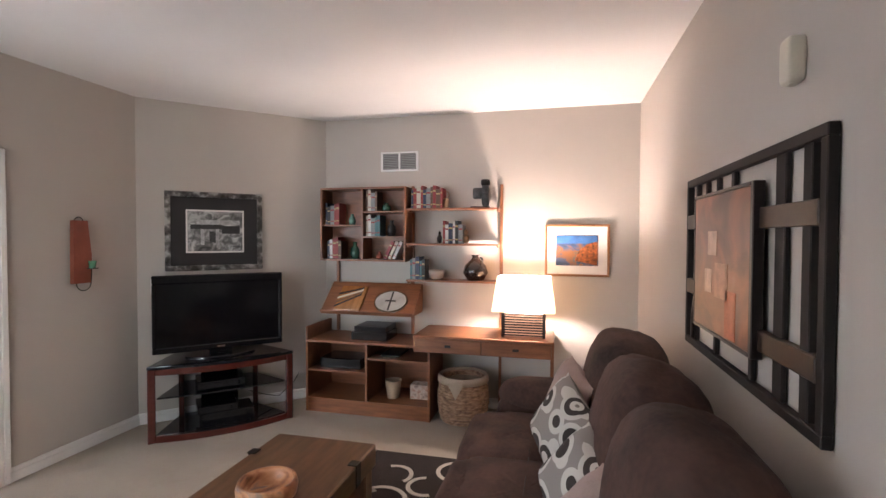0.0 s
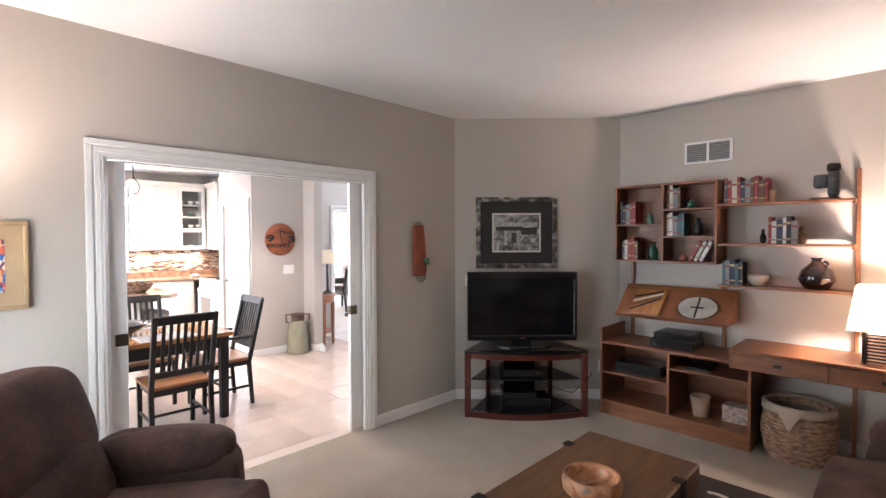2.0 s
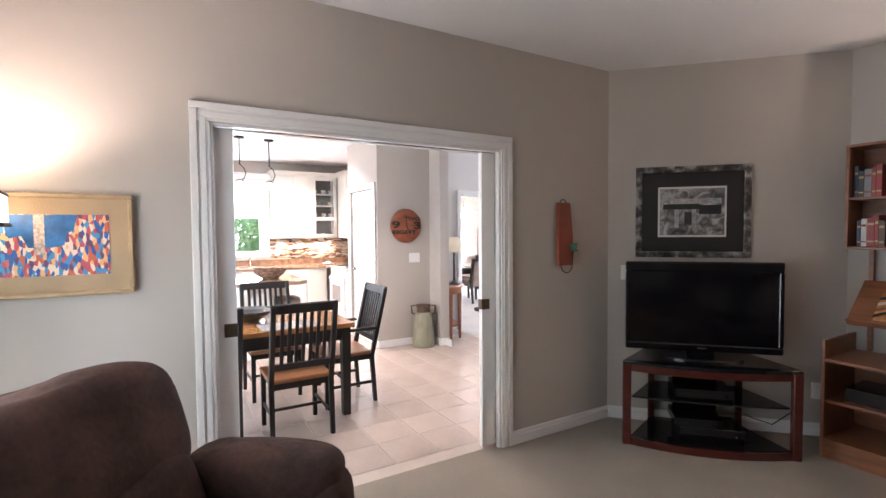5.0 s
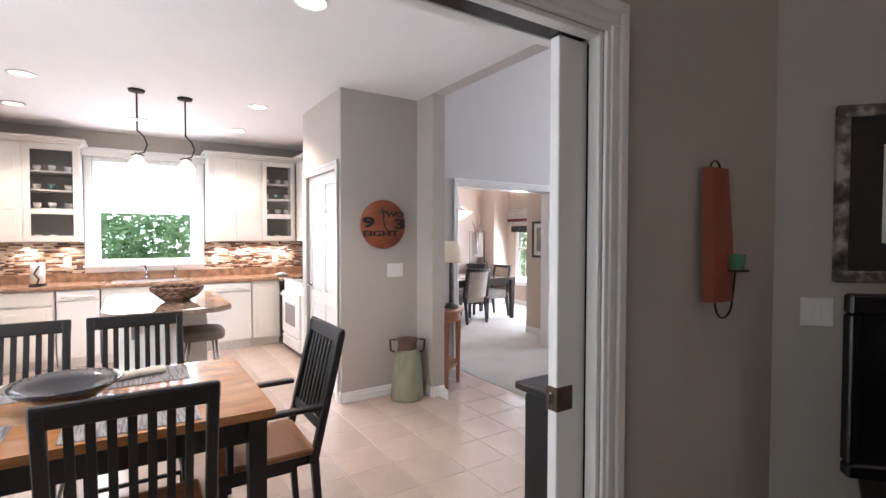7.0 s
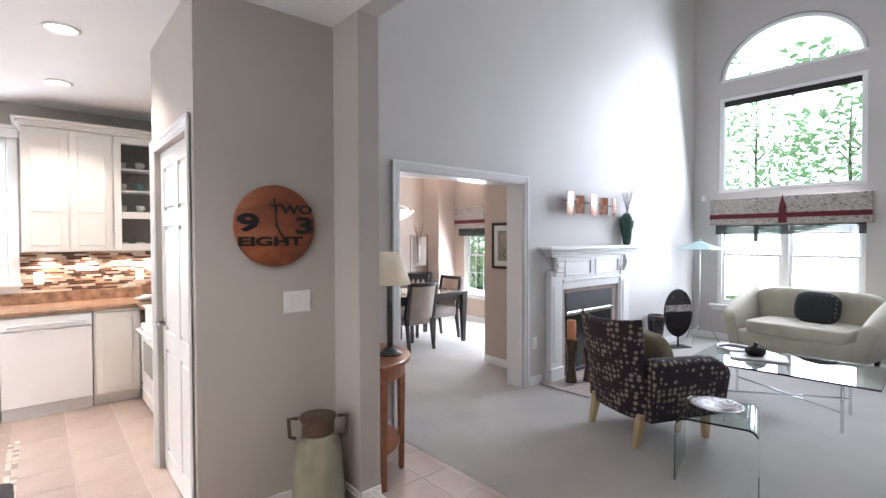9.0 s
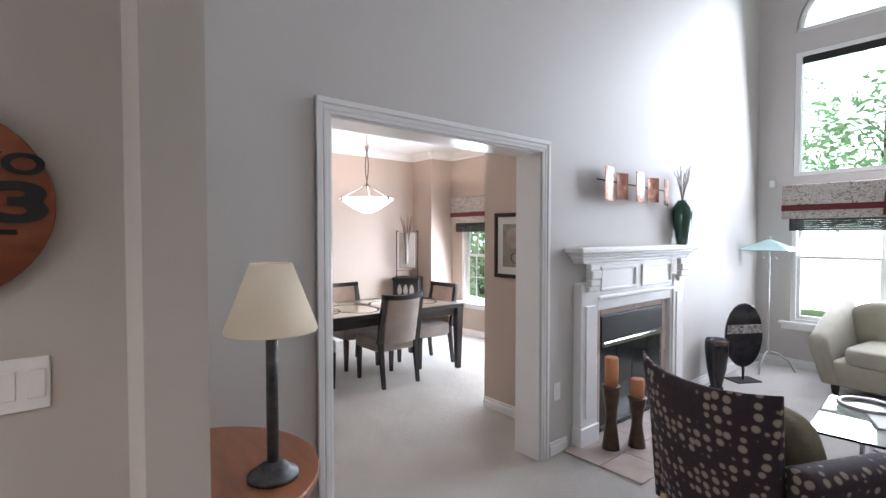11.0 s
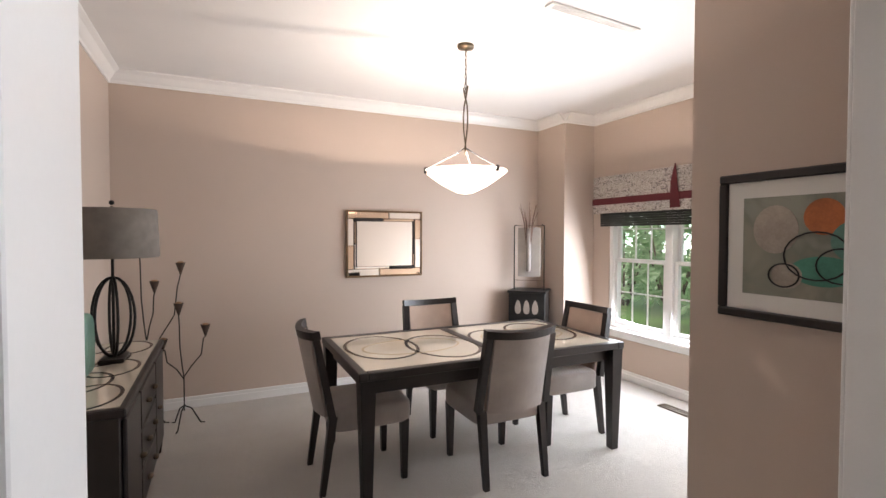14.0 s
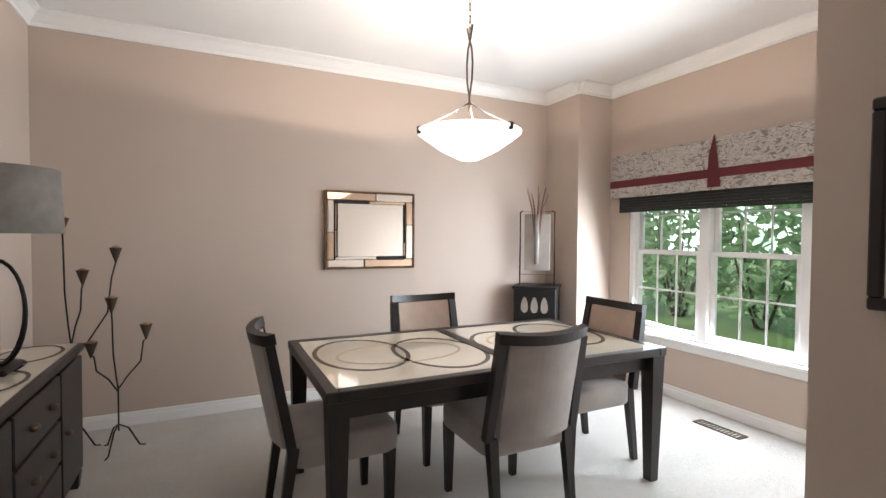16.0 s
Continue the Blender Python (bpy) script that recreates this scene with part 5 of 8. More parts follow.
for i in range(3):
    a = radians(30 + 120 * i)
    part("foot", G().tube([(0, 0, 0.22), (0.1 * math.cos(a), 0.1 * math.sin(a), 0.2), (0.2 * math.cos(a), 0.2 * math.sin(a), 0.12), (0.26 * math.cos(a), 0.26 * math.sin(a), 0.006)], 0.009, 6), pale_metal, fl)
part("pole", G().cyl(0, 0, 0.18, 1.42, 0.011), pale_metal, fl)
part("shade", G().lathe([(0.33, 1.33), (0.332, 1.338), (0.02, 1.455), (0.018, 1.447)], 4, Matrix.Rotation(radians(45), 4, "Z"), False, False), mat("pale_aqua_shade_glass", (0.42, 0.56, 0.53), 0.25, vary=0.05), fl, "pale aqua glass pyramid shade")
part("finial", G().soft(0, 0, 1.47, 0.016, 0.016, 0.022, 0.9, 10), pale_metal, fl)
for s in (-1, 1):
    part("pull_chain", G().tube([(s * 0.06, 0, 1.36), (s * 0.06, 0, 1.26)], 0.002, 4).soft(s * 0.06, 0, 1.25, 0.012, 0.012, 0.016, 0.9, 8), pale_metal, fl)

HERE = Matrix()

# patterned armchair
dot_stops = [(0.0, (0.30, 0.24, 0.19)), (0.33, (0.24, 0.19, 0.16)), (0.40, (0.03, 0.016, 0.02)), (1.0, (0.014, 0.009, 0.012))]
dots = blotch("black_cloth_with_pale_dots", dot_stops, 23, 0.85, "dots", warp=0.4)
light_wood = mat("pale_maple_leg", (0.50, 0.36, 0.19), 0.4, vary=0.1)
cushion_sage = mat("sage_cushion_cloth", (0.27, 0.24, 0.16), 0.9, vary=0.12, bump=0.3)
ac = thing("armchair", face(-5.66, 5.77, 0, 157), "black armchair with pale dots and maple legs", "armchair")
part("seat", rumple(G().soft(0, -0.06, 0.33, 0.29, 0.33, 0.11, 0.25, 28), 0.006, 6, 3), dots, ac)


def wing_back(n=18, rows=12):
    """A raked back that widens towards its dipped top and curls forward at both sides."""
    v, f = [], []
    for side in (0, 1):
        for j in range(rows + 1):
            t = j / rows
            half = 0.29 + 0.065 * t ** 1.5
            for i in range(n + 1):
                u = 2 * i / n - 1
                z = 0.20 + t * (0.70 + 0.035 * u * u)
                thick = 0.10 * (1 - 0.45 * t) * (1 - 0.5 * abs(u) ** 6) * (1 - 0.6 * t ** 10)
                y = 0.24 + 0.20 * t - 0.09 * abs(u) ** 2.4 * (0.4 + 0.6 * t) + (thick if side else 0.0)
                v.append((u * half, y, z))
    w, o = n + 1, (n + 1) * (rows + 1)
    for j in range(rows):
        for i in range(n):
            a = j * w + i
            f += [(a, a + 1, a + w + 1, a + w), (o + a, o + a + w, o + a + w + 1, o + a + 1)]
    for i in range(n):
        f += [(i + 1, i, o + i, o + i + 1), (rows * w + i, rows * w + i + 1, o + rows * w + i + 1, o + rows * w + i)]
    for j in range(rows):
        a, b = j * w, j * w + n
        f += [(a, a + w, o + a + w, o + a), (b + w, b, o + b, o + b + w)]
    return G().add(v, f, True)


part("backrest", wing_back(), dots, ac)
for s in (-1, 1):
    a = G()
    n, prof = 14, []
    for i in range(n + 1):
        t = i / n
        y = 0.27 - 0.64 * t
        prof.append((y, 0.60 - 0.035 * t - 0.05 * max(0.0, t - 0.85) / 0.15, 0.052 + 0.018 * t))
    ring_n = 16
    v = []
    for y, z, r in prof:
        for k in range(ring_n):
            q = 2 * math.pi * k / ring_n
            cx, cz = math.cos(q), math.sin(q)
            low = 0.20 if cz < -0.2 else z + r * cz
            v.append((s * (0.325 + (0.02 + r) * cx * (1.0 if cz > -0.2 else 0.62) + (0.03 * (z - 0.35) if cz > -0.2 else -0.01)), y, low))
    f = [(i * ring_n + k, i * ring_n + (k + 1) % ring_n, (i + 1) * ring_n + (k + 1) % ring_n, (i + 1) * ring_n + k) for i in range(n) for k in range(ring_n)]
    f += [tuple(range(ring_n))[::-1], tuple(range(n * ring_n, (n + 1) * ring_n))]
    part("armrest", a.add(v, f, True), dots, ac)
    part("leg", taper_leg(G(), s * 0.26, 0.27, 0, 0.24, 0.018, 0.03, 0, 0.05), light_wood, ac, "pale maple leg")
    part("leg", taper_leg(G(), s * 0.27, -0.30, 0, 0.24, 0.018, 0.03), light_wood, ac, "pale maple leg")
solid("cushion", rumple(G().soft(0, 0, 0, 0.185, 0.06, 0.175, 0.6, 28, e2=0.6), 0.008, 9), cushion_sage, face(-5.60, 5.78, 0.60, 150) @ pose(0, 0, 0, -18), "sage cushion leaning in the armchair", "cushion")


def bent_glass(m, w, d, h, label, name):
    """A waterfall table of one bent sheet of glass."""
    t = thing(name, m, label, "table")
    r, k, prof = 0.06, 0.006, []
    for i in range(7):
        a = math.pi - i * math.pi / 12
        prof.append((-w / 2 + r + r * math.cos(a), h - r + r * math.sin(a)))
    prof = [(-w / 2, 0)] + prof
    prof += [(-x, z) for x, z in prof[::-1]]
    n = len(prof)
    inner = [(x * (1 - 2 * k / w), z - (k * 2 if z > h - r * 0.7 else 0)) for x, z in prof]
    v = [(x, y, z) for y in (-d / 2, d / 2) for x, z in prof] + [(x, y, z) for y in (-d / 2, d / 2) for x, z in inner]
    f = []
    for i in range(n - 1):
        f += [(i, i + 1, n + i + 1, n + i), (2 * n + i, 3 * n + i, 3 * n + i + 1, 2 * n + i + 1), (i, 2 * n + i, 2 * n + i + 1, i + 1), (n + i, n + i + 1, 3 * n + i + 1, 3 * n + i)]
    f += [(0, n, 3 * n, 2 * n), (n - 1, 3 * n - 1, 4 * n - 1, 2 * n - 1)]
    o = part("glass", G().add(v, f), clear_glass, t, "bent clear glass with greenish edges")
    o.visible_shadow = False
    return t


bent_glass(face(-5.02, 5.42, 0, 16), 0.44, 0.5, 0.40, "small clear bent glass side table beside the armchair", "side_table")
gt = thing("coffee_table", face(-5.08, 7.05, 0, 4), "clear glass coffee table on slim metal legs", "table")
top = part("glass_top", G().box(-0.65, -0.42, 0.40, 0.65, 0.42, 0.415, 0.004), clear_glass, gt, "clear glass sheet with greenish edges")
top.visible_shadow = False
for sx in (-1, 1):
    for sy in (-1, 1):
        part("leg", G().cyl(sx * 0.42, sy * 0.27, 0.0, 0.40, 0.012), chrome, gt, "slim metal leg")
        part("leg_pad", G().cyl(sx * 0.42, sy * 0.27, 0.388, 0.3995, 0.03), chrome, gt)
part("stretcher", G().tube([(-0.42, -0.27, 0.14), (0.42, 0.27, 0.14)], 0.007, 6).tube([(-0.42, 0.27, 0.155), (0.42, -0.27, 0.155)], 0.007, 6), chrome, gt)
dish = G().lathe([(0.0, 0.012), (0.06, 0.012), (0.15, 0.045), (0.155, 0.05), (0.145, 0.05), (0.06, 0.02), (0.0, 0.02)], 28, caps=False)
solid("dish", dish, blotch("brown_spiral_dish_glaze", [(0.0, (0.50, 0.40, 0.32)), (0.3, (0.05, 0.03, 0.03)), (0.5, (0.42, 0.30, 0.24)), (0.7, (0.04, 0.03, 0.03))], 10, 0.3, "rings"), pose(-5.03, 5.42, 0.390), "shallow brown patterned dish on the glass side table", "dish")
solid("tray", G().box(-0.22, -0.15, 0, 0.22, 0.15, 0.015, 0.005), mat("pale_book_cover", (0.45, 0.42, 0.40), 0.5, vary=0.1), face(-5.28, 7.08, 0.4155, 20), "pale flat book lying on the glass coffee table", "book")
solid("pot", G().lathe([(0.0, 0), (0.06, 0), (0.085, 0.03), (0.08, 0.06), (0.03, 0.085), (0.012, 0.1), (0.018, 0.115), (0.0, 0.12)], 24), iron, pose(-5.31, 7.10, 0.4305), "small dark lidded pot on a book", "pot")
hoop = G().tube([(0.14 * math.cos(a * math.pi / 14), 0.14 * math.sin(a * math.pi / 14), 0.02) for a in range(28)], 0.014, 8, None, True).lathe([(0.0, 0.0), (0.13, 0.002), (0.14, 0.02)], 28, caps=False)
solid("bowl", hoop, pale_metal, pose(-5.54, 7.26, 0.4155), "round pale metal dish on the glass coffee table", "bowl")

HERE = WEST
cream_sofa = mat("pale_sage_sofa_cloth", (0.42, 0.39, 0.30), 0.9, vary=0.08, bump=0.3, bump_scale=260, sheen=0.3)
ls = thing("loveseat", face(-5.55, 9.25, 0, -8), "pale sage loveseat with sloping flared arms by the window", "sofa")
part("base", G().soft(0, 0, 0.23, 0.66, 0.4, 0.12, 0.2, 28), cream_sofa, ls)
part("seat_cushion", G().soft(0, -0.06, 0.40, 0.52, 0.36, 0.085, 0.25, 28), cream_sofa, ls)
part("backrest", G().soft(0, 0.32, 0.54, 0.68, 0.11, 0.32, 0.3, 32, e2=0.4), cream_sofa, ls)
for s in (-1, 1):
    n, m_, v = 14, 16, []
    for i in range(n + 1):
        t = i / n
        y, top, r = 0.40 - 0.82 * t, 0.86 - 0.30 * t ** 1.3, 0.075 + 0.02 * math.sin(math.pi * t)
        for k in range(m_):
            q = 2 * math.pi * k / m_
            cx, cz = math.cos(q), math.sin(q)
            if cz > -0.3:
                v.append((s * (0.70 + 0.05 * (1 - t) + r * cx), y, top - r + r * cz))
            else:
                v.append((s * (0.60 + 0.06 * cx), y, 0.13))
    f = [(i * m_ + k, i * m_ + (k + 1) % m_, (i + 1) * m_ + (k + 1) % m_, (i + 1) * m_ + k) for i in range(n) for k in range(m_)]
    f += [tuple(range(m_))[::-1], tuple(range(n * m_, (n + 1) * m_))]
    part("flared_arm", G().add(v, f, True), cream_sofa, ls)
    for y in (-0.33, 0.33):
        part("foot", taper_leg(G(), s * 0.58, y, 0, 0.14, 0.018, 0.03), espresso, ls)
plaid = blotch("black_checked_cushion_cloth", [(0.0, (0.16, 0.15, 0.14)), (0.3, (0.02, 0.02, 0.022)), (1.0, (0.012, 0.012, 0.014))], 20, 0.9, "dots", warp=0.0)
solid("cushion", G().soft(0, 0, 0, 0.23, 0.075, 0.19, 0.6, 24, e2=0.6), plaid, face(-5.45, 9.3, 0.66, -8) @ pose(0, 0, 0, -14), "black checked cushion on the pale loveseat", "cushion")

HERE = Matrix()
# half-round table with a lamp, wire candle frame
orange_wood = mat("orange_cherry_wood", (0.36, 0.13, 0.055), 0.28, vary=0.14, scale=5, stretch=(1, 6, 6), coat=0.3)
dl = thing("half_round_table", face(-6.56, 3.635, 0, 180), "half-round orange cherry table against the wall end", "table")


def half(r, n=18):
    return [(r * math.cos(math.pi + math.pi * i / n), r * math.sin(math.pi + math.pi * i / n)) for i in range(n + 1)]


part("top", G().prism(half(0.40), 0.735, 0.76, c=0.006), orange_wood, dl)
part("apron", G().prism(half(0.365), 0.65, 0.735), orange_wood, dl)
part("shelf", G().prism(half(0.33), 0.20, 0.22), orange_wood, dl)
for a in (8, 62, 118, 172):
    x, y = 0.34 * math.cos(radians(180 + a)), 0.34 * math.sin(radians(180 + a))
    part("leg", taper_leg(G(), x, y, 0, 0.65, 0.013, 0.02), orange_wood, dl)
ivory = mat("ivory_lampshade", (0.66, 0.57, 0.44), 0.85, vary=0.04, emit=(1.0, 0.85, 0.62), power=0.12)
slate = mat("mottled_slate_post", (0.10, 0.10, 0.10), 0.4, vary=0.35, scale=24, metal=0.3)
sl = thing("table_lamp", pose(-6.40, 3.85, 0.76), "ivory cone-shaded lamp on a mottled slate post", "lamp")
part("base", G().lathe([(0.0, 0), (0.075, 0), (0.075, 0.012), (0.05, 0.022), (0.045, 0.035), (0.025, 0.05), (0.0, 0.05)], 28), slate, sl)
part("post", G().cyl(0, 0, 0.045, 0.50, 0.018), slate, sl)
part("shade", G().lathe([(0.135, 0.45), (0.137, 0.455), (0.062, 0.655), (0.06, 0.652), (0.133, 0.454)], 36, caps=False), ivory, sl)
HERE = WEST
wf = thing("wire_candle_frame", face(LX0, 3.735, 1.49, 90), "dark wire candle frames with small pale candles on the wall", "wall decoration")
for cx, d, z0, z1 in ((-0.035, 0.035, -0.25, 0.26), (0.02, 0.12, -0.24, 0.19)):
    part("wire_frame", G().tube([(cx - 0.032, -d, z0), (cx + 0.032, -d, z0), (cx + 0.032, -d, z1), (cx - 0.032, -d, z1)], 0.006, 5, None, True).tube([(cx, 0, z1 - 0.02), (cx, -d, z1 - 0.02)], 0.006, 5).tube([(cx, 0, z0 + 0.02), (cx, -d, z0 + 0.02)], 0.006, 5), iron, wf)
pale_wax = mat("pale_wax", (0.45, 0.38, 0.26), 0.5, vary=0.1)
for z in (-0.2, -0.08, 0.04):
    part("candle", G().cyl(0.0, -0.08, z, z + 0.075, 0.03), pale_wax, wf, "small pale candle")
    part("wire_shelf", G().box(-0.05, -0.12, z - 0.008, 0.05, -0.04, z - 0.001, 0.001), iron, wf)


def wall_plate(m, w, h, gangs, label):
    p = thing("wall_plate", m, label, "switch", "wall plates")
    part("plate", G().box(-w / 2, -0.007, -h / 2, w / 2, -0.001, h / 2, 0.003), trim_paint, p)
    for i in range(gangs):
        x = (i - (gangs - 1) / 2) * w / gangs
        part("rocker", G().box(x - 0.017, -0.011, -0.034, x + 0.017, -0.007, 0.034, 0.003), trim_paint, p)


HERE = Matrix()
wall_plate(face(-6.438, 3.25, 1.15, 90), 0.16, 0.125, 3, "white triple switch plate under the clock")
HERE = WEST
wall_plate(face(LX0, 6.06, 0.43, 90), 0.075, 0.12, 1, "white outlet plate beside the mantel")
HERE = Matrix()
wall_plate(face(-3.28, 3.527, 1.165, 44.3), 0.115, 0.115, 2, "white double switch plate by the television")
HERE = WEST
solid("wall_sensor", G().soft(0, -0.025, 0, 0.03, 0.024, 0.045, 0.4, 16), trim_paint, face(-6.95, LY1, 2.09, 0), "small white wall sensor near the window", "sensor")
HERE = Matrix()


# ---- kitchen ----
def panel_door(name, parent, x0, x1, z0, z1, y, material, arch=False):
    """A cabinet door with a raised centre panel, facing -y."""
    d = part(name, G().box(x0, y - 0.018, z0, x1, y, z1, 0.003), material, parent)
    e = min(0.055, (x1 - x0) * 0.22, (z1 - z0) * 0.25)
    part("raised_panel", G().box(x0 + e, y - 0.026, z0 + e, x1 - e, y - 0.018, z1 - e, 0.007), material, d)
    return d


def base_cabinet(m, w, label, doors=1, drawer=True):
    c = thing("base_cabinet", m, label, "cabinet", "white base cabinets")
    part("body", G().box(-w / 2 + 0.001, 0.0, 0.10, w / 2 - 0.001, 0.575, 0.865), cab_white, c)
    part("toe_kick", G().box(-w / 2 + 0.001, 0.06, 0.0, w / 2 - 0.001, 0.57, 0.10), cab_white, c)
    top = 0.70 if drawer else 0.85
    for i in range(doors):
        a, b = -w / 2 + w * i / doors + 0.012, -w / 2 + w * (i + 1) / doors - 0.012
        panel_door("door", c, a, b, 0.115, top - 0.01, -0.001, cab_white)
        if drawer:
            part("drawer", G().box(a, -0.019, top + 0.01, b, -0.001, 0.85, 0.004), cab_white, c)
    return c


base_cabinet(face(-9.11, 2.69, 0, 90), 0.36, "white base cabinet with a raised panel door in the corner", 1, False)
base_cabinet(face(-9.11, 1.39, 0, 90), 0.98, "white sink base cabinet under the window", 2)
base_cabinet(face(-9.11, 0.24, 0, 90), 0.5, "white base cabinet with one drawer", 1)


def dishwasher(m, w, label):
    c = thing("dishwasher", m, label, "dishwasher", "white built-in appliances")
    part("body", G().box(-w / 2 + 0.003, 0.0, 0.10, w / 2 - 0.003, 0.56, 0.86), appliance_white, c)
    part("door", G().box(-w / 2 + 0.004, -0.03, 0.115, w / 2 - 0.004, -0.001, 0.74, 0.006), appliance_white, c)
    cp = part("control_panel", G().box(-w / 2 + 0.004, -0.032, 0.75, w / 2 - 0.004, -0.001, 0.855, 0.006), appliance_white, c)
    part("handle", G().tube([(-w / 2 + 0.05, -0.034, 0.785), (-w / 4, -0.052, 0.795), (w / 4, -0.052, 0.795), (w / 2 - 0.05, -0.034, 0.785)], 0.011, 8), appliance_white, cp)
    part("kick_plate", G().box(-w / 2 + 0.004, 0.04, 0.0, w / 2 - 0.004, 0.06, 0.10), trim_paint, c)


dishwasher(face(-9.11, 2.20, 0, 90), 0.61, "white dishwasher with a bowed handle")
dishwasher(face(-9.11, 0.695, 0, 90), 0.39, "narrow white trash compactor front with a handle")
sc = base_cabinet(face(-9.40, -0.05, 0, 180), 0.55, "white base cabinet on the fridge side", 1)
sc2 = base_cabinet(face(-8.47, -0.05, 0, 180), 0.5, "white base cabinet next to the fridge", 1)
ctop = thing("countertop", Matrix(), "brown speckled stone countertop with an upstand", "countertop")
part("slab", G().box(KX + 0.001, -0.648, 0.866, -9.07, KY1 - 0.001, 0.905, 0.006).box(-9.07, -0.648, 0.866, -8.21, -0.02, 0.905, 0.006).box(-9.07, 2.84, 0.866, -8.87, KY1 - 0.001, 0.905, 0.006), counter_mat, ctop)
part("upstand", G().box(KX + 0.001, -0.648, 0.905, KX + 0.024, KY1 - 0.001, 1.01, 0.003), counter_mat, ctop)
sink = thing("sink", pose(-9.36, 1.37, 0.905), "brown composite sink with a chrome faucet", "sink")
part("rim", G().box(-0.22, -0.38, 0.0, 0.2, 0.38, 0.008, 0.003), mat("tan_sink_composite", (0.30, 0.21, 0.15), 0.3, vary=0.1), sink)
part("basin", G().box(-0.19, -0.35, 0.0081, 0.17, -0.01, 0.0095).box(-0.19, 0.01, 0.0081, 0.17, 0.35, 0.0095), mat("dark_sink_bowl", (0.12, 0.085, 0.065), 0.3, vary=0.1), sink)
part("faucet", G().cyl(-0.21, -0.02, 0.0, 0.05, 0.025).cyl(-0.21, -0.02, 0.04, 0.14, 0.014).tube([(-0.21, -0.02, 0.13), (-0.17, -0.04, 0.19), (-0.05, -0.08, 0.21), (-0.03, -0.085, 0.19)], 0.012, 8), chrome, sink, "chrome faucet")
part("spray", G().cyl(-0.21, 0.3, 0.0, 0.04, 0.018).tube([(-0.21, 0.3, 0.03), (-0.2, 0.3, 0.15), (-0.14, 0.3, 0.17)], 0.014, 8), chrome, sink, "chrome side spray")

# mosaic splashback of thin strips
mosaic = blotch("mixed_brown_mosaic", [(0.0, (0.55, 0.47, 0.38)), (0.2, (0.13, 0.06, 0.035)), (0.4, (0.36, 0.24, 0.15)), (0.55, (0.62, 0.57, 0.50)), (0.7, (0.07, 0.035, 0.025)), (0.85, (0.44, 0.34, 0.25))], 1, 0.15, "island", hard=True)
g, r3 = G(), random.Random(11)
for y0, y1, z1 in ((-0.64, 0.72, 1.385), (2.02, 3.49, 1.385), (0.72, 2.02, 1.06)):
    z = 1.012
    while z + 0.017 < z1:
        y = y0
        while y < y1 - 0.012:
            w = min(r3.choice((0.04, 0.065, 0.09, 0.12)), y1 - y)
            g.box(KX + 0.0015, y + 0.0008, z, KX + 0.006 + 0.003 * r3.random(), y + w - 0.0012, z + 0.0165)
            y += w
        z += 0.0185
tagged(setting("splashback_mosaic", g, mosaic, "brown and cream strip mosaic splashback", "tiles"), kind="stuff")
for y in (2.15, 2.95, 0.55):
    wall_plate(face(KX + 0.009, y, 1.14, 90), 0.075, 0.115, 1, "white outlet plate on the mosaic splashback")


def upper_cabinet(m, w, label, kinds, h=1.1):
    c = thing("wall_cabinet", m, label, "cabinet", "white wall cabinets")
    n = len(kinds)
    b = G().box(-w / 2, 0.31, 0, w / 2, 0.325, h).box(-w / 2, 0, 0, w / 2, 0.31, 0.018).box(-w / 2, 0, h - 0.018, w / 2, 0.31, h).box(-w / 2, 0, 0.018, -w / 2 + 0.018, 0.31, h - 0.018).box(w / 2 - 0.018, 0, 0.018, w / 2, 0.31, h - 0.018)
    edges = [-w / 2]
    for k, u in kinds:
        edges.append(edges[-1] + u)
    for e in edges[1:-1]:
        b.box(e - 0.009, 0.002, 0.018, e + 0.009, 0.31, h - 0.018)
    part("body", b, cab_white, c)
    cr = G()
    for d, z0, z1 in ((0.015, h, h + 0.02), (0.035, h + 0.02, h + 0.045), (0.055, h + 0.045, h + 0.07)):
        cr.box(-w / 2 - d, -0.02 - d, z0, w / 2 + d, 0.32, z1, 0.005)
    part("crown", cr, cab_white, c)
    for (k, u), a in zip(kinds, edges):
        x0, x1 = a + 0.006, a + u - 0.006
        if k == "solid":
            d = part("door", G().box(x0, -0.019, 0.005, x1, -0.001, h - 0.005, 0.003), cab_white, c)
            e = 0.055
            part("raised_panel", G().box(x0 + e, -0.027, 0.30 + e, x1 - e, -0.019, h - e, 0.007), cab_white, d)
            part("raised_panel", G().box(x0 + e, -0.027, e, x1 - e, -0.019, 0.30, 0.007), cab_white, d)
        else:
            e = 0.06
            f = G().box(x0, -0.019, 0.005, x0 + e, -0.001, h - 0.005, 0.003).box(x1 - e, -0.019, 0.005, x1, -0.001, h - 0.005, 0.003).box(x0 + e, -0.019, 0.005, x1 - e, -0.001, 0.07, 0.003).box(x0 + e, -0.019, h - 0.07, x1 - e, -0.001, h - 0.005, 0.003).box(x0 + e, -0.019, 0.31, x1 - e, -0.001, 0.37, 0.003)
            d = part("glass_door", f, cab_white, c, "white framed glass door")
            pane = part("pane", G().box(x0 + e - 0.004, -0.011, 0.066, x1 - e + 0.004, -0.008, h - 0.066), window_glass, d)
            pane.visible_shadow = False
            for z in (0.37, 0.58, 0.79):
                part("shelf", G().box(x0 + 0.012, 0.01, z - 0.008, x1 - 0.012, 0.308, z + 0.008), cab_white, c)
    return c


grey_inside = mat("grey_cabinet_back", (0.20, 0.19, 0.17), 0.8, vary=0.05)
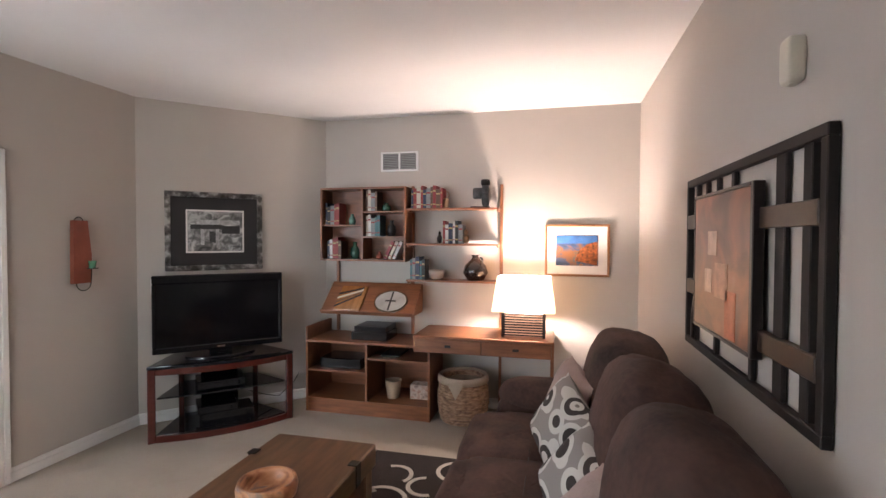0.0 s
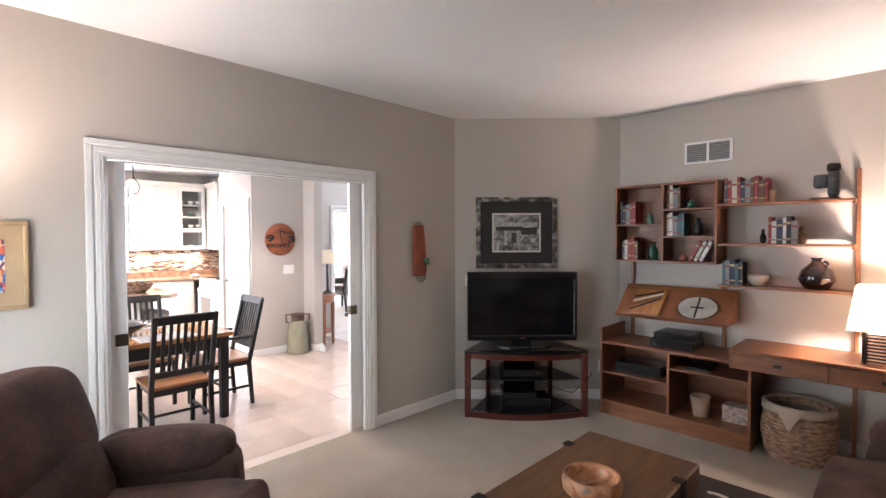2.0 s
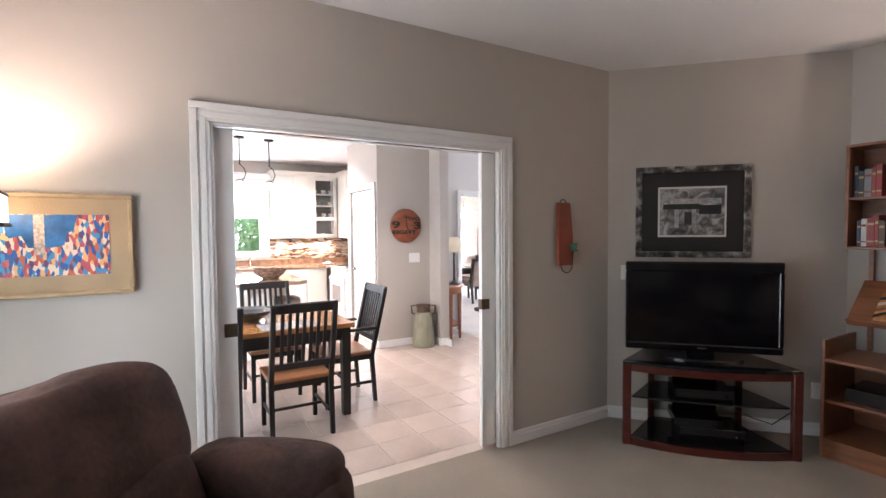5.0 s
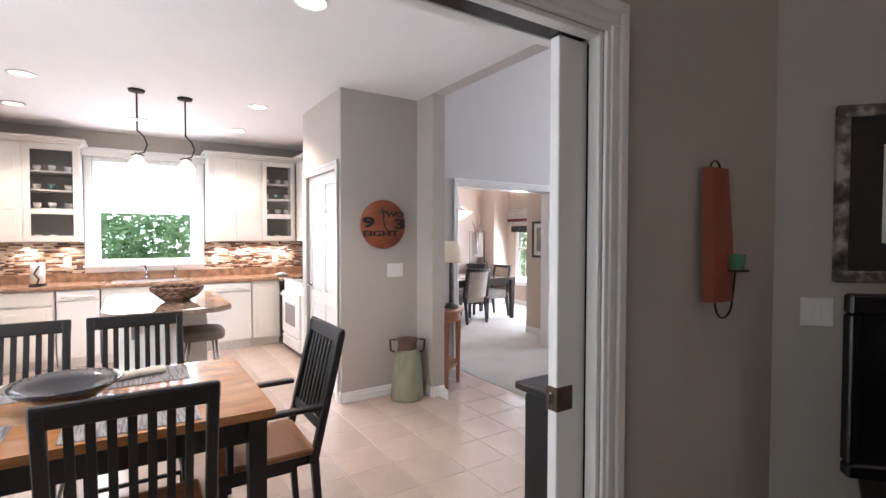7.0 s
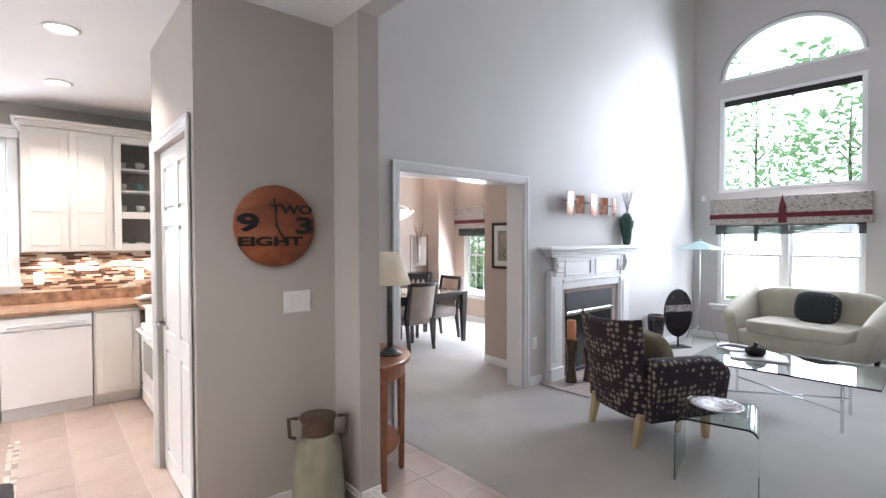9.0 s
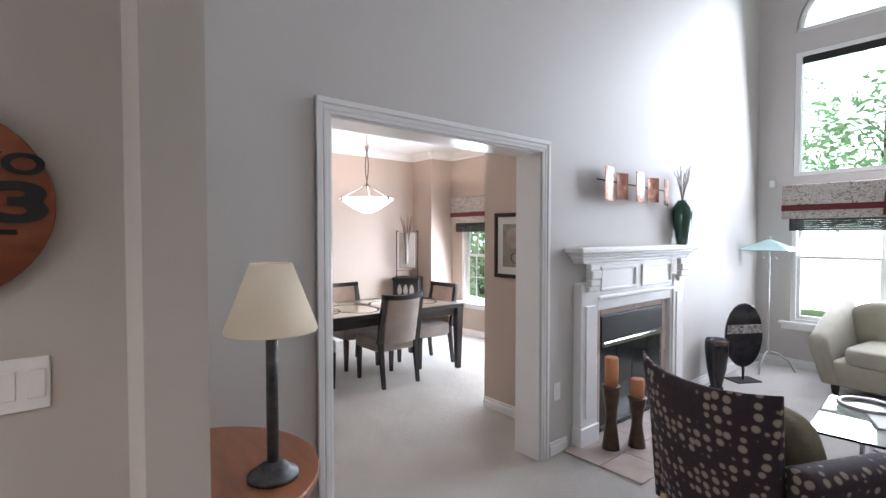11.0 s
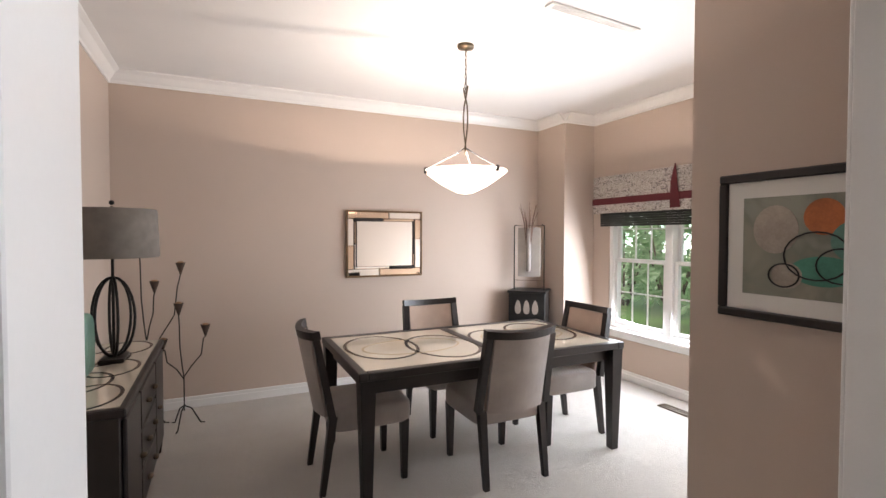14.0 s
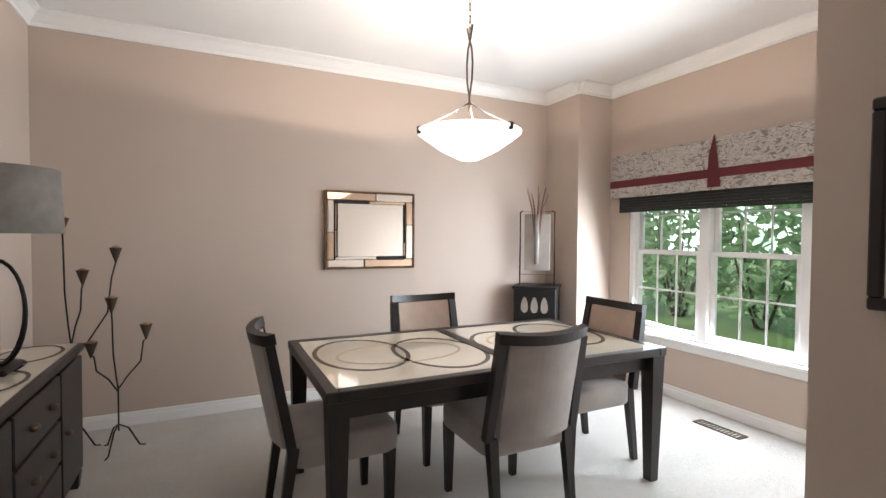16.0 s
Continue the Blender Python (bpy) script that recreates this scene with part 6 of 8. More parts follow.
upper_cabinet(face(-9.37, 2.598, 1.39, 90), 1.115, "white wall cabinet with solid doors and a glass door", [("solid", 0.33), ("solid", 0.33), ("glass", 0.455)])
upper_cabinet(face(-9.37, 0.185, 1.39, 90), 1.05, "white wall cabinet with a glass door of china by the window", [("solid", 0.545), ("glass", 0.505)])
upper_cabinet(face(-9.05, 3.172, 1.39, 0), 0.5, "white wall cabinet round the corner beside the stove", [("solid", 0.5)])
for y0, y1 in ((2.71, 3.145), (0.215, 0.70)):
    o = new("cabinet_lining", G().box(-9.385 + 0.0, y0, 1.42, -9.38, y1, 2.46).mesh("cabinet_lining", grey_inside))
    o.location.x = -0.29
    tagged(o, "grey back lining inside the glass cabinet", "lining", kind="structure")
cup_white = mat("white_china", (0.72, 0.70, 0.66), 0.2, vary=0.03)
cup_teal = mat("teal_china", (0.10, 0.22, 0.22), 0.25, vary=0.1)
cup = G().lathe([(0.0, 0), (0.022, 0), (0.036, 0.03), (0.038, 0.065), (0.034, 0.065), (0.03, 0.02), (0.0, 0.012)], 16, caps=False).tube([(0.036, 0, 0.055), (0.058, 0, 0.045), (0.05, 0, 0.022), (0.034, 0, 0.02)], 0.005, 6)
cm = {k: cup.mesh("cup", m) for k, m in (("w", cup_white), ("t", cup_teal))}
for y0 in (2.79, 0.31):
    for z in (1.409, 1.769, 1.979, 2.189):
        for j in range(3):
            o = new("cup", cm["t" if (j + int(z * 10)) % 4 == 0 else "w"])
            o.matrix_basis = pose(-9.5 + 0.05 * (j % 2), y0 + j * 0.14, z, 0, 0, 40 * j)
            tagged(o, "small china cup on the shelf of the glass cabinet", "cup", "cups in the glass cabinets")

# stove
st = thing("stove", face(-8.47, 2.87, 0, 0), "white electric range with an oven window", "stove")
part("body", G().box(-0.378, 0.0, 0.06, 0.378, 0.60, 0.895, 0.004), appliance_white, st)
od = part("oven_door", G().box(-0.365, -0.035, 0.23, 0.365, -0.001, 0.76, 0.008), appliance_white, st)
part("oven_window", G().box(-0.22, -0.038, 0.36, 0.22, -0.035, 0.62, 0.004), mat("grey_oven_glass", (0.22, 0.21, 0.2), 0.15, vary=0.1), od)
part("handle", G().tube([(-0.3, -0.036, 0.715), (-0.28, -0.075, 0.72), (0.28, -0.075, 0.72), (0.3, -0.036, 0.715)], 0.012, 8), appliance_white, od)
dr = part("drawer", G().box(-0.365, -0.03, 0.07, 0.365, -0.001, 0.215, 0.008), appliance_white, st)
part("handle", G().box(-0.3, -0.045, 0.185, 0.3, -0.03, 0.205, 0.005), appliance_white, dr)
part("cooktop", G().box(-0.38, -0.02, 0.895, 0.38, 0.6, 0.915, 0.006), appliance_white, st)
for x, y, r in ((-0.18, 0.15, 0.1), (0.18, 0.15, 0.08), (-0.18, 0.42, 0.08), (0.18, 0.42, 0.1)):
    k = G()
    for i in range(3):
        k.tube([(x + r * (1 - 0.3 * i) * math.cos(a * math.pi / 10), y + r * (1 - 0.3 * i) * math.sin(a * math.pi / 10), 0.922) for a in range(20)], 0.006, 6, None, True)
    part("burner", k, iron, st)
part("control_back", G().box(-0.38, 0.55, 0.915, 0.38, 0.60, 1.08, 0.008), appliance_white, st)
base_cabinet(face(-7.80, 2.87, 0, 0), 0.52, "white base cabinet between the stove and pantry", 1)

# fridge
fg = thing("fridge", face(-7.75, 0.08, 0, 180), "white side-by-side refrigerator with long handles", "refrigerator")
part("body", G().box(-0.45, 0.03, 0.02, 0.45, 0.70, 1.76, 0.006), appliance_white, fg)
for x0, x1, hx in ((-0.45, -0.065, -0.1), (-0.055, 0.45, -0.02)):
    d = part("door", G().box(x0, -0.03, 0.06, x1, 0.025, 1.755, 0.014), appliance_white, fg)
    part("handle", G().tube([(hx, -0.03, 0.5), (hx, -0.075, 0.55), (hx, -0.075, 1.5), (hx, -0.03, 1.55)], 0.013, 8), appliance_white, d)
part("feet_grille", G().box(-0.44, 0.01, 0.0, 0.44, 0.6, 0.055), grey_inside, fg)
fc = thing("wall_cabinet", face(-7.75, 0.0, 1.80, 180), "white cabinet over the refrigerator", "cabinet", "white wall cabinets")
part("body", G().box(-0.46, 0.0, 0, 0.46, 0.64, 0.70), cab_white, fc)
for a, b in ((-0.45, -0.005), (0.005, 0.45)):
    panel_door("door", fc, a, b, 0.01, 0.69, -0.001, cab_white)
part("crown", G().box(-0.5, -0.06, 0.70, 0.5, 0.64, 0.76, 0.015), cab_white, fc)

# paper towels, soap dish
pt = thing("paper_towel_holder", pose(-9.36, 0.32, 0.905), "white paper towel roll on a dark scroll holder", "towel holder")
part("roll", G().lathe([(0.02, 0.03), (0.065, 0.03), (0.065, 0.25), (0.02, 0.25)], 28), white_board, pt)
part("holder", G().cyl(0, 0, 0, 0.012, 0.08).cyl(0, 0, 0.01, 0.29, 0.008).tube([(0.09, 0.0, 0.01), (0.09, 0.02, 0.08), (0.09, -0.02, 0.14), (0.09, 0.01, 0.2), (0.09, 0.03, 0.23)], 0.009, 6), iron, pt)
solid("dish", G().lathe([(0.0, 0), (0.05, 0), (0.09, 0.02), (0.1, 0.03), (0.05, 0.02), (0.0, 0.02)], 20, caps=False).soft(0, 0, 0.035, 0.07, 0.05, 0.02, 0.8, 14), cup_white, pose(-9.3, 2.95, 0.905), "small pale dish on the counter", "dish")

# island with bowl and stool
isl = thing("kitchen_island", Matrix(), "white kitchen island with an overhanging speckled granite top", "kitchen island")
granite = mat("speckled_granite", (0.42, 0.30, 0.22), 0.10, vary=0.35, scale=22, bump_scale=150, coat=0.4)
poly = [(-7.72, 1.02), (-6.62, 1.02), (-6.45, 1.10), (-6.42, 1.35), (-6.45, 1.76), (-6.58, 1.87), (-7.55, 1.87), (-7.72, 1.72)]
part("top", G().prism(poly, 0.885, 0.925, c=0.006), granite, isl)
part("base", G().box(-7.62, 1.12, 0.0, -6.72, 1.50, 0.885, 0.004), cab_white, isl)
part("end_panel", G().box(-7.62, 1.501, 0.0, -7.32, 1.78, 0.885, 0.004), cab_white, isl)
for x0, x1 in ((-7.58, -7.19), (-7.15, -6.76)):
    part("side_panel", G().box(x0, 1.50, 0.1, x1, 1.512, 0.8, 0.006), cab_white, isl) if x0 > -7.3 else None
part("end_raised_panel", G().box(-6.72, 1.17, 0.12, -6.708, 1.45, 0.8, 0.006), cab_white, isl)
for y in (1.2, 1.42):
    part("bracket", G().prism([(0, 0), (0.2, 0), (0, -0.2)], 0, 0.03, pose(-6.706, y, 0.884, 90, 0, 0)), cab_white, isl)
basket_mat = blotch("dark_woven_basket", [(0.35, (0.035, 0.018, 0.012)), (0.5, (0.14, 0.075, 0.045)), (0.62, (0.30, 0.20, 0.13))], 26, 0.7, stretch=(1, 1, 2.5))
wbw = thing("woven_bowl", pose(-7.0, 1.52, 0.925), "dark brown woven basket bowl on the island", "bowl")
for i in range(9):
    r = 0.1 + 0.09 * math.sin(i / 8 * 1.5)
    part("coil", G().tube([((r + 0.004 * (-1) ** (a + i)) * math.cos(a * math.pi / 18), (r + 0.004 * (-1) ** (a + i)) * math.sin(a * math.pi / 18), 0.012 + 0.013 * i) for a in range(36)], 0.008, 6, None, True), basket_mat, wbw)
part("bottom", G().lathe([(0.0, 0.004), (0.1, 0.004), (0.1, 0.012), (0.0, 0.012)], 24), basket_mat, wbw)
bs = thing("bar_stool", pose(-7.04, 1.70, 0), "brown padded bar stool tucked under the island", "stool")
part("seat", G().soft(0, 0, 0.63, 0.18, 0.18, 0.055, 0.5, 24), mat("taupe_stool_leather", (0.20, 0.16, 0.13), 0.5, vary=0.12), bs)
for sx in (-1, 1):
    for sy in (-1, 1):
        part("leg", G().tube([(sx * 0.17, sy * 0.15, 0.0), (sx * 0.12, sy * 0.1, 0.59)], 0.011, 8), chrome, bs)
part("foot_ring", G().tube([(0.155, 0.135, 0.2), (-0.155, 0.135, 0.2), (-0.155, -0.135, 0.2), (0.155, -0.135, 0.2)], 0.008, 6, None, True), chrome, bs)

# pendants and recessed lights
pend_glass = mat("glowing_pendant_glass", (0.9, 0.88, 0.84), 0.4, vary=0.02, emit=(1.0, 0.85, 0.66), power=1.6)
for x, y in ((-7.48, 1.26), (-7.55, 1.64)):
    p = thing("pendant_lamp", pose(x, y, 0, 0, 0, 90), "dark iron scroll pendant with a small glass shade over the island", "pendant lamp", "pendants over the island")
    part("canopy", G().lathe([(0.01, H - 0.028), (0.06, H - 0.02), (0.066, H), (0.0, H)], 24), iron, p)
    part("rod", G().cyl(0, 0, H - 0.36, H - 0.02, 0.007), iron, p)
    part("scroll", G().tube([(0, 0, H - 0.35), (0.05, 0, H - 0.40), (0.075, 0, H - 0.47), (0.05, 0, H - 0.54), (0.0, 0, H - 0.56), (-0.02, 0, H - 0.55)], 0.006, 8).tube([(-0.05, 0, H - 0.565), (0.05, 0, H - 0.565)], 0.005, 6), iron, p)
    part("shade", G().lathe([(0.018, H - 0.57), (0.03, H - 0.585), (0.085, H - 0.66), (0.082, H - 0.66), (0.026, H - 0.592)], 24, caps=False), pend_glass, p, "glowing glass shade")
    part("socket", G().cyl(0, 0, H - 0.6, H - 0.56, 0.016), iron, p)
for i, (cx, cy) in enumerate(((-5.09, 2.06), (-7.46, 2.27), (-8.71, 2.29), (-8.73, 1.27), (-8.64, 0.26), (-7.46, 0.5), (-5.09, 0.4))):
    c = thing("recessed_light", pose(cx, cy, H), "round recessed ceiling light with a white trim", "recessed light", "recessed kitchen lights")
    part("trim", G().lathe([(0.075, -0.001), (0.095, -0.001), (0.094, -0.008), (0.076, -0.012)], 32, caps=False), trim_paint, c)
    part("lens", G().lathe([(0.0, -0.003), (0.0755, -0.003)], 32, caps=False), can_lens, c, "glowing lens")

# clock
clock_wood = blotch("rust_orange_clock_wood", [(0.3, (0.17, 0.045, 0.018)), (0.5, (0.27, 0.075, 0.03)), (0.7, (0.33, 0.105, 0.045))], 4, 0.4, stretch=(1, 1, 3), warp=0.5)
ck = thing("wall_clock", face(-6.438, 3.127, 1.57, 90), "round rust orange clock with black numerals and words", "clock")
part("face", G().lathe([(0.0, 0.0), (0.218, 0.0), (0.221, 0.004), (0.221, 0.02), (0.217, 0.024), (0.0, 0.024)], 56, pose(0, -0.001, 0, 90, 0, 0)), clock_wood, ck)


def words(text, size, x, z, y, m, parent, sx=1.0, depth=0.002, name="lettering"):
    cu = bpy.data.curves.new(name, "FONT")
    cu.offset = size * 0.035
    cu.body, cu.size, cu.extrude, cu.align_x, cu.align_y = text, size, depth, "CENTER", "CENTER"
    tmp = bpy.data.objects.new(name, cu)
    scene.collection.objects.link(tmp)
    me = bpy.data.meshes.new_from_object(tmp.evaluated_get(bpy.context.evaluated_depsgraph_get()))
    bpy.data.objects.remove(tmp)
    me.materials.clear()
    me.materials.append(m)
    o = new(name, me)
    o.parent, o.matrix_basis = parent, pose(x, y, z, 90, 0, 0) @ Matrix.Diagonal((sx, 1, 1, 1))
    return o


letter_black = mat("black_lettering", (0.015, 0.012, 0.012), 0.5, vary=0.1)
for tx, s, x, z, sx in (("TWO", 0.066, 0.085, 0.09, 1.45), ("9", 0.125, -0.15, 0.012, 1.85), ("3", 0.125, 0.158, 0.0, 1.85), ("EIGHT", 0.066, -0.03, -0.085, 1.9)):
    o = words(tx, s, x, z, -0.027, letter_black, ck, sx)
part("hand", G().box(-0.005, -0.035, -0.01, 0.005, -0.032, 0.15, 0.001, Matrix.Rotation(radians(-6), 4, "Y")), letter_black, ck)
part("hand", G().box(-0.006, -0.031, -0.01, 0.006, -0.029, 0.11, 0.001, Matrix.Rotation(radians(150), 4, "Y")), letter_black, ck)

# milk can
can_green = blotch("worn_sage_milk_can_paint", [(0.3, (0.09, 0.07, 0.05)), (0.42, (0.20, 0.19, 0.13)), (0.6, (0.27, 0.26, 0.18)), (0.8, (0.34, 0.32, 0.23))], 7, 0.6, stretch=(1, 1, 0.4))
mk = thing("milk_can", pose(-6.27, 3.29, 0), "worn sage green metal milk can with brown handles", "milk can")
part("body", G().lathe([(0.0, 0), (0.145, 0), (0.15, 0.01), (0.146, 0.03), (0.135, 0.25), (0.118, 0.40), (0.09, 0.435), (0.085, 0.45), (0.0, 0.45)], 36), can_green, mk)
part("neck", G().lathe([(0.085, 0.44), (0.088, 0.46), (0.085, 0.5), (0.10, 0.535), (0.095, 0.54), (0.0, 0.535)], 32), cup_m := mat("rusty_brown_collar", (0.11, 0.065, 0.04), 0.6, vary=0.25, scale=12), mk, "rusty brown collar")
for s in (-1, 1):
    part("handle", G().tube([(s * 0.05, s * 0.09, 0.53), (s * 0.075, s * 0.135, 0.53), (s * 0.072, s * 0.13, 0.43), (s * 0.055, s * 0.1, 0.42)], 0.011, 8), cup_m, mk)

# dining set in the kitchen
kt = thing("kitchen_table", pose(-4.98, 0.965, 0), "honey wood plank table with a black apron and legs", "table")
for i in range(6):
    a = -0.49 + i * 0.98 / 6
    part("plank", G().box(a + 0.0002, -0.745, 0.725, a + 0.98 / 6 - 0.0002, 0.745, 0.76, 0.0008), honey, kt)
part("apron", G().box(-0.44, -0.69, 0.62, 0.44, -0.67, 0.725).box(-0.44, 0.67, 0.62, 0.44, 0.69, 0.725).box(-0.44, -0.67, 0.62, -0.42, 0.67, 0.725).box(0.42, -0.67, 0.62, 0.44, 0.67, 0.725), black_wood, kt)
for sx in (-1, 1):
    for sy in (-1, 1):
        part("leg", taper_leg(G(), sx * 0.43, sy * 0.68, 0, 0.724, 0.03, 0.036), black_wood, kt)


def slat_chair(arms):
    """A mission chair with a slatted raked back, facing -y."""
    c = thing("slat_chair", Matrix(), "black slat-back chair with a brown wooden seat" + (" and arms" if arms else ""), "chair", "chairs round the kitchen table")
    part("seat", G().box(-0.225, -0.235, 0.425, 0.225, 0.2, 0.455, 0.008), seat_wood, c, "brown wooden seat")
    part("seat_rail", G().box(-0.2, -0.2, 0.375, 0.2, -0.18, 0.425).box(-0.2, 0.16, 0.375, 0.2, 0.18, 0.425).box(-0.2, -0.18, 0.375, -0.18, 0.16, 0.425).box(0.18, -0.18, 0.375, 0.2, 0.16, 0.425), black_wood, c)
    rake = Matrix.Translation((0, 0.19, 0.40)) @ Matrix.Rotation(radians(-13), 4, "X")
    part("top_rail", G().box(-0.235, -0.012, 0.555, 0.235, 0.014, 0.625, 0.006, rake), black_wood, c)
    part("lower_rail", G().box(-0.2, -0.01, 0.13, 0.2, 0.012, 0.18, 0.004, rake), black_wood, c)
    for i in range(7):
        x = -0.15 + i * 0.05
        part("slat", G().box(x - 0.0125, -0.006, 0.18, x + 0.0125, 0.006, 0.556, 0.002, rake), black_wood, c)
    for s in (-1, 1):
        part("back_post", G().box(s * 0.215 - 0.018, -0.018, -0.02, s * 0.215 + 0.018, 0.018, 0.61, 0.004, rake), black_wood, c)
        part("leg", taper_leg(G(), s * 0.215, 0.19, 0, 0.40, 0.015, 0.018, 0, 0.03), black_wood, c)
        part("leg", taper_leg(G(), s * 0.2, -0.21, 0, 0.425, 0.015, 0.018), black_wood, c)
        part("stretcher", G().box(s * 0.2 - 0.008, -0.2, 0.16, s * 0.2 + 0.008, 0.19, 0.185, 0.002), black_wood, c)
        if arms:
            part("armrest", G().box(s * 0.245 - 0.022, -0.22, 0.645, s * 0.245 + 0.022, 0.22, 0.668, 0.005), black_wood, c)
            part("arm_post", G().box(s * 0.23 - 0.015, -0.2, 0.43, s * 0.23 + 0.015, -0.17, 0.645, 0.003), black_wood, c)
    part("stretcher", G().box(-0.2, -0.008, 0.162, 0.2, 0.008, 0.183, 0.002), black_wood, c)
    return c


k1 = slat_chair(False)
k1.matrix_basis = face(-4.46, 1.22, 0, -90)
copy_thing(k1, face(-4.44, 0.58, 0, -90))
copy_thing(k1, face(-5.43, 1.235, 0, 90))
copy_thing(k1, face(-5.43, 0.70, 0, 90))
k2 = slat_chair(True)
k2.matrix_basis = face(-4.93, 1.75, 0, 0)
wood_bowl = mat("black_glazed_bowl", (0.02, 0.025, 0.03), 0.15, vary=0.2, coat=0.5)
solid("bowl", G().lathe([(0.0, 0.0), (0.07, 0.0), (0.08, 0.012), (0.16, 0.06), (0.205, 0.095), (0.2, 0.098), (0.15, 0.068), (0.07, 0.025), (0.0, 0.02)], 40, caps=False), wood_bowl, pose(-5.0, 0.98, 0.763), "wide black glazed bowl in the middle of the table", "bowl")
mat_cloth = blotch("striped_grey_placemat", [(0.3, (0.05, 0.05, 0.055)), (0.45, (0.16, 0.16, 0.17)), (0.55, (0.30, 0.29, 0.29)), (0.7, (0.10, 0.10, 0.11))], 6, 0.8, stretch=(1, 14, 1))
napkin = mat("cream_napkin", (0.55, 0.50, 0.43), 0.9, vary=0.1, bump=0.3)
pm = G().box(-0.15, -0.22, 0, 0.15, 0.22, 0.003).mesh("placemat", mat_cloth)
for x, y in ((-4.67, 1.22), (-4.67, 0.62), (-5.29, 1.235), (-5.29, 0.70)):
    o = new("placemat", pm)
    o.location = (x, y, 0.7602)
    tagged(o, "grey striped cloth placemat on the kitchen table", "placemat", "placemats on the table")
    if x < -5:
        solid("napkin", G().soft(0, -0.06, 0.018, 0.035, 0.07, 0.017, 0.7, 14).soft(0, 0.06, 0.018, 0.04, 0.07, 0.018, 0.7, 14).soft(0, 0, 0.018, 0.018, 0.02, 0.018, 0.8, 10), napkin, pose(x, y, 0.7635, 0, 0, 15), "gathered cream napkin in a ring on a placemat", "napkin", "napkins on the table")

# black console behind the doorway
bc = thing("console_cabinet", face(-3.705, 2.98, 0, -90), "black painted console cabinet against the wall", "cabinet")
part("body", G().box(-0.48, -0.15, 0.0, 0.48, 0.17, 0.87, 0.004), black_wood, bc)
part("top", G().box(-0.505, -0.19, 0.87, 0.505, 0.172, 0.90, 0.006), black_wood, bc)
for a, b in ((-0.47, -0.005), (0.005, 0.47)):
    d = part("door", G().box(a, -0.168, 0.05, b, -0.151, 0.85, 0.004), black_wood, bc)
    part("knob", G().soft((b if a < -0.1 else a) + (-0.04 if a < -0.1 else 0.04), -0.178, 0.5, 0.012, 0.012, 0.012, 0.9, 10), nickel, d)
solid("sculpture", G().soft(0, 0, 0.07, 0.06, 0.05, 0.07, 0.8, 16).soft(0.01, 0.0, 0.17, 0.045, 0.05, 0.05, 0.9, 14).soft(-0.02, 0.01, 0.24, 0.03, 0.03, 0.035, 1, 12), iron, pose(-3.68, 3.36, 0.90), "small dark knobbly sculpture on the console", "sculpture")


# ---- family room ----
circles = blotch("grey_circle_cushion_print", [(0.0, (0.20, 0.17, 0.155)), (0.12, (0.56, 0.53, 0.49)), (0.25, (0.045, 0.034, 0.03)), (0.42, (0.56, 0.53, 0.49)), (0.56, (0.27, 0.24, 0.22))], 7.0, 0.85, "dots", hard=True, warp=1.0)
rose_cloth = mat("dusty_rose_cushion", (0.42, 0.31, 0.28), 0.9, vary=0.1, bump=0.3)
dark_seam = mat("dark_brown_piping", (0.05, 0.035, 0.03), 0.9, vary=0.1)

def puffs(g, cx, cy, cz, sx, sy, sz, m=None, pull=0.012):
    """A stuffed cushion with a stitched groove running across its middle."""
    k = len(g.v)
    g.soft(cx, cy, cz, sx, sy, sz, 0.3, 44, None, e2=0.5)
    new_v = []
    for x, y, z in g.v[k:]:
        d = (y - cy) / (sy * 0.16)
        new_v.append((x, y, z - (pull if z > cz else 0) * math.exp(-d * d)))
    g.v[k:] = [tuple(m @ Vector(p)) for p in new_v] if m is not None else new_v
    return g


sf = thing("sofa", face(0.05, 2.27, 0, -90), "brown microfibre reclining sofa with three plump back cushions", "sofa")
part("base", G().box(-1.22, -0.36, 0.04, 1.22, 0.40, 0.30, 0.02), brown_micro, sf)
for i in range(3):
    x = -0.66 + i * 0.66
    s = part("seat", rumple(puffs(G(), x, -0.16, 0.375, 0.332, 0.36, 0.115), 0.010, 6, i), brown_micro, sf)
    part("seam", G().tube([(x - 0.31, -0.16, 0.474), (x, -0.16, 0.48), (x + 0.31, -0.16, 0.474)], 0.003, 5), dark_seam, s)
    part("footrest", rumple(G().soft(x, -0.46, 0.29, 0.33, 0.10, 0.185, 0.35, 32, e2=0.55), 0.010, 6, i + 9), brown_micro, sf)
    lean = Matrix.Translation((x, 0.20, 0.42)) @ Matrix.Rotation(radians(-14), 4, "X")
    part("lumbar_cushion", rumple(G().soft(0, 0.0, 0.14, 0.33, 0.13, 0.19, 0.4, 36, lean, e2=0.6), 0.009, 6, i + 3), brown_micro, sf)
    bk = part("back_cushion", rumple(G().soft(0, 0.03, 0.40, 0.355, 0.20, 0.275, 0.62, 48, lean, e2=0.7), 0.014, 5, i + 5), brown_micro, sf)
    part("seam", G().tube([(-0.27, -0.12, 0.27), (-0.12, -0.135, 0.25), (0.12, -0.135, 0.25), (0.27, -0.12, 0.27)], 0.004, 5, lean), dark_seam, bk)
for s in (-1, 1):
    part("arm", rumple(G().soft(s * 1.10, -0.04, 0.32, 0.125, 0.37, 0.25, 0.3, 32, e2=0.4).soft(s * 1.10, -0.06, 0.555, 0.145, 0.34, 0.095, 0.6, 32, e2=0.7), 0.008, 6, s), brown_micro, sf)
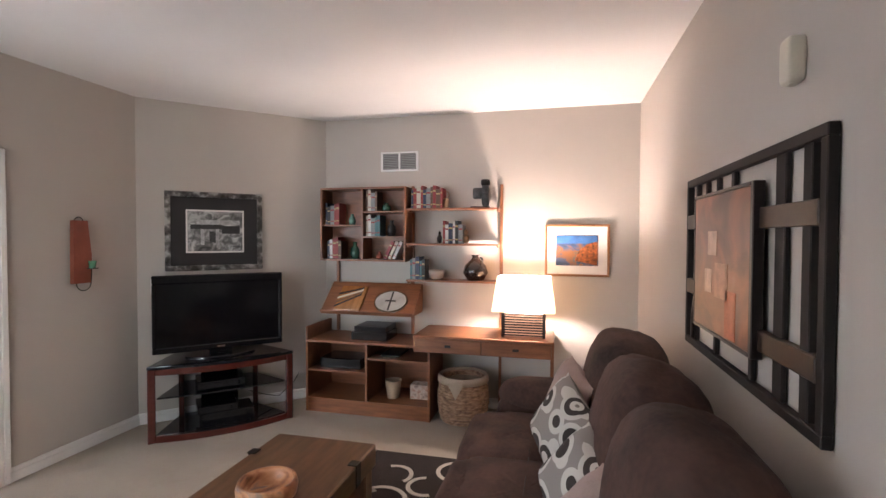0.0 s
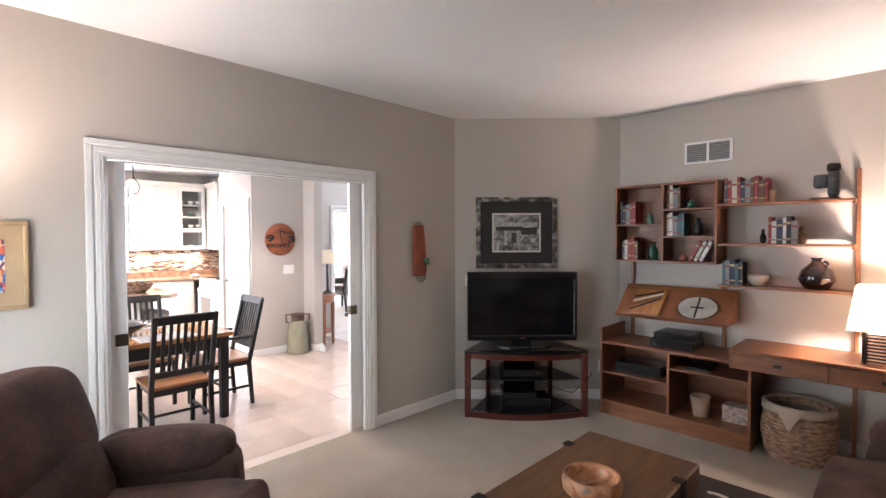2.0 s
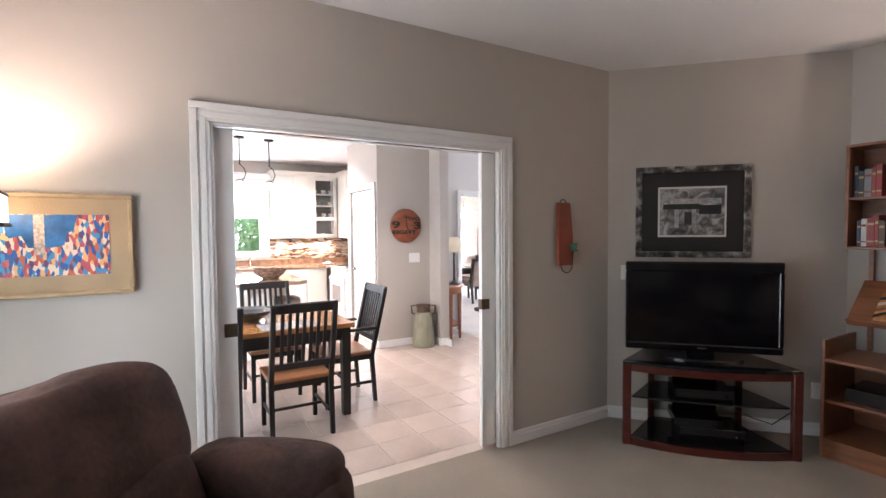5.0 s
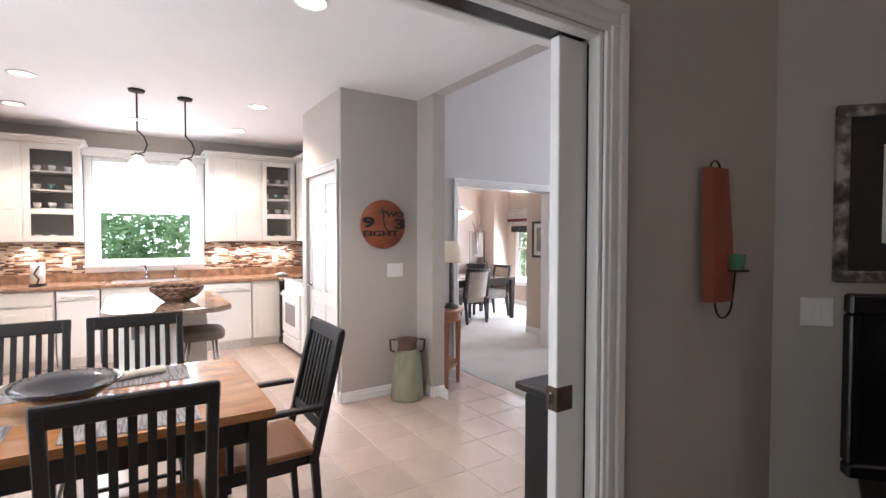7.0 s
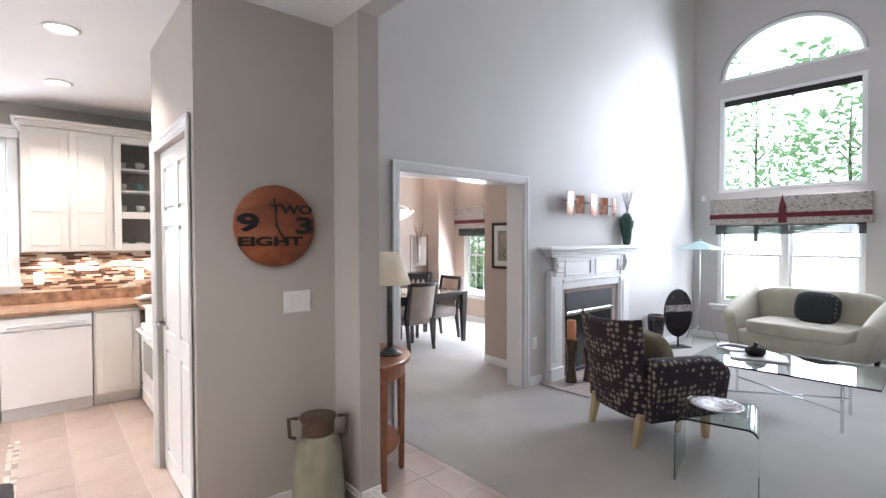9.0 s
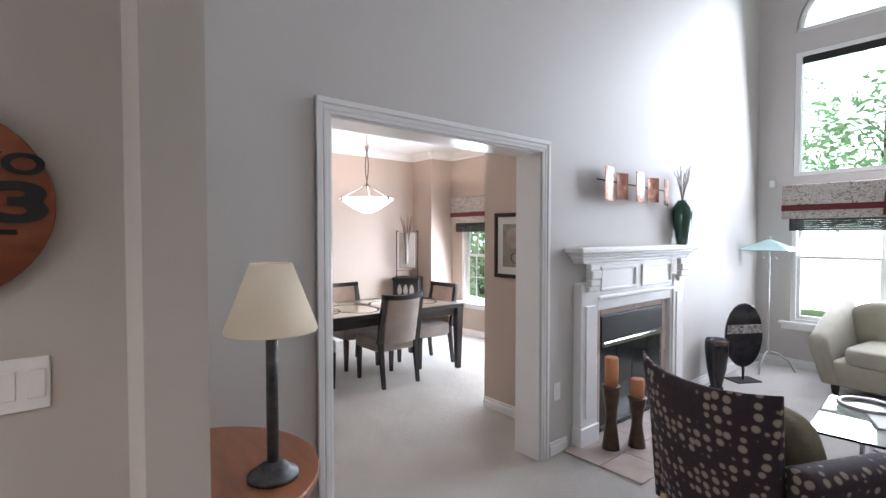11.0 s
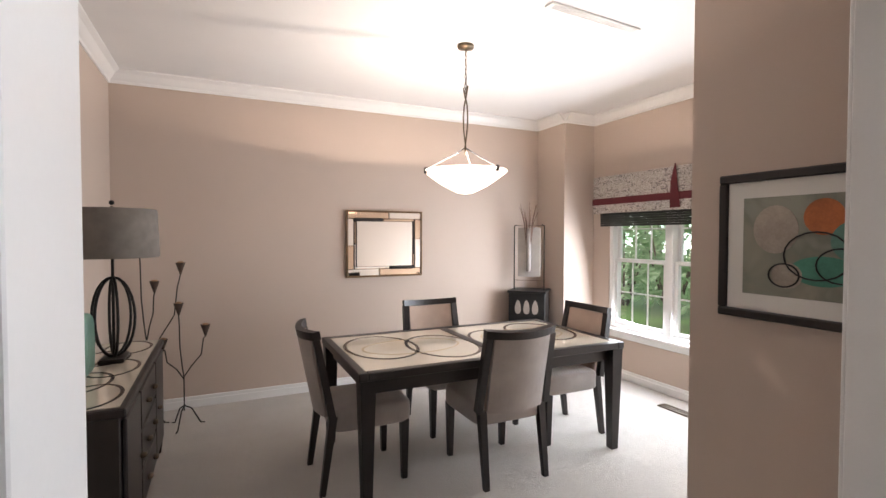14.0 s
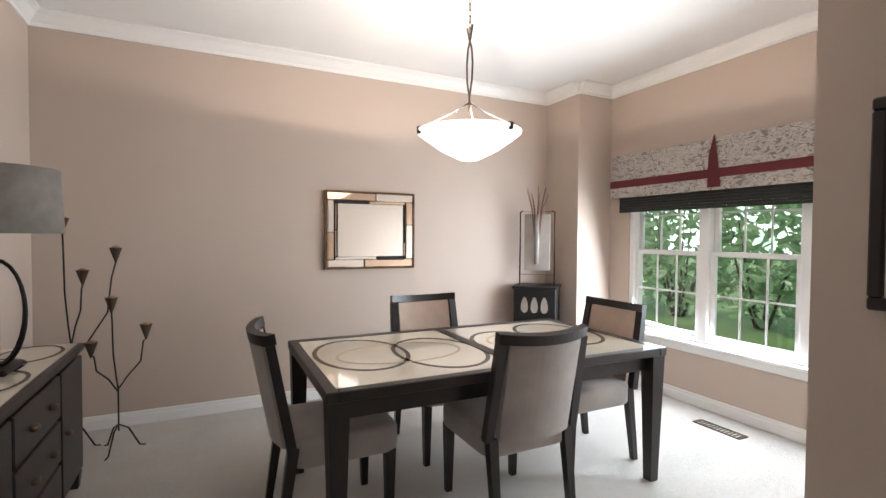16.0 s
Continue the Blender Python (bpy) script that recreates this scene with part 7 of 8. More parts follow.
part("back_shell", G().box(-1.20, 0.38, 0.05, 1.20, 0.47, 0.80, 0.03), brown_micro, sf)


def cushion(m, s, material, label):
    v = G()
    n = 16
    for side in (1, -1):
        grid = []
        for j in range(n + 1):
            for i in range(n + 1):
                u, w = 2 * i / n - 1, 2 * j / n - 1
                t = max(0.0, (1 - u ** 4) * (1 - w ** 4)) ** 0.55
                pull = 1 - 0.07 * (1 - abs(u)) * (w * w) - 0.0
                pull2 = 1 - 0.07 * (1 - abs(w)) * (u * u)
                grid.append((s * u * pull2, -side * 0.085 * t, s * w * pull))
        f = [(j * (n + 1) + i, j * (n + 1) + i + 1, (j + 1) * (n + 1) + i + 1, (j + 1) * (n + 1) + i) for j in range(n) for i in range(n)]
        v.add(grid, f if side == 1 else [q[::-1] for q in f], True)
    return solid("cushion", v, material, m, label, "cushion", "cushions on the sofa")


cushion(face(0.055, 2.60, 0.64, -68) @ pose(0, 0, 0, -22, 24, 0), 0.195, circles, "grey and white circle-print cushion leaning on the sofa")
cushion(face(0.09, 2.85, 0.69, -75) @ pose(0, 0, 0, -18, 12, 0), 0.19, rose_cloth, "plain dusty rose cushion behind a printed one")
cushion(face(0.11, 2.10, 0.60, -70) @ pose(0, 0, 0, -25, 30, 0), 0.18, circles, "circle-print cushion lying tilted on the sofa")
cushion(face(0.15, 1.82, 0.60, -70) @ pose(0, 0, 0, -20, 35, 0), 0.155, rose_cloth, "plain dusty rose cushion on the sofa")

# recliner
rc = thing("recliner", face(-2.42, 0.43, 0, 146), "brown microfibre recliner angled towards the television", "armchair")
part("base", G().box(-0.36, -0.36, 0.05, 0.36, 0.34, 0.32, 0.02), brown_micro, rc)
part("seat", rumple(puffs(G(), 0, -0.12, 0.385, 0.30, 0.36, 0.12), 0.010, 6, 21), brown_micro, rc)
part("footrest", rumple(G().soft(0, -0.44, 0.30, 0.31, 0.11, 0.20, 0.35, 32, e2=0.55), 0.010, 6, 22), brown_micro, rc)
lean = Matrix.Translation((0, 0.22, 0.42)) @ Matrix.Rotation(radians(-20), 4, "X")
part("lumbar_cushion", rumple(G().soft(0, 0.0, 0.13, 0.33, 0.14, 0.19, 0.35, 36, lean, e2=0.55), 0.010, 6, 23), brown_micro, rc)
bk = part("backrest", rumple(G().soft(0, 0.03, 0.41, 0.41, 0.16, 0.26, 0.36, 56, lean, e2=0.6), 0.015, 4.5, 24), brown_micro, rc)
part("seam", G().tube([(-0.33, -0.085, 0.27), (0, -0.11, 0.255), (0.33, -0.085, 0.27)], 0.004, 5, lean), dark_seam, bk)
part("back_shell", G().soft(0, 0.13, 0.24, 0.375, 0.075, 0.36, 0.25, 32, lean, e2=0.35), brown_micro, rc)
for s in (-1, 1):
    part("piping", G().tube([(s * x, y, z) for x, y, z in ((0.385, 0.06, 0.02), (0.405, 0.06, 0.2), (0.408, 0.06, 0.42), (0.385, 0.07, 0.56), (0.32, 0.08, 0.632))], 0.009, 6, lean), dark_seam, rc, "dark stitched piping")
    part("arm", rumple(G().soft(s * 0.43, -0.03, 0.33, 0.115, 0.35, 0.25, 0.3, 32, e2=0.4).soft(s * 0.435, -0.03, 0.565, 0.135, 0.32, 0.10, 0.6, 36, e2=0.7), 0.009, 6, 30 + s), brown_micro, rc)

# coffee table and rug
ct = thing("coffee_table", pose(-1.24, 1.97, 0), "thick brown plank coffee table with black iron straps", "table")
part("slab_top", G().box(-0.3, -0.63, 0.33, 0.3, 0.63, 0.45, 0.008), walnut, ct)
for sx in (-1, 1):
    for sy in (-1, 1):
        part("leg", G().box(sx * 0.24 - 0.05, sy * 0.55 - 0.05, 0.0, sx * 0.24 + 0.05, sy * 0.55 + 0.05, 0.33, 0.008), walnut, ct)
        part("strap", G().box(sx * 0.285 - 0.03, sy * 0.38 - 0.028, 0.4505, sx * 0.285 + 0.02, sy * 0.38 + 0.028, 0.456, 0.002).box(sx * 0.3005 + (0 if sx > 0 else -0.006), sy * 0.38 - 0.028, 0.34, sx * 0.3005 + (0.006 if sx > 0 else 0), sy * 0.38 + 0.028, 0.456, 0.002), iron, ct, "black iron strap")
part("shelf", G().box(-0.25, -0.56, 0.10, 0.25, 0.56, 0.13, 0.004), walnut, ct)
spalt = blotch("turned_spalted_bowl_wood", [(0.3, (0.10, 0.06, 0.05)), (0.42, (0.40, 0.16, 0.07)), (0.55, (0.58, 0.29, 0.14)), (0.66, (0.22, 0.18, 0.16)), (0.75, (0.62, 0.36, 0.20))], 6, 0.3, warp=1.5, stretch=(1, 1, 2))
solid("wooden_bowl", G().lathe([(0.0, 0.0), (0.10, 0.0), (0.125, 0.025), (0.13, 0.06), (0.122, 0.088), (0.112, 0.09), (0.108, 0.06), (0.09, 0.022), (0.0, 0.018)], 44, caps=False), spalt, pose(-1.19, 1.96, 0.4505), "turned spalted wood bowl on the coffee table", "bowl")
rug_dark = mat("chocolate_shag_rug", (0.022, 0.013, 0.010), 0.95, vary=0.2, scale=20, bump=0.9, bump_scale=250)
rug_white = mat("cream_rug_arc", (0.55, 0.51, 0.45), 0.95, vary=0.08, scale=20, bump=0.6, bump_scale=250)
rg = thing("area_rug", Matrix(), "chocolate area rug with cream curved arcs", "rug")
part("woven_field", G().box(-1.27, 1.30, 0.001, 0.0, 3.44, 0.014, 0.004), rug_dark, rg)
for cx, cy, r, a0, a1 in ((-1.02, 3.12, 0.13, -40, 120), (-0.78, 3.02, 0.12, 100, 300), (-1.0, 2.80, 0.17, 20, 250), (-0.62, 3.25, 0.14, 90, 260), (-1.14, 2.95, 0.1, 180, 330), (-0.75, 2.70, 0.15, -30, 140), (-1.05, 2.45, 0.14, 60, 280), (-0.7, 2.3, 0.16, 10, 200), (-0.85, 1.8, 0.15, 90, 300)):
    n, k = 18, []
    for q in (r, r - 0.028):
        k += [(cx + q * math.cos(radians(a0 + (a1 - a0) * i / n)), cy + q * math.sin(radians(a0 + (a1 - a0) * i / n)), 0.0165) for i in range(n + 1)]
    low = [(x, y, 0.0135) for x, y, _ in k]
    f = [(n + 1 + i, n + 2 + i, i + 1, i) for i in range(n)]
    o = 2 * (n + 1)
    f += [(i, i + 1, o + i + 1, o + i) for i in range(n)] + [(o + n + 1 + i, o + n + 2 + i, n + 2 + i, n + 1 + i) for i in range(n)]
    part("arc", G().add(k + low, f), rug_white, rg, "cream woven arc")

# television corner
TVR = 44.3
td = face(-2.61, 3.50, 0, TVR)
ts = thing("tv_stand", td, "dark cherry corner television stand with black glass shelves", "tv stand")


def bow(hw, y0, bulge, yb, hwb, n=14):
    return [(-hw + 2 * hw * i / n, y0 - bulge * (1 - (2 * i / n - 1) ** 2)) for i in range(n + 1)] + [(hwb, yb), (-hwb, yb)]


part("top", G().prism(bow(0.545, -0.0, 0.09, 0.46, 0.33), 0.57, 0.592, c=0.004), smoke_glass, ts, "black glass top")


def bow_rail(z0, z1, hw, bulge, t, n=14):
    xs = [-hw + 2 * hw * i / n for i in range(n + 1)]
    arc_y = lambda x: -bulge * (1 - (x / hw) ** 2)
    k = G().prism([(x, arc_y(x)) for x in xs] + [(x, arc_y(x) + t) for x in xs[::-1]], z0, z1)
    return k


part("top_rail", bow_rail(0.52, 0.57, 0.49, 0.085, 0.03), cherry, ts)
part("bottom_rail", bow_rail(0.0, 0.05, 0.49, 0.085, 0.03), cherry, ts)
for s in (-1, 1):
    part("post", G().box(s * 0.515 - 0.027, -0.01, 0.0, s * 0.515 + 0.027, 0.045, 0.57, 0.006), cherry, ts)
    part("back_post", G().box(s * 0.3 - 0.02, 0.40, 0.0, s * 0.3 + 0.02, 0.44, 0.57, 0.005), cherry, ts)
part("shelf", G().prism(bow(0.48, 0.03, 0.04, 0.43, 0.3), 0.325, 0.337), smoke_glass, ts, "black glass shelf")
part("bottom", G().prism(bow(0.485, 0.03, 0.085, 0.43, 0.3), 0.04, 0.055), smoke_glass, ts, "black glass bottom")
part("spine", G().box(-0.15, 0.40, 0.055, 0.15, 0.425, 0.57), black_plastic, ts)
for w, h, x, z, lab in ((0.36, 0.075, -0.02, 0.338, "black set-top box on the glass shelf"), (0.40, 0.09, 0.03, 0.056, "black receiver on the bottom shelf"), (0.3, 0.06, -0.05, 0.147, "slim black player stacked on a receiver")):
    b = thing("media_box", td @ pose(x, 0.17, z), lab, "electronics", "boxes in the tv stand")
    part("case", G().box(-w / 2, -0.13, 0, w / 2, 0.13, h, 0.004), black_plastic, b)
    part("display", G().box(-w / 2 + 0.03, -0.132, h * 0.35, 0.02, -0.13, h * 0.7), smoke_glass, b)
    part("knob", G().lathe([(0.012, 0), (0.011, 0.008)], 14, pose(w / 2 - 0.05, -0.13, h / 2, 90, 0, 0)), black_plastic, b)
tv = thing("television", face(-2.745, 3.625, 0.592, TVR), "large flat black television, switched off", "television")
part("bezel", G().box(-0.50, -0.02, 0.63 - 0.02, 0.50, 0.03, 0.68, 0.008).box(-0.50, -0.02, 0.05, 0.50, 0.03, 0.10, 0.008).box(-0.50, -0.02, 0.10, -0.47, 0.03, 0.61, 0.006).box(0.47, -0.02, 0.10, 0.50, 0.03, 0.61, 0.006), black_plastic, tv)
part("screen", G().box(-0.47, -0.012, 0.10, 0.47, 0.02, 0.61), screen_mat, tv)
part("back_cover", G().box(-0.46, 0.03, 0.08, 0.46, 0.07, 0.64, 0.02), black_plastic, tv)
part("badge", G().box(-0.03, -0.022, 0.068, 0.03, -0.02, 0.08), chrome, tv)
part("neck", G().box(-0.09, -0.005, 0.012, 0.09, 0.03, 0.06, 0.004), black_plastic, tv)
part("foot", G().prism([(0.27 * math.cos(a * math.pi / 12), 0.13 * math.sin(a * math.pi / 12)) for a in range(24)], 0.0, 0.014, c=0.005), smoke_glass, tv)
cable = G().tube([(-2.36, 4.22, 0.3), (-2.4, 4.2, 0.22), (-2.5, 4.1, 0.1), (-2.58, 4.0, 0.14), (-2.68, 3.9, 0.2)], 0.004, 5)
solid("power_cable", cable, black_plastic, Matrix(), "thin black cable hanging from the wall outlet", "cable")
wall_plate(face(-2.36, 4.42, 0.33, TVR), 0.075, 0.12, 1, "white outlet plate behind the television stand")

silver_frame = blotch("distressed_silver_frame", [(0.35, (0.05, 0.045, 0.04)), (0.5, (0.16, 0.15, 0.14)), (0.62, (0.45, 0.44, 0.42))], 14, 0.35, metal=0.5)
dark_board = mat("charcoal_mat_board", (0.022, 0.019, 0.018), 0.7, vary=0.1)
photo = blotch("black_and_white_photograph", [(0.25, (0.03, 0.03, 0.03)), (0.45, (0.16, 0.16, 0.155)), (0.55, (0.36, 0.36, 0.35)), (0.7, (0.62, 0.62, 0.60))], 12, 0.3, warp=1.2, detail=6)
bp = framed(face(-2.963, 3.837, 1.632, TVR), 0.79, 0.69, 0.045, silver_frame, 0.0, dark_board, white_board, "black and white house photograph in a distressed silver frame", print_box=(-0.235, 0.235, -0.19, 0.19))
part("photograph", G().box(-0.222, -0.0195, -0.175, 0.222, -0.018, 0.175), photo, bp, "black and white photograph")
for x0, x1, z0, z1, c in ((-0.2, 0.05, 0.02, 0.06, 0.04), (-0.15, 0.2, 0.06, 0.10, 0.5), (0.05, 0.2, -0.02, 0.05, 0.03), (-0.12, -0.09, -0.12, 0.02, 0.5), (0.0, 0.03, -0.12, 0.02, 0.45), (-0.05, 0.0, -0.1, 0.0, 0.06)):
    part("photo_shape", G().box(x0, -0.0205, z0, x1, -0.0195, z1), mat("photo_grey_%d" % int(c * 100 + x0 * 100), (c, c, c), 0.4, vary=0.25, scale=30), bp)

# sconce on the west wall
terra = mat("terracotta_slab", (0.30, 0.075, 0.04), 0.55, vary=0.15, scale=7, bump=0.15)
sn = thing("candle_sconce", face(FX0, 2.905, 1.455, 90), "terracotta slab wall sconce with a green glass votive", "sconce")
part("slab", G().add([(-0.05, -0.012, 0.245), (0.055, -0.012, 0.245), (0.075, -0.02, 0.0), (0.062, -0.03, -0.21), (-0.07, -0.03, -0.21), (-0.06, -0.02, 0.0), (-0.05, -0.045, 0.245), (0.055, -0.045, 0.245), (0.075, -0.055, 0.0), (0.062, -0.065, -0.21), (-0.07, -0.065, -0.21), (-0.06, -0.055, 0.0)],
                    [(0, 5, 4, 3, 2, 1), (6, 7, 8, 9, 10, 11), (0, 1, 7, 6), (1, 2, 8, 7), (2, 3, 9, 8), (3, 4, 10, 9), (4, 5, 11, 10), (5, 0, 6, 11)]), terra, sn)
part("wire", G().tube([(0.005 - 0.055 * math.cos(a * math.pi / 12), -0.062, -0.21 - 0.055 * math.sin(a * math.pi / 12)) for a in range(13)] + [(0.062, -0.066, -0.16), (0.062, -0.07, -0.105)], 0.0035, 6), iron, sn)
part("hanger", G().tube([(0.03 * math.cos(a * math.pi / 10), -0.029, 0.245 + 0.025 * math.sin(a * math.pi / 10)) for a in range(11)], 0.0035, 6), iron, sn)
cup_at = Matrix.Translation((0.062, -0.075, -0.03))
part("cup_plate", G().lathe([(0.0, -0.08), (0.036, -0.078), (0.037, -0.072), (0.0, -0.074)], 20, cup_at), iron, sn)
part("votive", G().lathe([(0.02, -0.072), (0.027, -0.02), (0.0245, -0.02), (0.018, -0.068), (0.0, -0.068)], 20, cup_at, caps=False), mat("green_votive_glass", (0.07, 0.20, 0.12), 0.1, vary=0.1), sn, "green glass votive cup")

# city picture and torchiere
gold_frame = mat("pale_gold_frame", (0.46, 0.33, 0.19), 0.4, metal=0.2, vary=0.12, scale=10)
tan_board = mat("tan_mat_board", (0.42, 0.31, 0.19), 0.85, vary=0.06, bump=0.2)
city = blotch("city_lights_painting", [(0.0, (0.02, 0.10, 0.35)), (0.18, (0.55, 0.12, 0.06)), (0.3, (0.05, 0.25, 0.50)), (0.45, (0.75, 0.42, 0.20)), (0.58, (0.12, 0.05, 0.12)), (0.7, (0.75, 0.62, 0.50)), (0.85, (0.45, 0.08, 0.10))], 64, 0.4, "cell", hard=True, stretch=(1.3, 1, 0.6))
cp = framed(face(FX0, -0.06, 1.455, 90), 0.64, 0.44, 0.02, gold_frame, 0.07, tan_board, city, "bright city street painting in a pale gold frame", depth=0.035)
part("sky", G().prism([(-0.14, 0.128), (0.12, 0.128), (0.10, 0.06), (0.08, 0.05), (0.07, 0.0), (0.03, -0.01), (-0.05, -0.01), (-0.07, 0.04), (-0.11, 0.03)], 0, 0.001, pose(0, -0.0205, 0, 90, 0, 0)), mat("painted_blue_sky", (0.02, 0.16, 0.42), 0.4, vary=0.3, scale=20), cp, "blue painted sky")
part("tower", G().box(-0.03, -0.023, -0.04, 0.005, -0.0215, 0.13), mat("painted_pale_tower", (0.70, 0.55, 0.45), 0.4, vary=0.3, scale=60), cp, "pale painted tower")

tr = thing("torchiere", pose(-3.10, -0.25, 0, 0, 0, 97), "dark iron mission torchiere with a diamond motif, lit", "floor lamp")
part("base", G().lathe([(0.0, 0), (0.14, 0), (0.14, 0.015), (0.05, 0.03), (0.0, 0.03)], 28), iron, tr)
for x in (-0.066, 0.066):
    part("upright", G().box(x - 0.009, -0.009, 0.025, x + 0.009, 0.009, 1.53, 0.002), iron, tr)
part("centre_bar", G().box(-0.008, -0.008, 0.025, 0.008, 0.008, 1.16, 0.002), iron, tr)
part("diamond", G().tube([(-0.056, 0, 1.22), (0, 0, 1.28), (0.056, 0, 1.22), (0, 0, 1.16)], 0.009, 4, None, True), iron, tr)
part("ring", G().tube([(-0.056, 0, 1.22), (-0.02, 0, 1.205), (0.0, 0, 1.20), (0.02, 0, 1.205), (0.056, 0, 1.22)], 0.005, 4), iron, tr)
for z in (0.15, 0.815, 1.43):
    part("crossbar", G().box(-0.086, -0.016, z - 0.011, 0.086, 0.016, z + 0.011, 0.003), iron, tr)
amber = mat("amber_torchiere_pane", (0.42, 0.24, 0.10), 0.3, vary=0.2, scale=20, emit=(1.0, 0.6, 0.3), power=0.25)
part("amber_pane", G().box(-0.05, -0.004, 1.445, 0.05, 0.004, 1.525), amber, tr, "amber glass pane")
part("cap", G().box(-0.135, -0.135, 1.53, 0.135, 0.135, 1.545, 0.003), iron, tr)
glow = mat("glowing_torchiere_glass", (0.9, 0.85, 0.75), 0.5, vary=0, emit=(1.0, 0.80, 0.56), power=7.0)
for q in range(4):
    part("glass", G().box(-0.12, -0.125, 1.55, 0.12, -0.12, 1.645, 0.0, Matrix.Rotation(radians(90 * q), 4, "Z")), glow, tr, "glowing glass shade")
    part("rim", G().box(-0.13, -0.13, 1.645, 0.13, -0.12, 1.656, 0.002, Matrix.Rotation(radians(90 * q), 4, "Z")), iron, tr)

# shelving system on the north wall
BW = FY1
hc = thing("hanging_bookcase", pose(-1.755, BW, 1.36), "teak wall-hung bookcase with open compartments", "bookcase")
w, d, h = 0.85, 0.24, 0.69
g = G().box(-w / 2, -d, 0, w / 2, -0.012, 0.018, 0.002).box(-w / 2, -d, h - 0.018, w / 2, -0.012, h, 0.002).box(-w / 2, -d, 0.018, -w / 2 + 0.018, -0.012, h - 0.018, 0.002).box(w / 2 - 0.018, -d, 0.018, w / 2, -0.012, h - 0.018, 0.002)
part("case", g, teak, hc)
part("back_panel", G().box(-w / 2, -0.012, 0, w / 2, -0.004, h), teak, hc)
part("divider", G().box(-0.009, -d + 0.004, 0.018, 0.009, -0.012, h - 0.018), teak, hc)
for x0, x1, z in ((-w / 2 + 0.018, -0.009, 0.335), (0.009, w / 2 - 0.018, 0.225), (0.009, w / 2 - 0.018, 0.46)):
    part("shelf", G().box(x0, -d + 0.006, z - 0.008, x1, -0.013, z + 0.008, 0.001), teak, hc)
for i, z in enumerate((1.85, 1.53, 1.20)):
    s = thing("wall_shelf", pose(-0.905, BW, z), "thin teak wall shelf between wooden rails", "shelf", "teak wall shelves")
    part("board", G().box(-0.42, -0.235, -0.018, 0.42, -0.034, 0.0, 0.003), teak, s)
    for e in (-0.41, 0.41):
        part("peg", G().box(e - 0.008, -0.2, -0.035, e + 0.008, -0.034, -0.018, 0.002), teak, s)
for x, z0, z1 in ((-0.48, 0.76, 2.07), (-1.325, 0.66, 2.07), (-2.10, 0.66, 1.36)):
    r = thing("shelf_rail", pose(x, BW, 0), "slim teak wall rail of the shelving system", "rail", "teak wall rails")
    part("rail", G().box(-0.014, -0.033, z0, 0.014, -0.001, z1, 0.004), teak, r)
ss = thing("sloped_shelf", pose(-1.67, BW, 0.0), "teak sloped display shelf", "shelf")
sl = Matrix.Translation((0, -0.34, 0.89)) @ Matrix.Rotation(radians(42), 4, "X")
part("board", G().box(-0.45, 0.0, 0.0, 0.45, 0.37, 0.016, 0.002, sl), teak, ss)
part("ledge", G().box(-0.45, -0.012, -0.01, 0.45, 0.0, 0.035, 0.002, sl), teak, ss)
for e in (-0.44, 0.44):
    part("bracket", G().prism([(-0.34, 0.88), (-0.035, 0.88), (-0.035, 1.14)], -0.008, 0.008, pose(e, 0, 0) @ Matrix(((0, 0, 1, 0), (1, 0, 0, 0), (0, 1, 0, 0), (0, 0, 0, 1)))), teak, ss)
stripe = blotch("striped_inlay_wood", [(0.35, (0.50, 0.33, 0.16)), (0.45, (0.10, 0.05, 0.03)), (0.53, (0.58, 0.42, 0.24)), (0.62, (0.30, 0.15, 0.07))], 5, 0.35, stretch=(2.5, 2.5, 0.3))
bd = thing("cutting_board", pose(-1.86, BW, 0) @ sl @ pose(0, 0.0, 0.017), "striped inlaid wooden board propped on the sloped shelf", "board")
part("board", G().box(-0.13, 0.003, 0.0, 0.13, 0.30, 0.022, 0.006), honey, bd)
for i, c in enumerate((espresso, walnut, cream_glass, espresso)):
    part("stripe", G().add([(-0.13, 0.03 + i * 0.05, 0.0225), (-0.13, 0.055 + i * 0.05, 0.0225), (0.10, 0.21 + i * 0.025, 0.0225), (0.10, 0.185 + i * 0.025, 0.0225)], [(3, 2, 1, 0)]), c, bd, "inlaid diagonal stripe")
op = thing("oval_plate", pose(-1.46, BW, 0) @ sl @ pose(0, 0.13, 0.017), "oval pale stone plate with a dark rim and cross", "plate")
part("plate", G().prism([(0.155 * math.cos(a * math.pi / 16), 0.125 * math.sin(a * math.pi / 16)) for a in range(32)], 0.0, 0.018, c=0.006), mat("pale_stone_plate", (0.42, 0.40, 0.37), 0.3, vary=0.15, scale=9), op)
part("rim", G().tube([(0.152 * math.cos(a * math.pi / 16), 0.122 * math.sin(a * math.pi / 16), 0.014) for a in range(32)], 0.007, 6, None, True), nickel, op)
part("cross", G().box(-0.007, -0.11, 0.018, 0.007, 0.11, 0.021).box(-0.05, -0.006, 0.018, 0.05, 0.006, 0.022), iron, op)

lc = thing("low_cabinet", pose(-1.615, BW, 0), "low open teak media cabinet with shelves", "cabinet")
w, d, h = 1.17, 0.48, 0.655
x0, x1 = -w / 2, w / 2
part("side", G().box(x0, -d, 0.0, x0 + 0.02, -0.001, h + 0.12, 0.003), teak, lc)
part("side", G().box(x1 - 0.02, -d, 0.0, x1, -0.001, h, 0.003), teak, lc)
part("top", G().box(x0 + 0.02, -d, h - 0.02, x1 - 0.02, -0.001, h, 0.003), teak, lc)
part("bottom", G().box(x0 + 0.02, -d + 0.004, 0.11, x1 - 0.02, -0.014, 0.13), teak, lc)
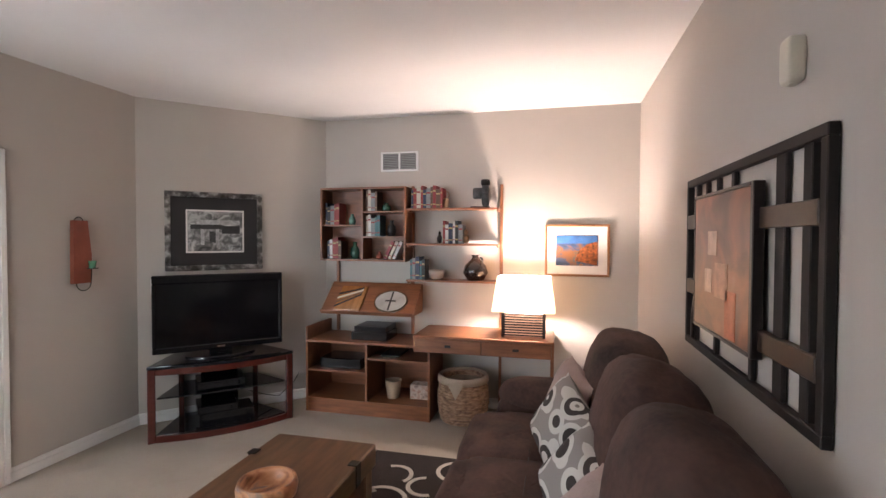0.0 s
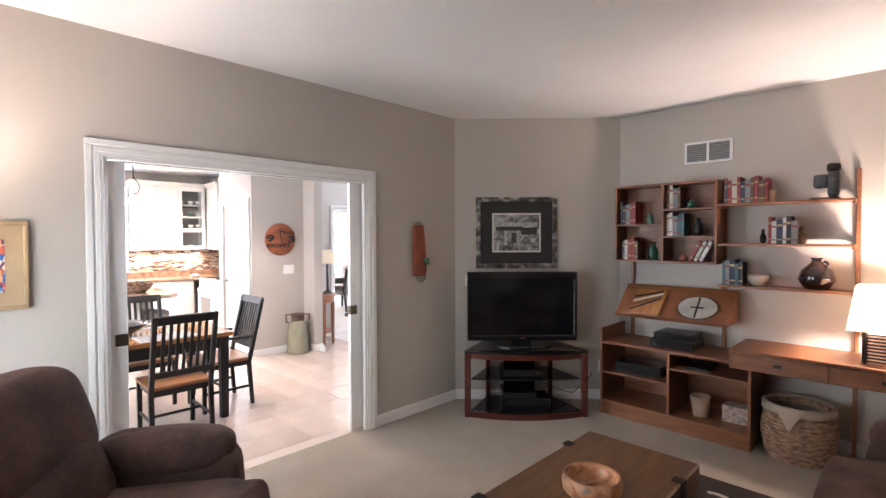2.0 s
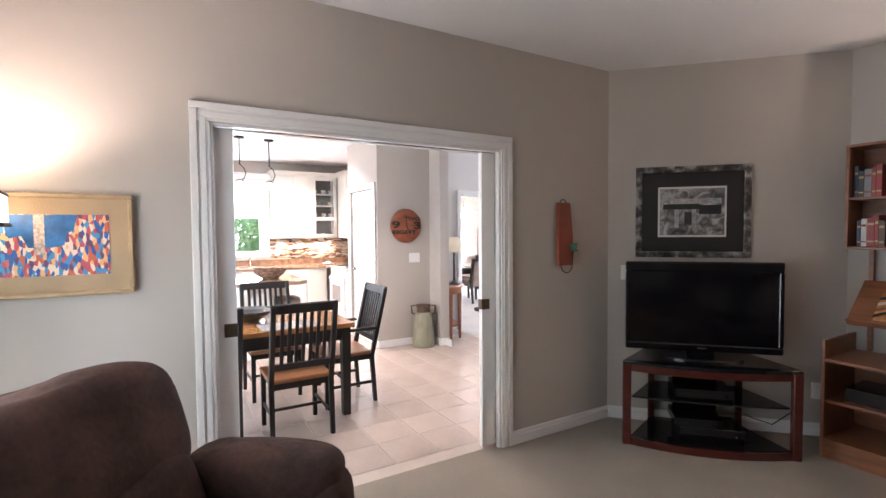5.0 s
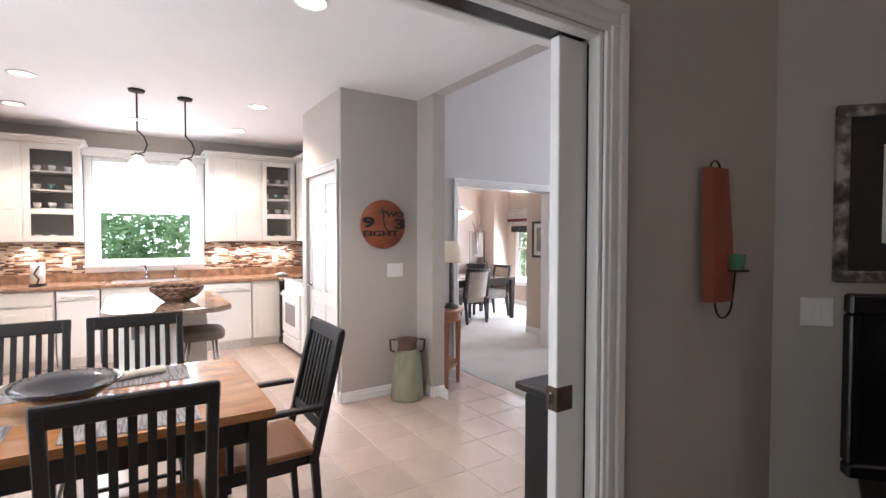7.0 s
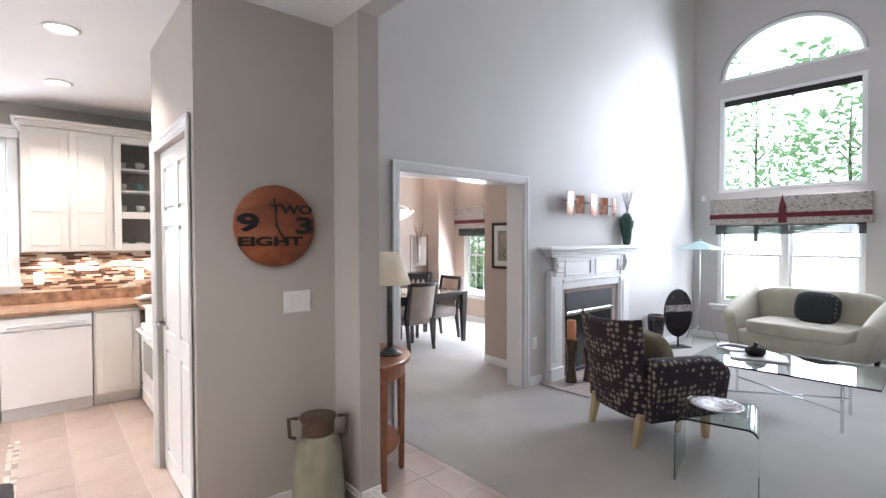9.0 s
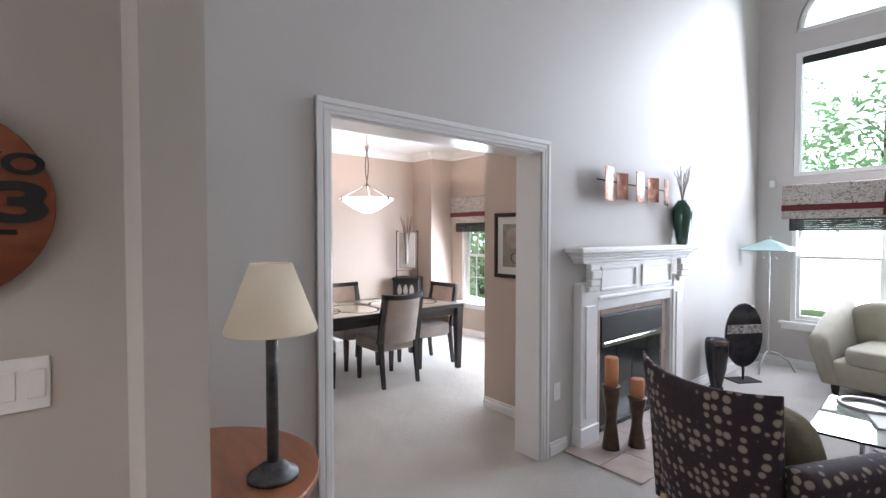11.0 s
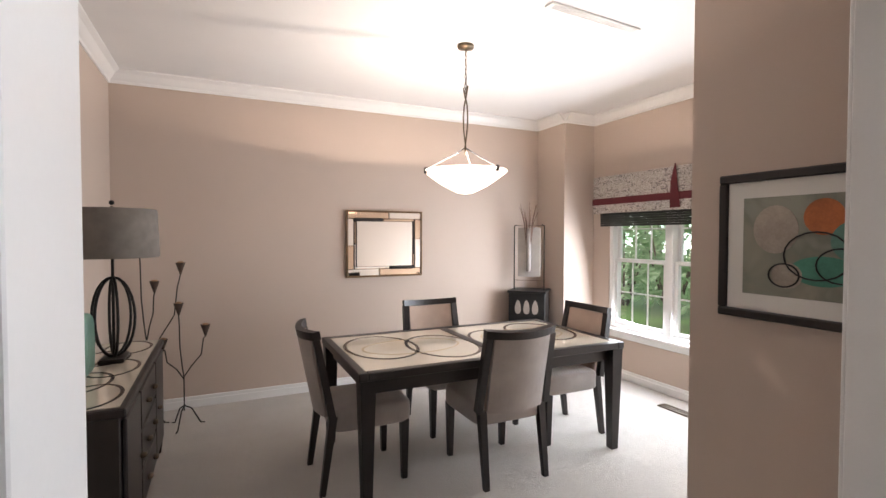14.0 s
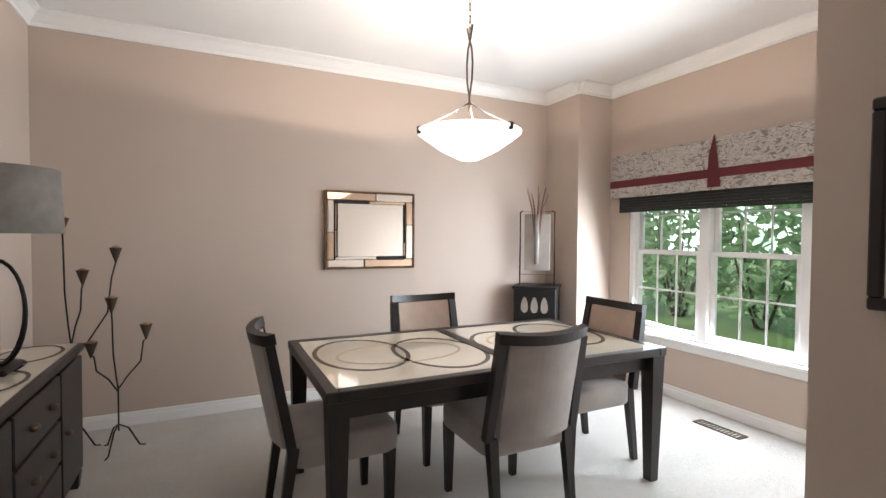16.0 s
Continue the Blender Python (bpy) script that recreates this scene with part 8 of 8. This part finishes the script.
part("plinth", G().box(x0 + 0.02, -d + 0.012, 0.0, x1 - 0.02, -d + 0.03, 0.11), teak, lc)
part("back_panel", G().box(x0 + 0.02, -0.013, 0.0, x1 - 0.02, -0.004, h - 0.02), teak, lc)
part("divider", G().box(-0.01, -d + 0.004, 0.13, 0.01, -0.014, h - 0.02), teak, lc)
part("shelf", G().box(x0 + 0.02, -d + 0.01, 0.37, -0.01, -0.014, 0.386), teak, lc)
part("shelf", G().box(0.01, -d + 0.01, 0.50, x1 - 0.02, -0.014, 0.516), teak, lc)
for px, pz, pw, ph, lab in ((-1.62, 0.656, 0.34, 0.075, "black amplifier on the low cabinet"), (-1.61, 0.732, 0.3, 0.05, "black disc player on the amplifier"), (-1.90, 0.387, 0.40, 0.09, "black recorder on a cabinet shelf"), (-1.42, 0.517, 0.17, 0.025, "slim dark box on the upper shelf")):
    b = thing("media_box", pose(px, BW - 0.25, pz), lab, "electronics")
    part("case", G().box(-pw / 2, -0.15, 0, pw / 2, 0.14, ph, 0.004), black_plastic, b)
    part("display", G().box(-pw / 2 + 0.03, -0.152, ph * 0.4, pw * 0.1, -0.15, ph * 0.75), smoke_glass, b)
solid("planter", G().lathe([(0.0, 0), (0.055, 0), (0.075, 0.16), (0.068, 0.16), (0.05, 0.015), (0.0, 0.015)], 20, caps=False), mat("tan_burlap_pot", (0.36, 0.25, 0.17), 0.8, vary=0.2, bump=0.3), pose(-1.42, BW - 0.3, 0.131), "tan tapered pot on the bottom shelf", "pot")
solid("photo_box", G().box(-0.1, -0.06, 0, 0.1, 0.06, 0.13, 0.005), blotch("patterned_box_paper", [(0.35, (0.30, 0.16, 0.12)), (0.5, (0.45, 0.36, 0.30)), (0.65, (0.20, 0.14, 0.12))], 16, 0.7), pose(-1.16, BW - 0.25, 0.131), "patterned storage box on the bottom shelf", "box")

dk2 = thing("desk", pose(-0.58, BW, 0), "teak wall desk with two drawers", "desk")
part("top", G().box(-0.58, -0.55, 0.74, 0.58, -0.036, 0.76, 0.003), teak, dk2)
part("case", G().box(-0.58, -0.53, 0.615, -0.562, -0.036, 0.74).box(0.562, -0.53, 0.615, 0.58, -0.036, 0.74).box(-0.562, -0.52, 0.615, 0.562, -0.036, 0.628).box(-0.562, -0.05, 0.628, 0.562, -0.036, 0.74), teak, dk2)
for a, b in ((-0.56, -0.002), (0.002, 0.56)):
    dd = part("drawer", G().box(a, -0.545, 0.62, b, -0.525, 0.737, 0.004), teak, dk2)
    part("pull", G().box((a + b) / 2 - 0.025, -0.549, 0.668, (a + b) / 2 + 0.025, -0.545, 0.69, 0.002), espresso, dd, "dark recessed pull")
for x, y in ((0.565, -0.52), (0.565, -0.06)):
    part("leg", G().box(x - 0.012, y - 0.012, 0.0, x + 0.012, y + 0.012, 0.615, 0.003), teak, dk2)
part("rail_leg", G().box(0.085, -0.06, 0.0, 0.11, -0.036, 0.615, 0.003), teak, dk2)

# desk lamp with a slatted wooden base
slat_dark = mat("dark_stained_slat", (0.022, 0.011, 0.008), 0.6, vary=0.25, scale=20)
lp = thing("desk_lamp", pose(-0.25, 4.22, 0.76), "lit cream box-shaded lamp on a dark slatted base", "lamp")
for i in range(9):
    part("slat", G().box(-0.115, -0.09, 0.012 + i * 0.021, 0.115, -0.082, 0.024 + i * 0.021, 0.002).box(-0.115, 0.082, 0.012 + i * 0.021, 0.115, 0.09, 0.024 + i * 0.021, 0.002).box(-0.115, -0.082, 0.012 + i * 0.021, -0.107, 0.082, 0.024 + i * 0.021, 0.002).box(0.107, -0.082, 0.012 + i * 0.021, 0.115, 0.082, 0.024 + i * 0.021, 0.002), slat_dark, lp)
for sx in (-1, 1):
    for sy in (-1, 1):
        part("corner_post", G().box(sx * 0.112 - 0.007, sy * 0.087 - 0.007, 0.0, sx * 0.112 + 0.007, sy * 0.087 + 0.007, 0.205, 0.002), slat_dark, lp)
part("rod", G().cyl(0, 0, 0.0, 0.3, 0.008), nickel, lp)
# Emissive box stands in for the lamplight that shows between the slats.
part("inner_box", G().box(-0.1, -0.075, 0.006, 0.1, 0.075, 0.198, 0.004), mat("glowing_slat_core", (0.5, 0.3, 0.2), 0.8, vary=0.1, emit=(1.0, 0.5, 0.3), power=0.22), lp, "amber box glowing for lamplight between the slats")
for ob in lp.children:
    if ob.name.startswith(("slat", "corner_post", "inner_box")):
        ob.scale = (1.5, 1.15, 1.03)
v = []
for z, a, b in ((0.215, 0.255, 0.155), (0.50, 0.215, 0.125)):
    v += [(-a, -b, z), (a, -b, z), (a, b, z), (-a, b, z)]
v += [(x * 0.985, y * 0.985, z) for x, y, z in v]
part("shade", G().add(v, [(0, 1, 5, 4), (1, 2, 6, 5), (2, 3, 7, 6), (3, 0, 4, 7), (12, 13, 9, 8), (13, 14, 10, 9), (14, 15, 11, 10), (15, 12, 8, 11), (4, 5, 13, 12), (5, 6, 14, 13), (6, 7, 15, 14), (7, 4, 12, 15), (1, 0, 8, 9), (2, 1, 9, 10), (3, 2, 10, 11), (0, 3, 11, 8)]), lampshade_lit, lp, "glowing cream tapered shade")

# pictures, vent, sensor
vt = thing("wall_vent", pose(-1.464, BW, 2.313), "white double-panel return air vent high on the wall", "vent")
part("frame", G().box(-0.19, -0.012, -0.095, 0.19, -0.001, 0.095, 0.004), trim_paint, vt)
for cx in (-0.088, 0.088):
    # Dark sheet paints the shade behind the louvres; the frame has no hole.
    part("dark_opening", G().box(cx - 0.078, -0.0135, -0.075, cx + 0.078, -0.012, 0.075), mat("vent_shadow_%d" % int(cx * 1000), (0.10, 0.10, 0.095), 0.8, vary=0.05), vt)
    for i in range(9):
        part("louvre", G().box(cx - 0.078, -0.017, -0.07 + i * 0.0165, cx + 0.078, -0.0136, -0.063 + i * 0.0165), mat_louvre if i or cx > 0 else (mat_louvre := mat("grey_louvre", (0.33, 0.33, 0.32), 0.5, vary=0.05)), vt)
teak_frame = mat("honey_teak_frame", (0.33, 0.15, 0.06), 0.4, vary=0.12, scale=8)
lake = blotch("autumn_lake_photograph", [(0.3, (0.02, 0.03, 0.06)), (0.45, (0.05, 0.08, 0.15)), (0.55, (0.22, 0.09, 0.03)), (0.68, (0.10, 0.10, 0.10)), (0.8, (0.07, 0.11, 0.20))], 7, 0.3, warp=0.8, stretch=(1, 1, 1.6))
lk = framed(face(0.185, BW, 1.475, 0), 0.55, 0.46, 0.02, teak_frame, 0.075, white_board, lake, "autumn lake photograph in a slim teak frame")
part("sky", G().box(-0.175, -0.0195, 0.06, 0.17, -0.018, 0.13), mat("photo_blue_sky", (0.05, 0.15, 0.36), 0.4, vary=0.2, scale=12), lk, "blue sky of the photograph")
part("foliage", G().prism([(0.17, 0.08), (0.17, -0.13), (-0.02, -0.09), (0.02, 0.0), (0.09, 0.06)], 0.0, 0.002, pose(0, -0.0185, 0, 90, 0, 0)), mat("photo_orange_trees", (0.36, 0.10, 0.02), 0.5, vary=0.45, scale=40), lk, "orange trees of the photograph")
solid("wall_sensor", G().soft(0, -0.024, 0, 0.034, 0.024, 0.066, 0.3, 20).box(-0.024, -0.042, -0.07, 0.024, -0.008, -0.055, 0.006), mat("cream_plastic", (0.58, 0.54, 0.44), 0.4, vary=0.05), face(FX1, 1.735, 2.10, -90), "cream plastic alarm sensor high on the wall", "sensor")

# large slatted wall art over the sofa, facing -x
wa = thing("wall_art", face(FX1, 2.178, 1.47, -90) @ Matrix.Diagonal((0.947, 1, 0.985, 1)), "dark wooden lattice wall art with a rust painted panel", "wall decoration")
W2, H2 = 0.695, 0.415
lattice_dark = mat("dark_stained_lattice", (0.013, 0.008, 0.006), 0.75, vary=0.25, scale=12)
art_bronze = mat("dark_umber_wood", (0.05, 0.028, 0.016), 0.5, vary=0.25, scale=10)
for x0, x1, z0, z1, t in ((-W2, W2, H2 - 0.035, H2, 0.055), (-W2, W2, -H2, -H2 + 0.035, 0.055), (-W2, -W2 + 0.03, -H2 + 0.035, H2 - 0.035, 0.055), (W2 - 0.035, W2, -H2 + 0.035, H2 - 0.035, 0.055),
                          (W2 - 0.14, W2 - 0.09, -H2 + 0.035, H2 - 0.035, 0.045), (0.36, 0.43, -H2 + 0.035, H2 - 0.035, 0.035), (-0.56, -0.53, -H2 + 0.035, H2 - 0.035, 0.04), (-0.40, -0.375, 0.12, H2 - 0.035, 0.038), (-0.24, -0.215, 0.12, H2 - 0.035, 0.038), (-0.05, -0.02, 0.12, H2 - 0.035, 0.038), (-0.25, -0.22, -H2 + 0.035, -0.2, 0.038), (0.16, 0.19, -H2 + 0.035, -0.2, 0.038)):
    part("bar", G().box(x0, -t * 0.6, z0, x1, -0.004, z1, 0.003), lattice_dark, wa)
for x0, x1, z in ((-W2 + 0.03, -0.3, 0.20), (-W2 + 0.03, -0.3, -0.12), (0.1, W2 - 0.035, 0.19), (0.1, W2 - 0.035, -0.22)):
    part("crossbar", G().box(x0, -0.036, z - 0.035, x1, -0.006, z + 0.035, 0.003), art_bronze, wa)
part("curve", G().tube([(-0.55, -0.03, -0.37), (-0.545, -0.03, -0.25), (-0.51, -0.03, -0.16), (-0.44, -0.03, -0.12)], 0.012, 6), espresso, wa)
rust = blotch("rust_and_umber_painting", [(0.25, (0.06, 0.032, 0.026)), (0.45, (0.14, 0.06, 0.038)), (0.6, (0.25, 0.09, 0.045)), (0.75, (0.30, 0.17, 0.115))], 3.2, 0.45, warp=0.8, stretch=(1, 1, 1.3))
pn = part("painted_panel", G().box(-0.47, -0.075, -0.27, 0.22, -0.05, 0.30, 0.004), rust, wa, "rust and umber painted panel")
part("panel_edge", G().box(-0.485, -0.077, -0.285, -0.47, -0.04, 0.315, 0.003).box(0.22, -0.077, -0.285, 0.245, -0.04, 0.315, 0.003).box(-0.47, -0.077, 0.30, 0.22, -0.04, 0.315, 0.003).box(-0.47, -0.077, -0.285, 0.22, -0.04, -0.27, 0.003), espresso, pn)
for x, z, a, b, c in ((-0.2, 0.1, 0.06, 0.05, (0.46, 0.30, 0.22)), (-0.08, -0.05, 0.08, 0.07, (0.44, 0.22, 0.14)), (-0.25, -0.06, 0.05, 0.05, (0.50, 0.33, 0.25)), (0.03, -0.17, 0.06, 0.09, (0.48, 0.12, 0.05))):
    part("patch", G().box(x - a, -0.0764, z - b, x + a, -0.073, z + b), mat("painted_patch_%d" % int(100 + 100 * x), c, 0.5, vary=0.25, scale=14), pn)
part("hanger", G().box(-0.05, -0.03, -0.02, 0.05, -0.001, 0.02), espresso, wa)
pn.location = (0.035, 0.021, 0.0)

# basket under the desk
rattan = blotch("natural_rattan_weave", [(0.3, (0.13, 0.07, 0.045)), (0.5, (0.29, 0.17, 0.105)), (0.7, (0.40, 0.26, 0.17))], 22, 0.75, stretch=(1, 1, 2.4))
wb = thing("wicker_basket", pose(-0.77, 4.22, 0), "round wicker basket with a cloth liner under the desk", "basket")
k = G()
for i in range(15):
    t = i / 14
    r = 0.15 + 0.062 * math.sin(0.5 + t * 2.2)
    k.tube([((r + 0.004 * (-1) ** (a + i)) * math.cos(a * math.pi / 20), (r + 0.004 * (-1) ** (a + i)) * math.sin(a * math.pi / 20), 0.016 + 0.0255 * i) for a in range(40)], 0.015, 6, None, True)
k.lathe([(0.0, 0.002), (0.16, 0.002), (0.16, 0.014), (0.0, 0.014)], 24)
part("weave", k, rattan, wb)
part("liner", G().lathe([(0.17, 0.30), (0.19, 0.395), (0.205, 0.405), (0.218, 0.39), (0.222, 0.345), (0.216, 0.345), (0.21, 0.385)], 32, caps=False), mat("beige_liner_cloth", (0.38, 0.30, 0.23), 0.9, vary=0.12, bump=0.3), wb, "folded beige cloth liner")
part("flap", G().prism([(-0.07, 0.0), (0.07, 0.0), (0.0, -0.13)], 0, 0.006, pose(-0.02, -0.222, 0.37, 84, 0, 0)), MATS["beige_liner_cloth"], wb)

# books and ornaments
cols = {"red": (0.28, 0.03, 0.03), "navy": (0.02, 0.03, 0.07), "cream": (0.52, 0.47, 0.38), "brown": (0.13, 0.06, 0.035), "green": (0.03, 0.10, 0.07), "black": (0.015, 0.014, 0.015), "grey": (0.22, 0.22, 0.22), "teal": (0.05, 0.14, 0.16), "white": (0.60, 0.58, 0.55)}
covers = {k: mat(k + "_book_cover", c, 0.5, vary=0.12, scale=14) for k, c in cols.items()}
paper = mat("book_paper", (0.55, 0.50, 0.40), 0.9, vary=0.08)
bands = mat("gilt_spine_band", (0.42, 0.30, 0.14), 0.4, metal=0.3, vary=0.1)


def book(x, y, z, t, h, d, col, tilt=0.0):
    b = thing("book", pose(x, y, z, 0, tilt, 0), col + " bound book standing on the teak shelves", "book", "books on the shelves")
    part("cover", G().box(0, -d, 0, t, -d + 0.004, h, 0.001).box(0, -d + 0.004, 0, 0.003, 0, h).box(t - 0.003, -d + 0.004, 0, t, 0, h), covers[col], b)
    part("pages", G().box(0.003, -d + 0.004, 0.003, t - 0.003, -0.004, h - 0.004), paper, b)
    part("spine_band", G().box(0.002, -d - 0.0008, h * 0.72, t - 0.002, -d, h * 0.8).box(0.002, -d - 0.0008, h * 0.15, t - 0.002, -d, h * 0.2), bands if col in ("brown", "black", "red", "navy", "green") else covers["red"], b)


yb = BW - 0.04
for x0, z, run in ((-2.15, 1.704, "navy black grey red red"), (-2.13, 1.379, "navy white red red brown"), (-1.735, 1.829, "brown cream grey brown"), (-1.735, 1.594, "cream white grey teal teal"), (-1.29, 1.851, "navy red cream red navy grey brown red brown red"), (-0.99, 1.531, "red white navy white black grey"), (-1.30, 1.201, "teal grey navy teal black")):
    x = x0
    for i, c in enumerate(run.split()):
        t, h = 0.02 + 0.009 * ((i * 7) % 3), 0.17 + 0.012 * ((i * 5 + len(run)) % 4)
        h = min(h, 0.205)
        book(x, yb, z, t, h, 0.15, c)
        x += t + 0.0015
for i, c in enumerate(("red", "cream", "white")):
    book(-1.56 + i * 0.042, yb, 1.379 + 0.012, 0.03, 0.18, 0.15, c, 26)
for x, z, r, h, m, lab in ((-1.90, 1.704, 0.032, 0.10, teal_glaze, "small teal bottle in the bookcase"), (-1.55, 1.829, 0.045, 0.08, green_glaze, "dark green round pot in the bookcase"), (-1.50, 1.594, 0.04, 0.15, black_wood, "dark carved figure in the bookcase"), (-1.87, 1.379, 0.045, 0.16, green_glaze, "dark green carved ornament in the bookcase"), (-1.62, 1.379, 0.03, 0.07, terra, "small terracotta pot in the bookcase")):
    solid("ornament", G().lathe([(0.0, 0), (r * 0.8, 0), (r, h * 0.3), (r * 0.9, h * 0.6), (r * 0.4, h * 0.8), (r * 0.5, h), (0.0, h)], 18), m, pose(x, BW - 0.13, z), lab, "ornament")
solid("jug", G().lathe([(0.0, 0), (0.055, 0), (0.085, 0.05), (0.07, 0.1), (0.03, 0.14), (0.02, 0.155), (0.03, 0.17), (0.0, 0.168)], 28).tube([(0.03, 0, 0.15), (0.045, 0, 0.145), (0.05, 0, 0.125)], 0.007, 6), mat("black_brown_glaze", (0.03, 0.015, 0.012), 0.1, vary=0.3, coat=0.5), pose(-0.70, BW - 0.13, 1.201) @ Matrix.Scale(1.35, 4), "glossy black brown onion-shaped bottle on the shelf", "bottle")
solid("bowl", G().lathe([(0.0, 0.0), (0.04, 0.0), (0.07, 0.05), (0.075, 0.085), (0.07, 0.085), (0.045, 0.03), (0.0, 0.02)], 24, caps=False), mat("cream_pottery", (0.50, 0.43, 0.36), 0.45, vary=0.1), pose(-1.06, BW - 0.14, 1.201), "cream pottery bowl on the lowest wall shelf", "bowl")
solid("figurine", G().soft(0, 0, 0.04, 0.03, 0.025, 0.04, 0.8, 14).soft(0.0, 0, 0.10, 0.018, 0.018, 0.03, 0.9, 12), mat("tan_carved_wood", (0.30, 0.19, 0.10), 0.6, vary=0.15), pose(-0.79, BW - 0.13, 1.531), "small tan carved ornament on the shelf", "ornament")
solid("figurine", G().soft(0, 0, 0.04, 0.022, 0.02, 0.04, 0.9, 12).soft(0, 0, 0.09, 0.012, 0.012, 0.025, 1, 10), iron, pose(-1.03, BW - 0.15, 1.531), "small dark ornament beside the books", "ornament")
cam_o = thing("vintage_camera", pose(-0.64, BW - 0.14, 1.851), "old dark metal binocular microscope ornament on the top shelf", "ornament")
part("base", G().box(-0.1, -0.05, 0, 0.07, 0.05, 0.012, 0.003), espresso, cam_o)
part("column", G().soft(0.03, 0, 0.11, 0.035, 0.035, 0.10, 0.5, 18), slate, cam_o)
part("head", G().soft(-0.04, 0, 0.13, 0.045, 0.03, 0.05, 0.4, 16), slate, cam_o)
part("knob", G().soft(0.03, 0, 0.225, 0.04, 0.04, 0.03, 0.5, 16), iron, cam_o)
wr = solid("wire_ornament", G().tube([(0.035 * math.cos(a * math.pi / 8), 0, 0.12 + 0.035 * math.sin(a * math.pi / 8)) for a in range(16)], 0.003, 5, None, True).cyl(0, 0, 0, 0.09, 0.03), mat("tan_wire_base", (0.35, 0.22, 0.13), 0.6, vary=0.1), pose(-0.98, BW - 0.13, 1.851), "small wire hoop ornament on the top shelf", "ornament")

# ---- floor tiles, last ----
tk = bpy.data.objects["floor_kitchen"]
P = 0.33
tile_mesh = G().box(-P / 2 + 0.0025, -P / 2 + 0.0025, -0.0085, P / 2 - 0.0025, P / 2 - 0.0025, -0.0005, 0.002).mesh("tile", tile_mat)
thin_mesh = G().box(-P / 2 + 0.0025, -0.102, -0.0085, P / 2 - 0.0025, 0.102, -0.0005, 0.002).mesh("tile_edge", tile_mat)
ny = [(2.96 + P * j) + P / 2 for j in range(-11, 3)]
for i in range(-15, 4):
    x = -4.55 + P * i + P / 2
    if x > -3.5 or x < -9.3:
        continue
    for y in ny:
        if y + P / 2 > 4.19 or y < KY0 or (x < -6.6 and y > 3.3) or (x < -9.0 and y < 3.3 and False):
            continue
        o = new("tile", tile_mesh)
        o.parent, o.location = tk, (x, y, 0)
    y = 2.96 + P * 3 + 0.117
    if y + 0.1 < 4.2 and x > -7.2:
        o = new("tile", thin_mesh)
        o.parent, o.location = tk, (x, 4.057, 0)
g, r4 = G(), random.Random(5)
x = -8.6
while x < -6.2:
    for j in range(2):
        w = 0.045
        g.box(x + 0.002, 1.955 + j * 0.034, -0.0005, x + w - 0.002, 1.955 + j * 0.034 + 0.031, 0.001, 0.001)
    x += 0.047
tagged(setting("floor_mosaic_band", g, blotch("stone_mosaic_band", [(0.0, (0.50, 0.44, 0.38)), (0.4, (0.28, 0.22, 0.18)), (0.7, (0.58, 0.52, 0.46))], 1, 0.4, "island", hard=True), "narrow stone mosaic band round the island floor", "tiles"), kind="stuff")
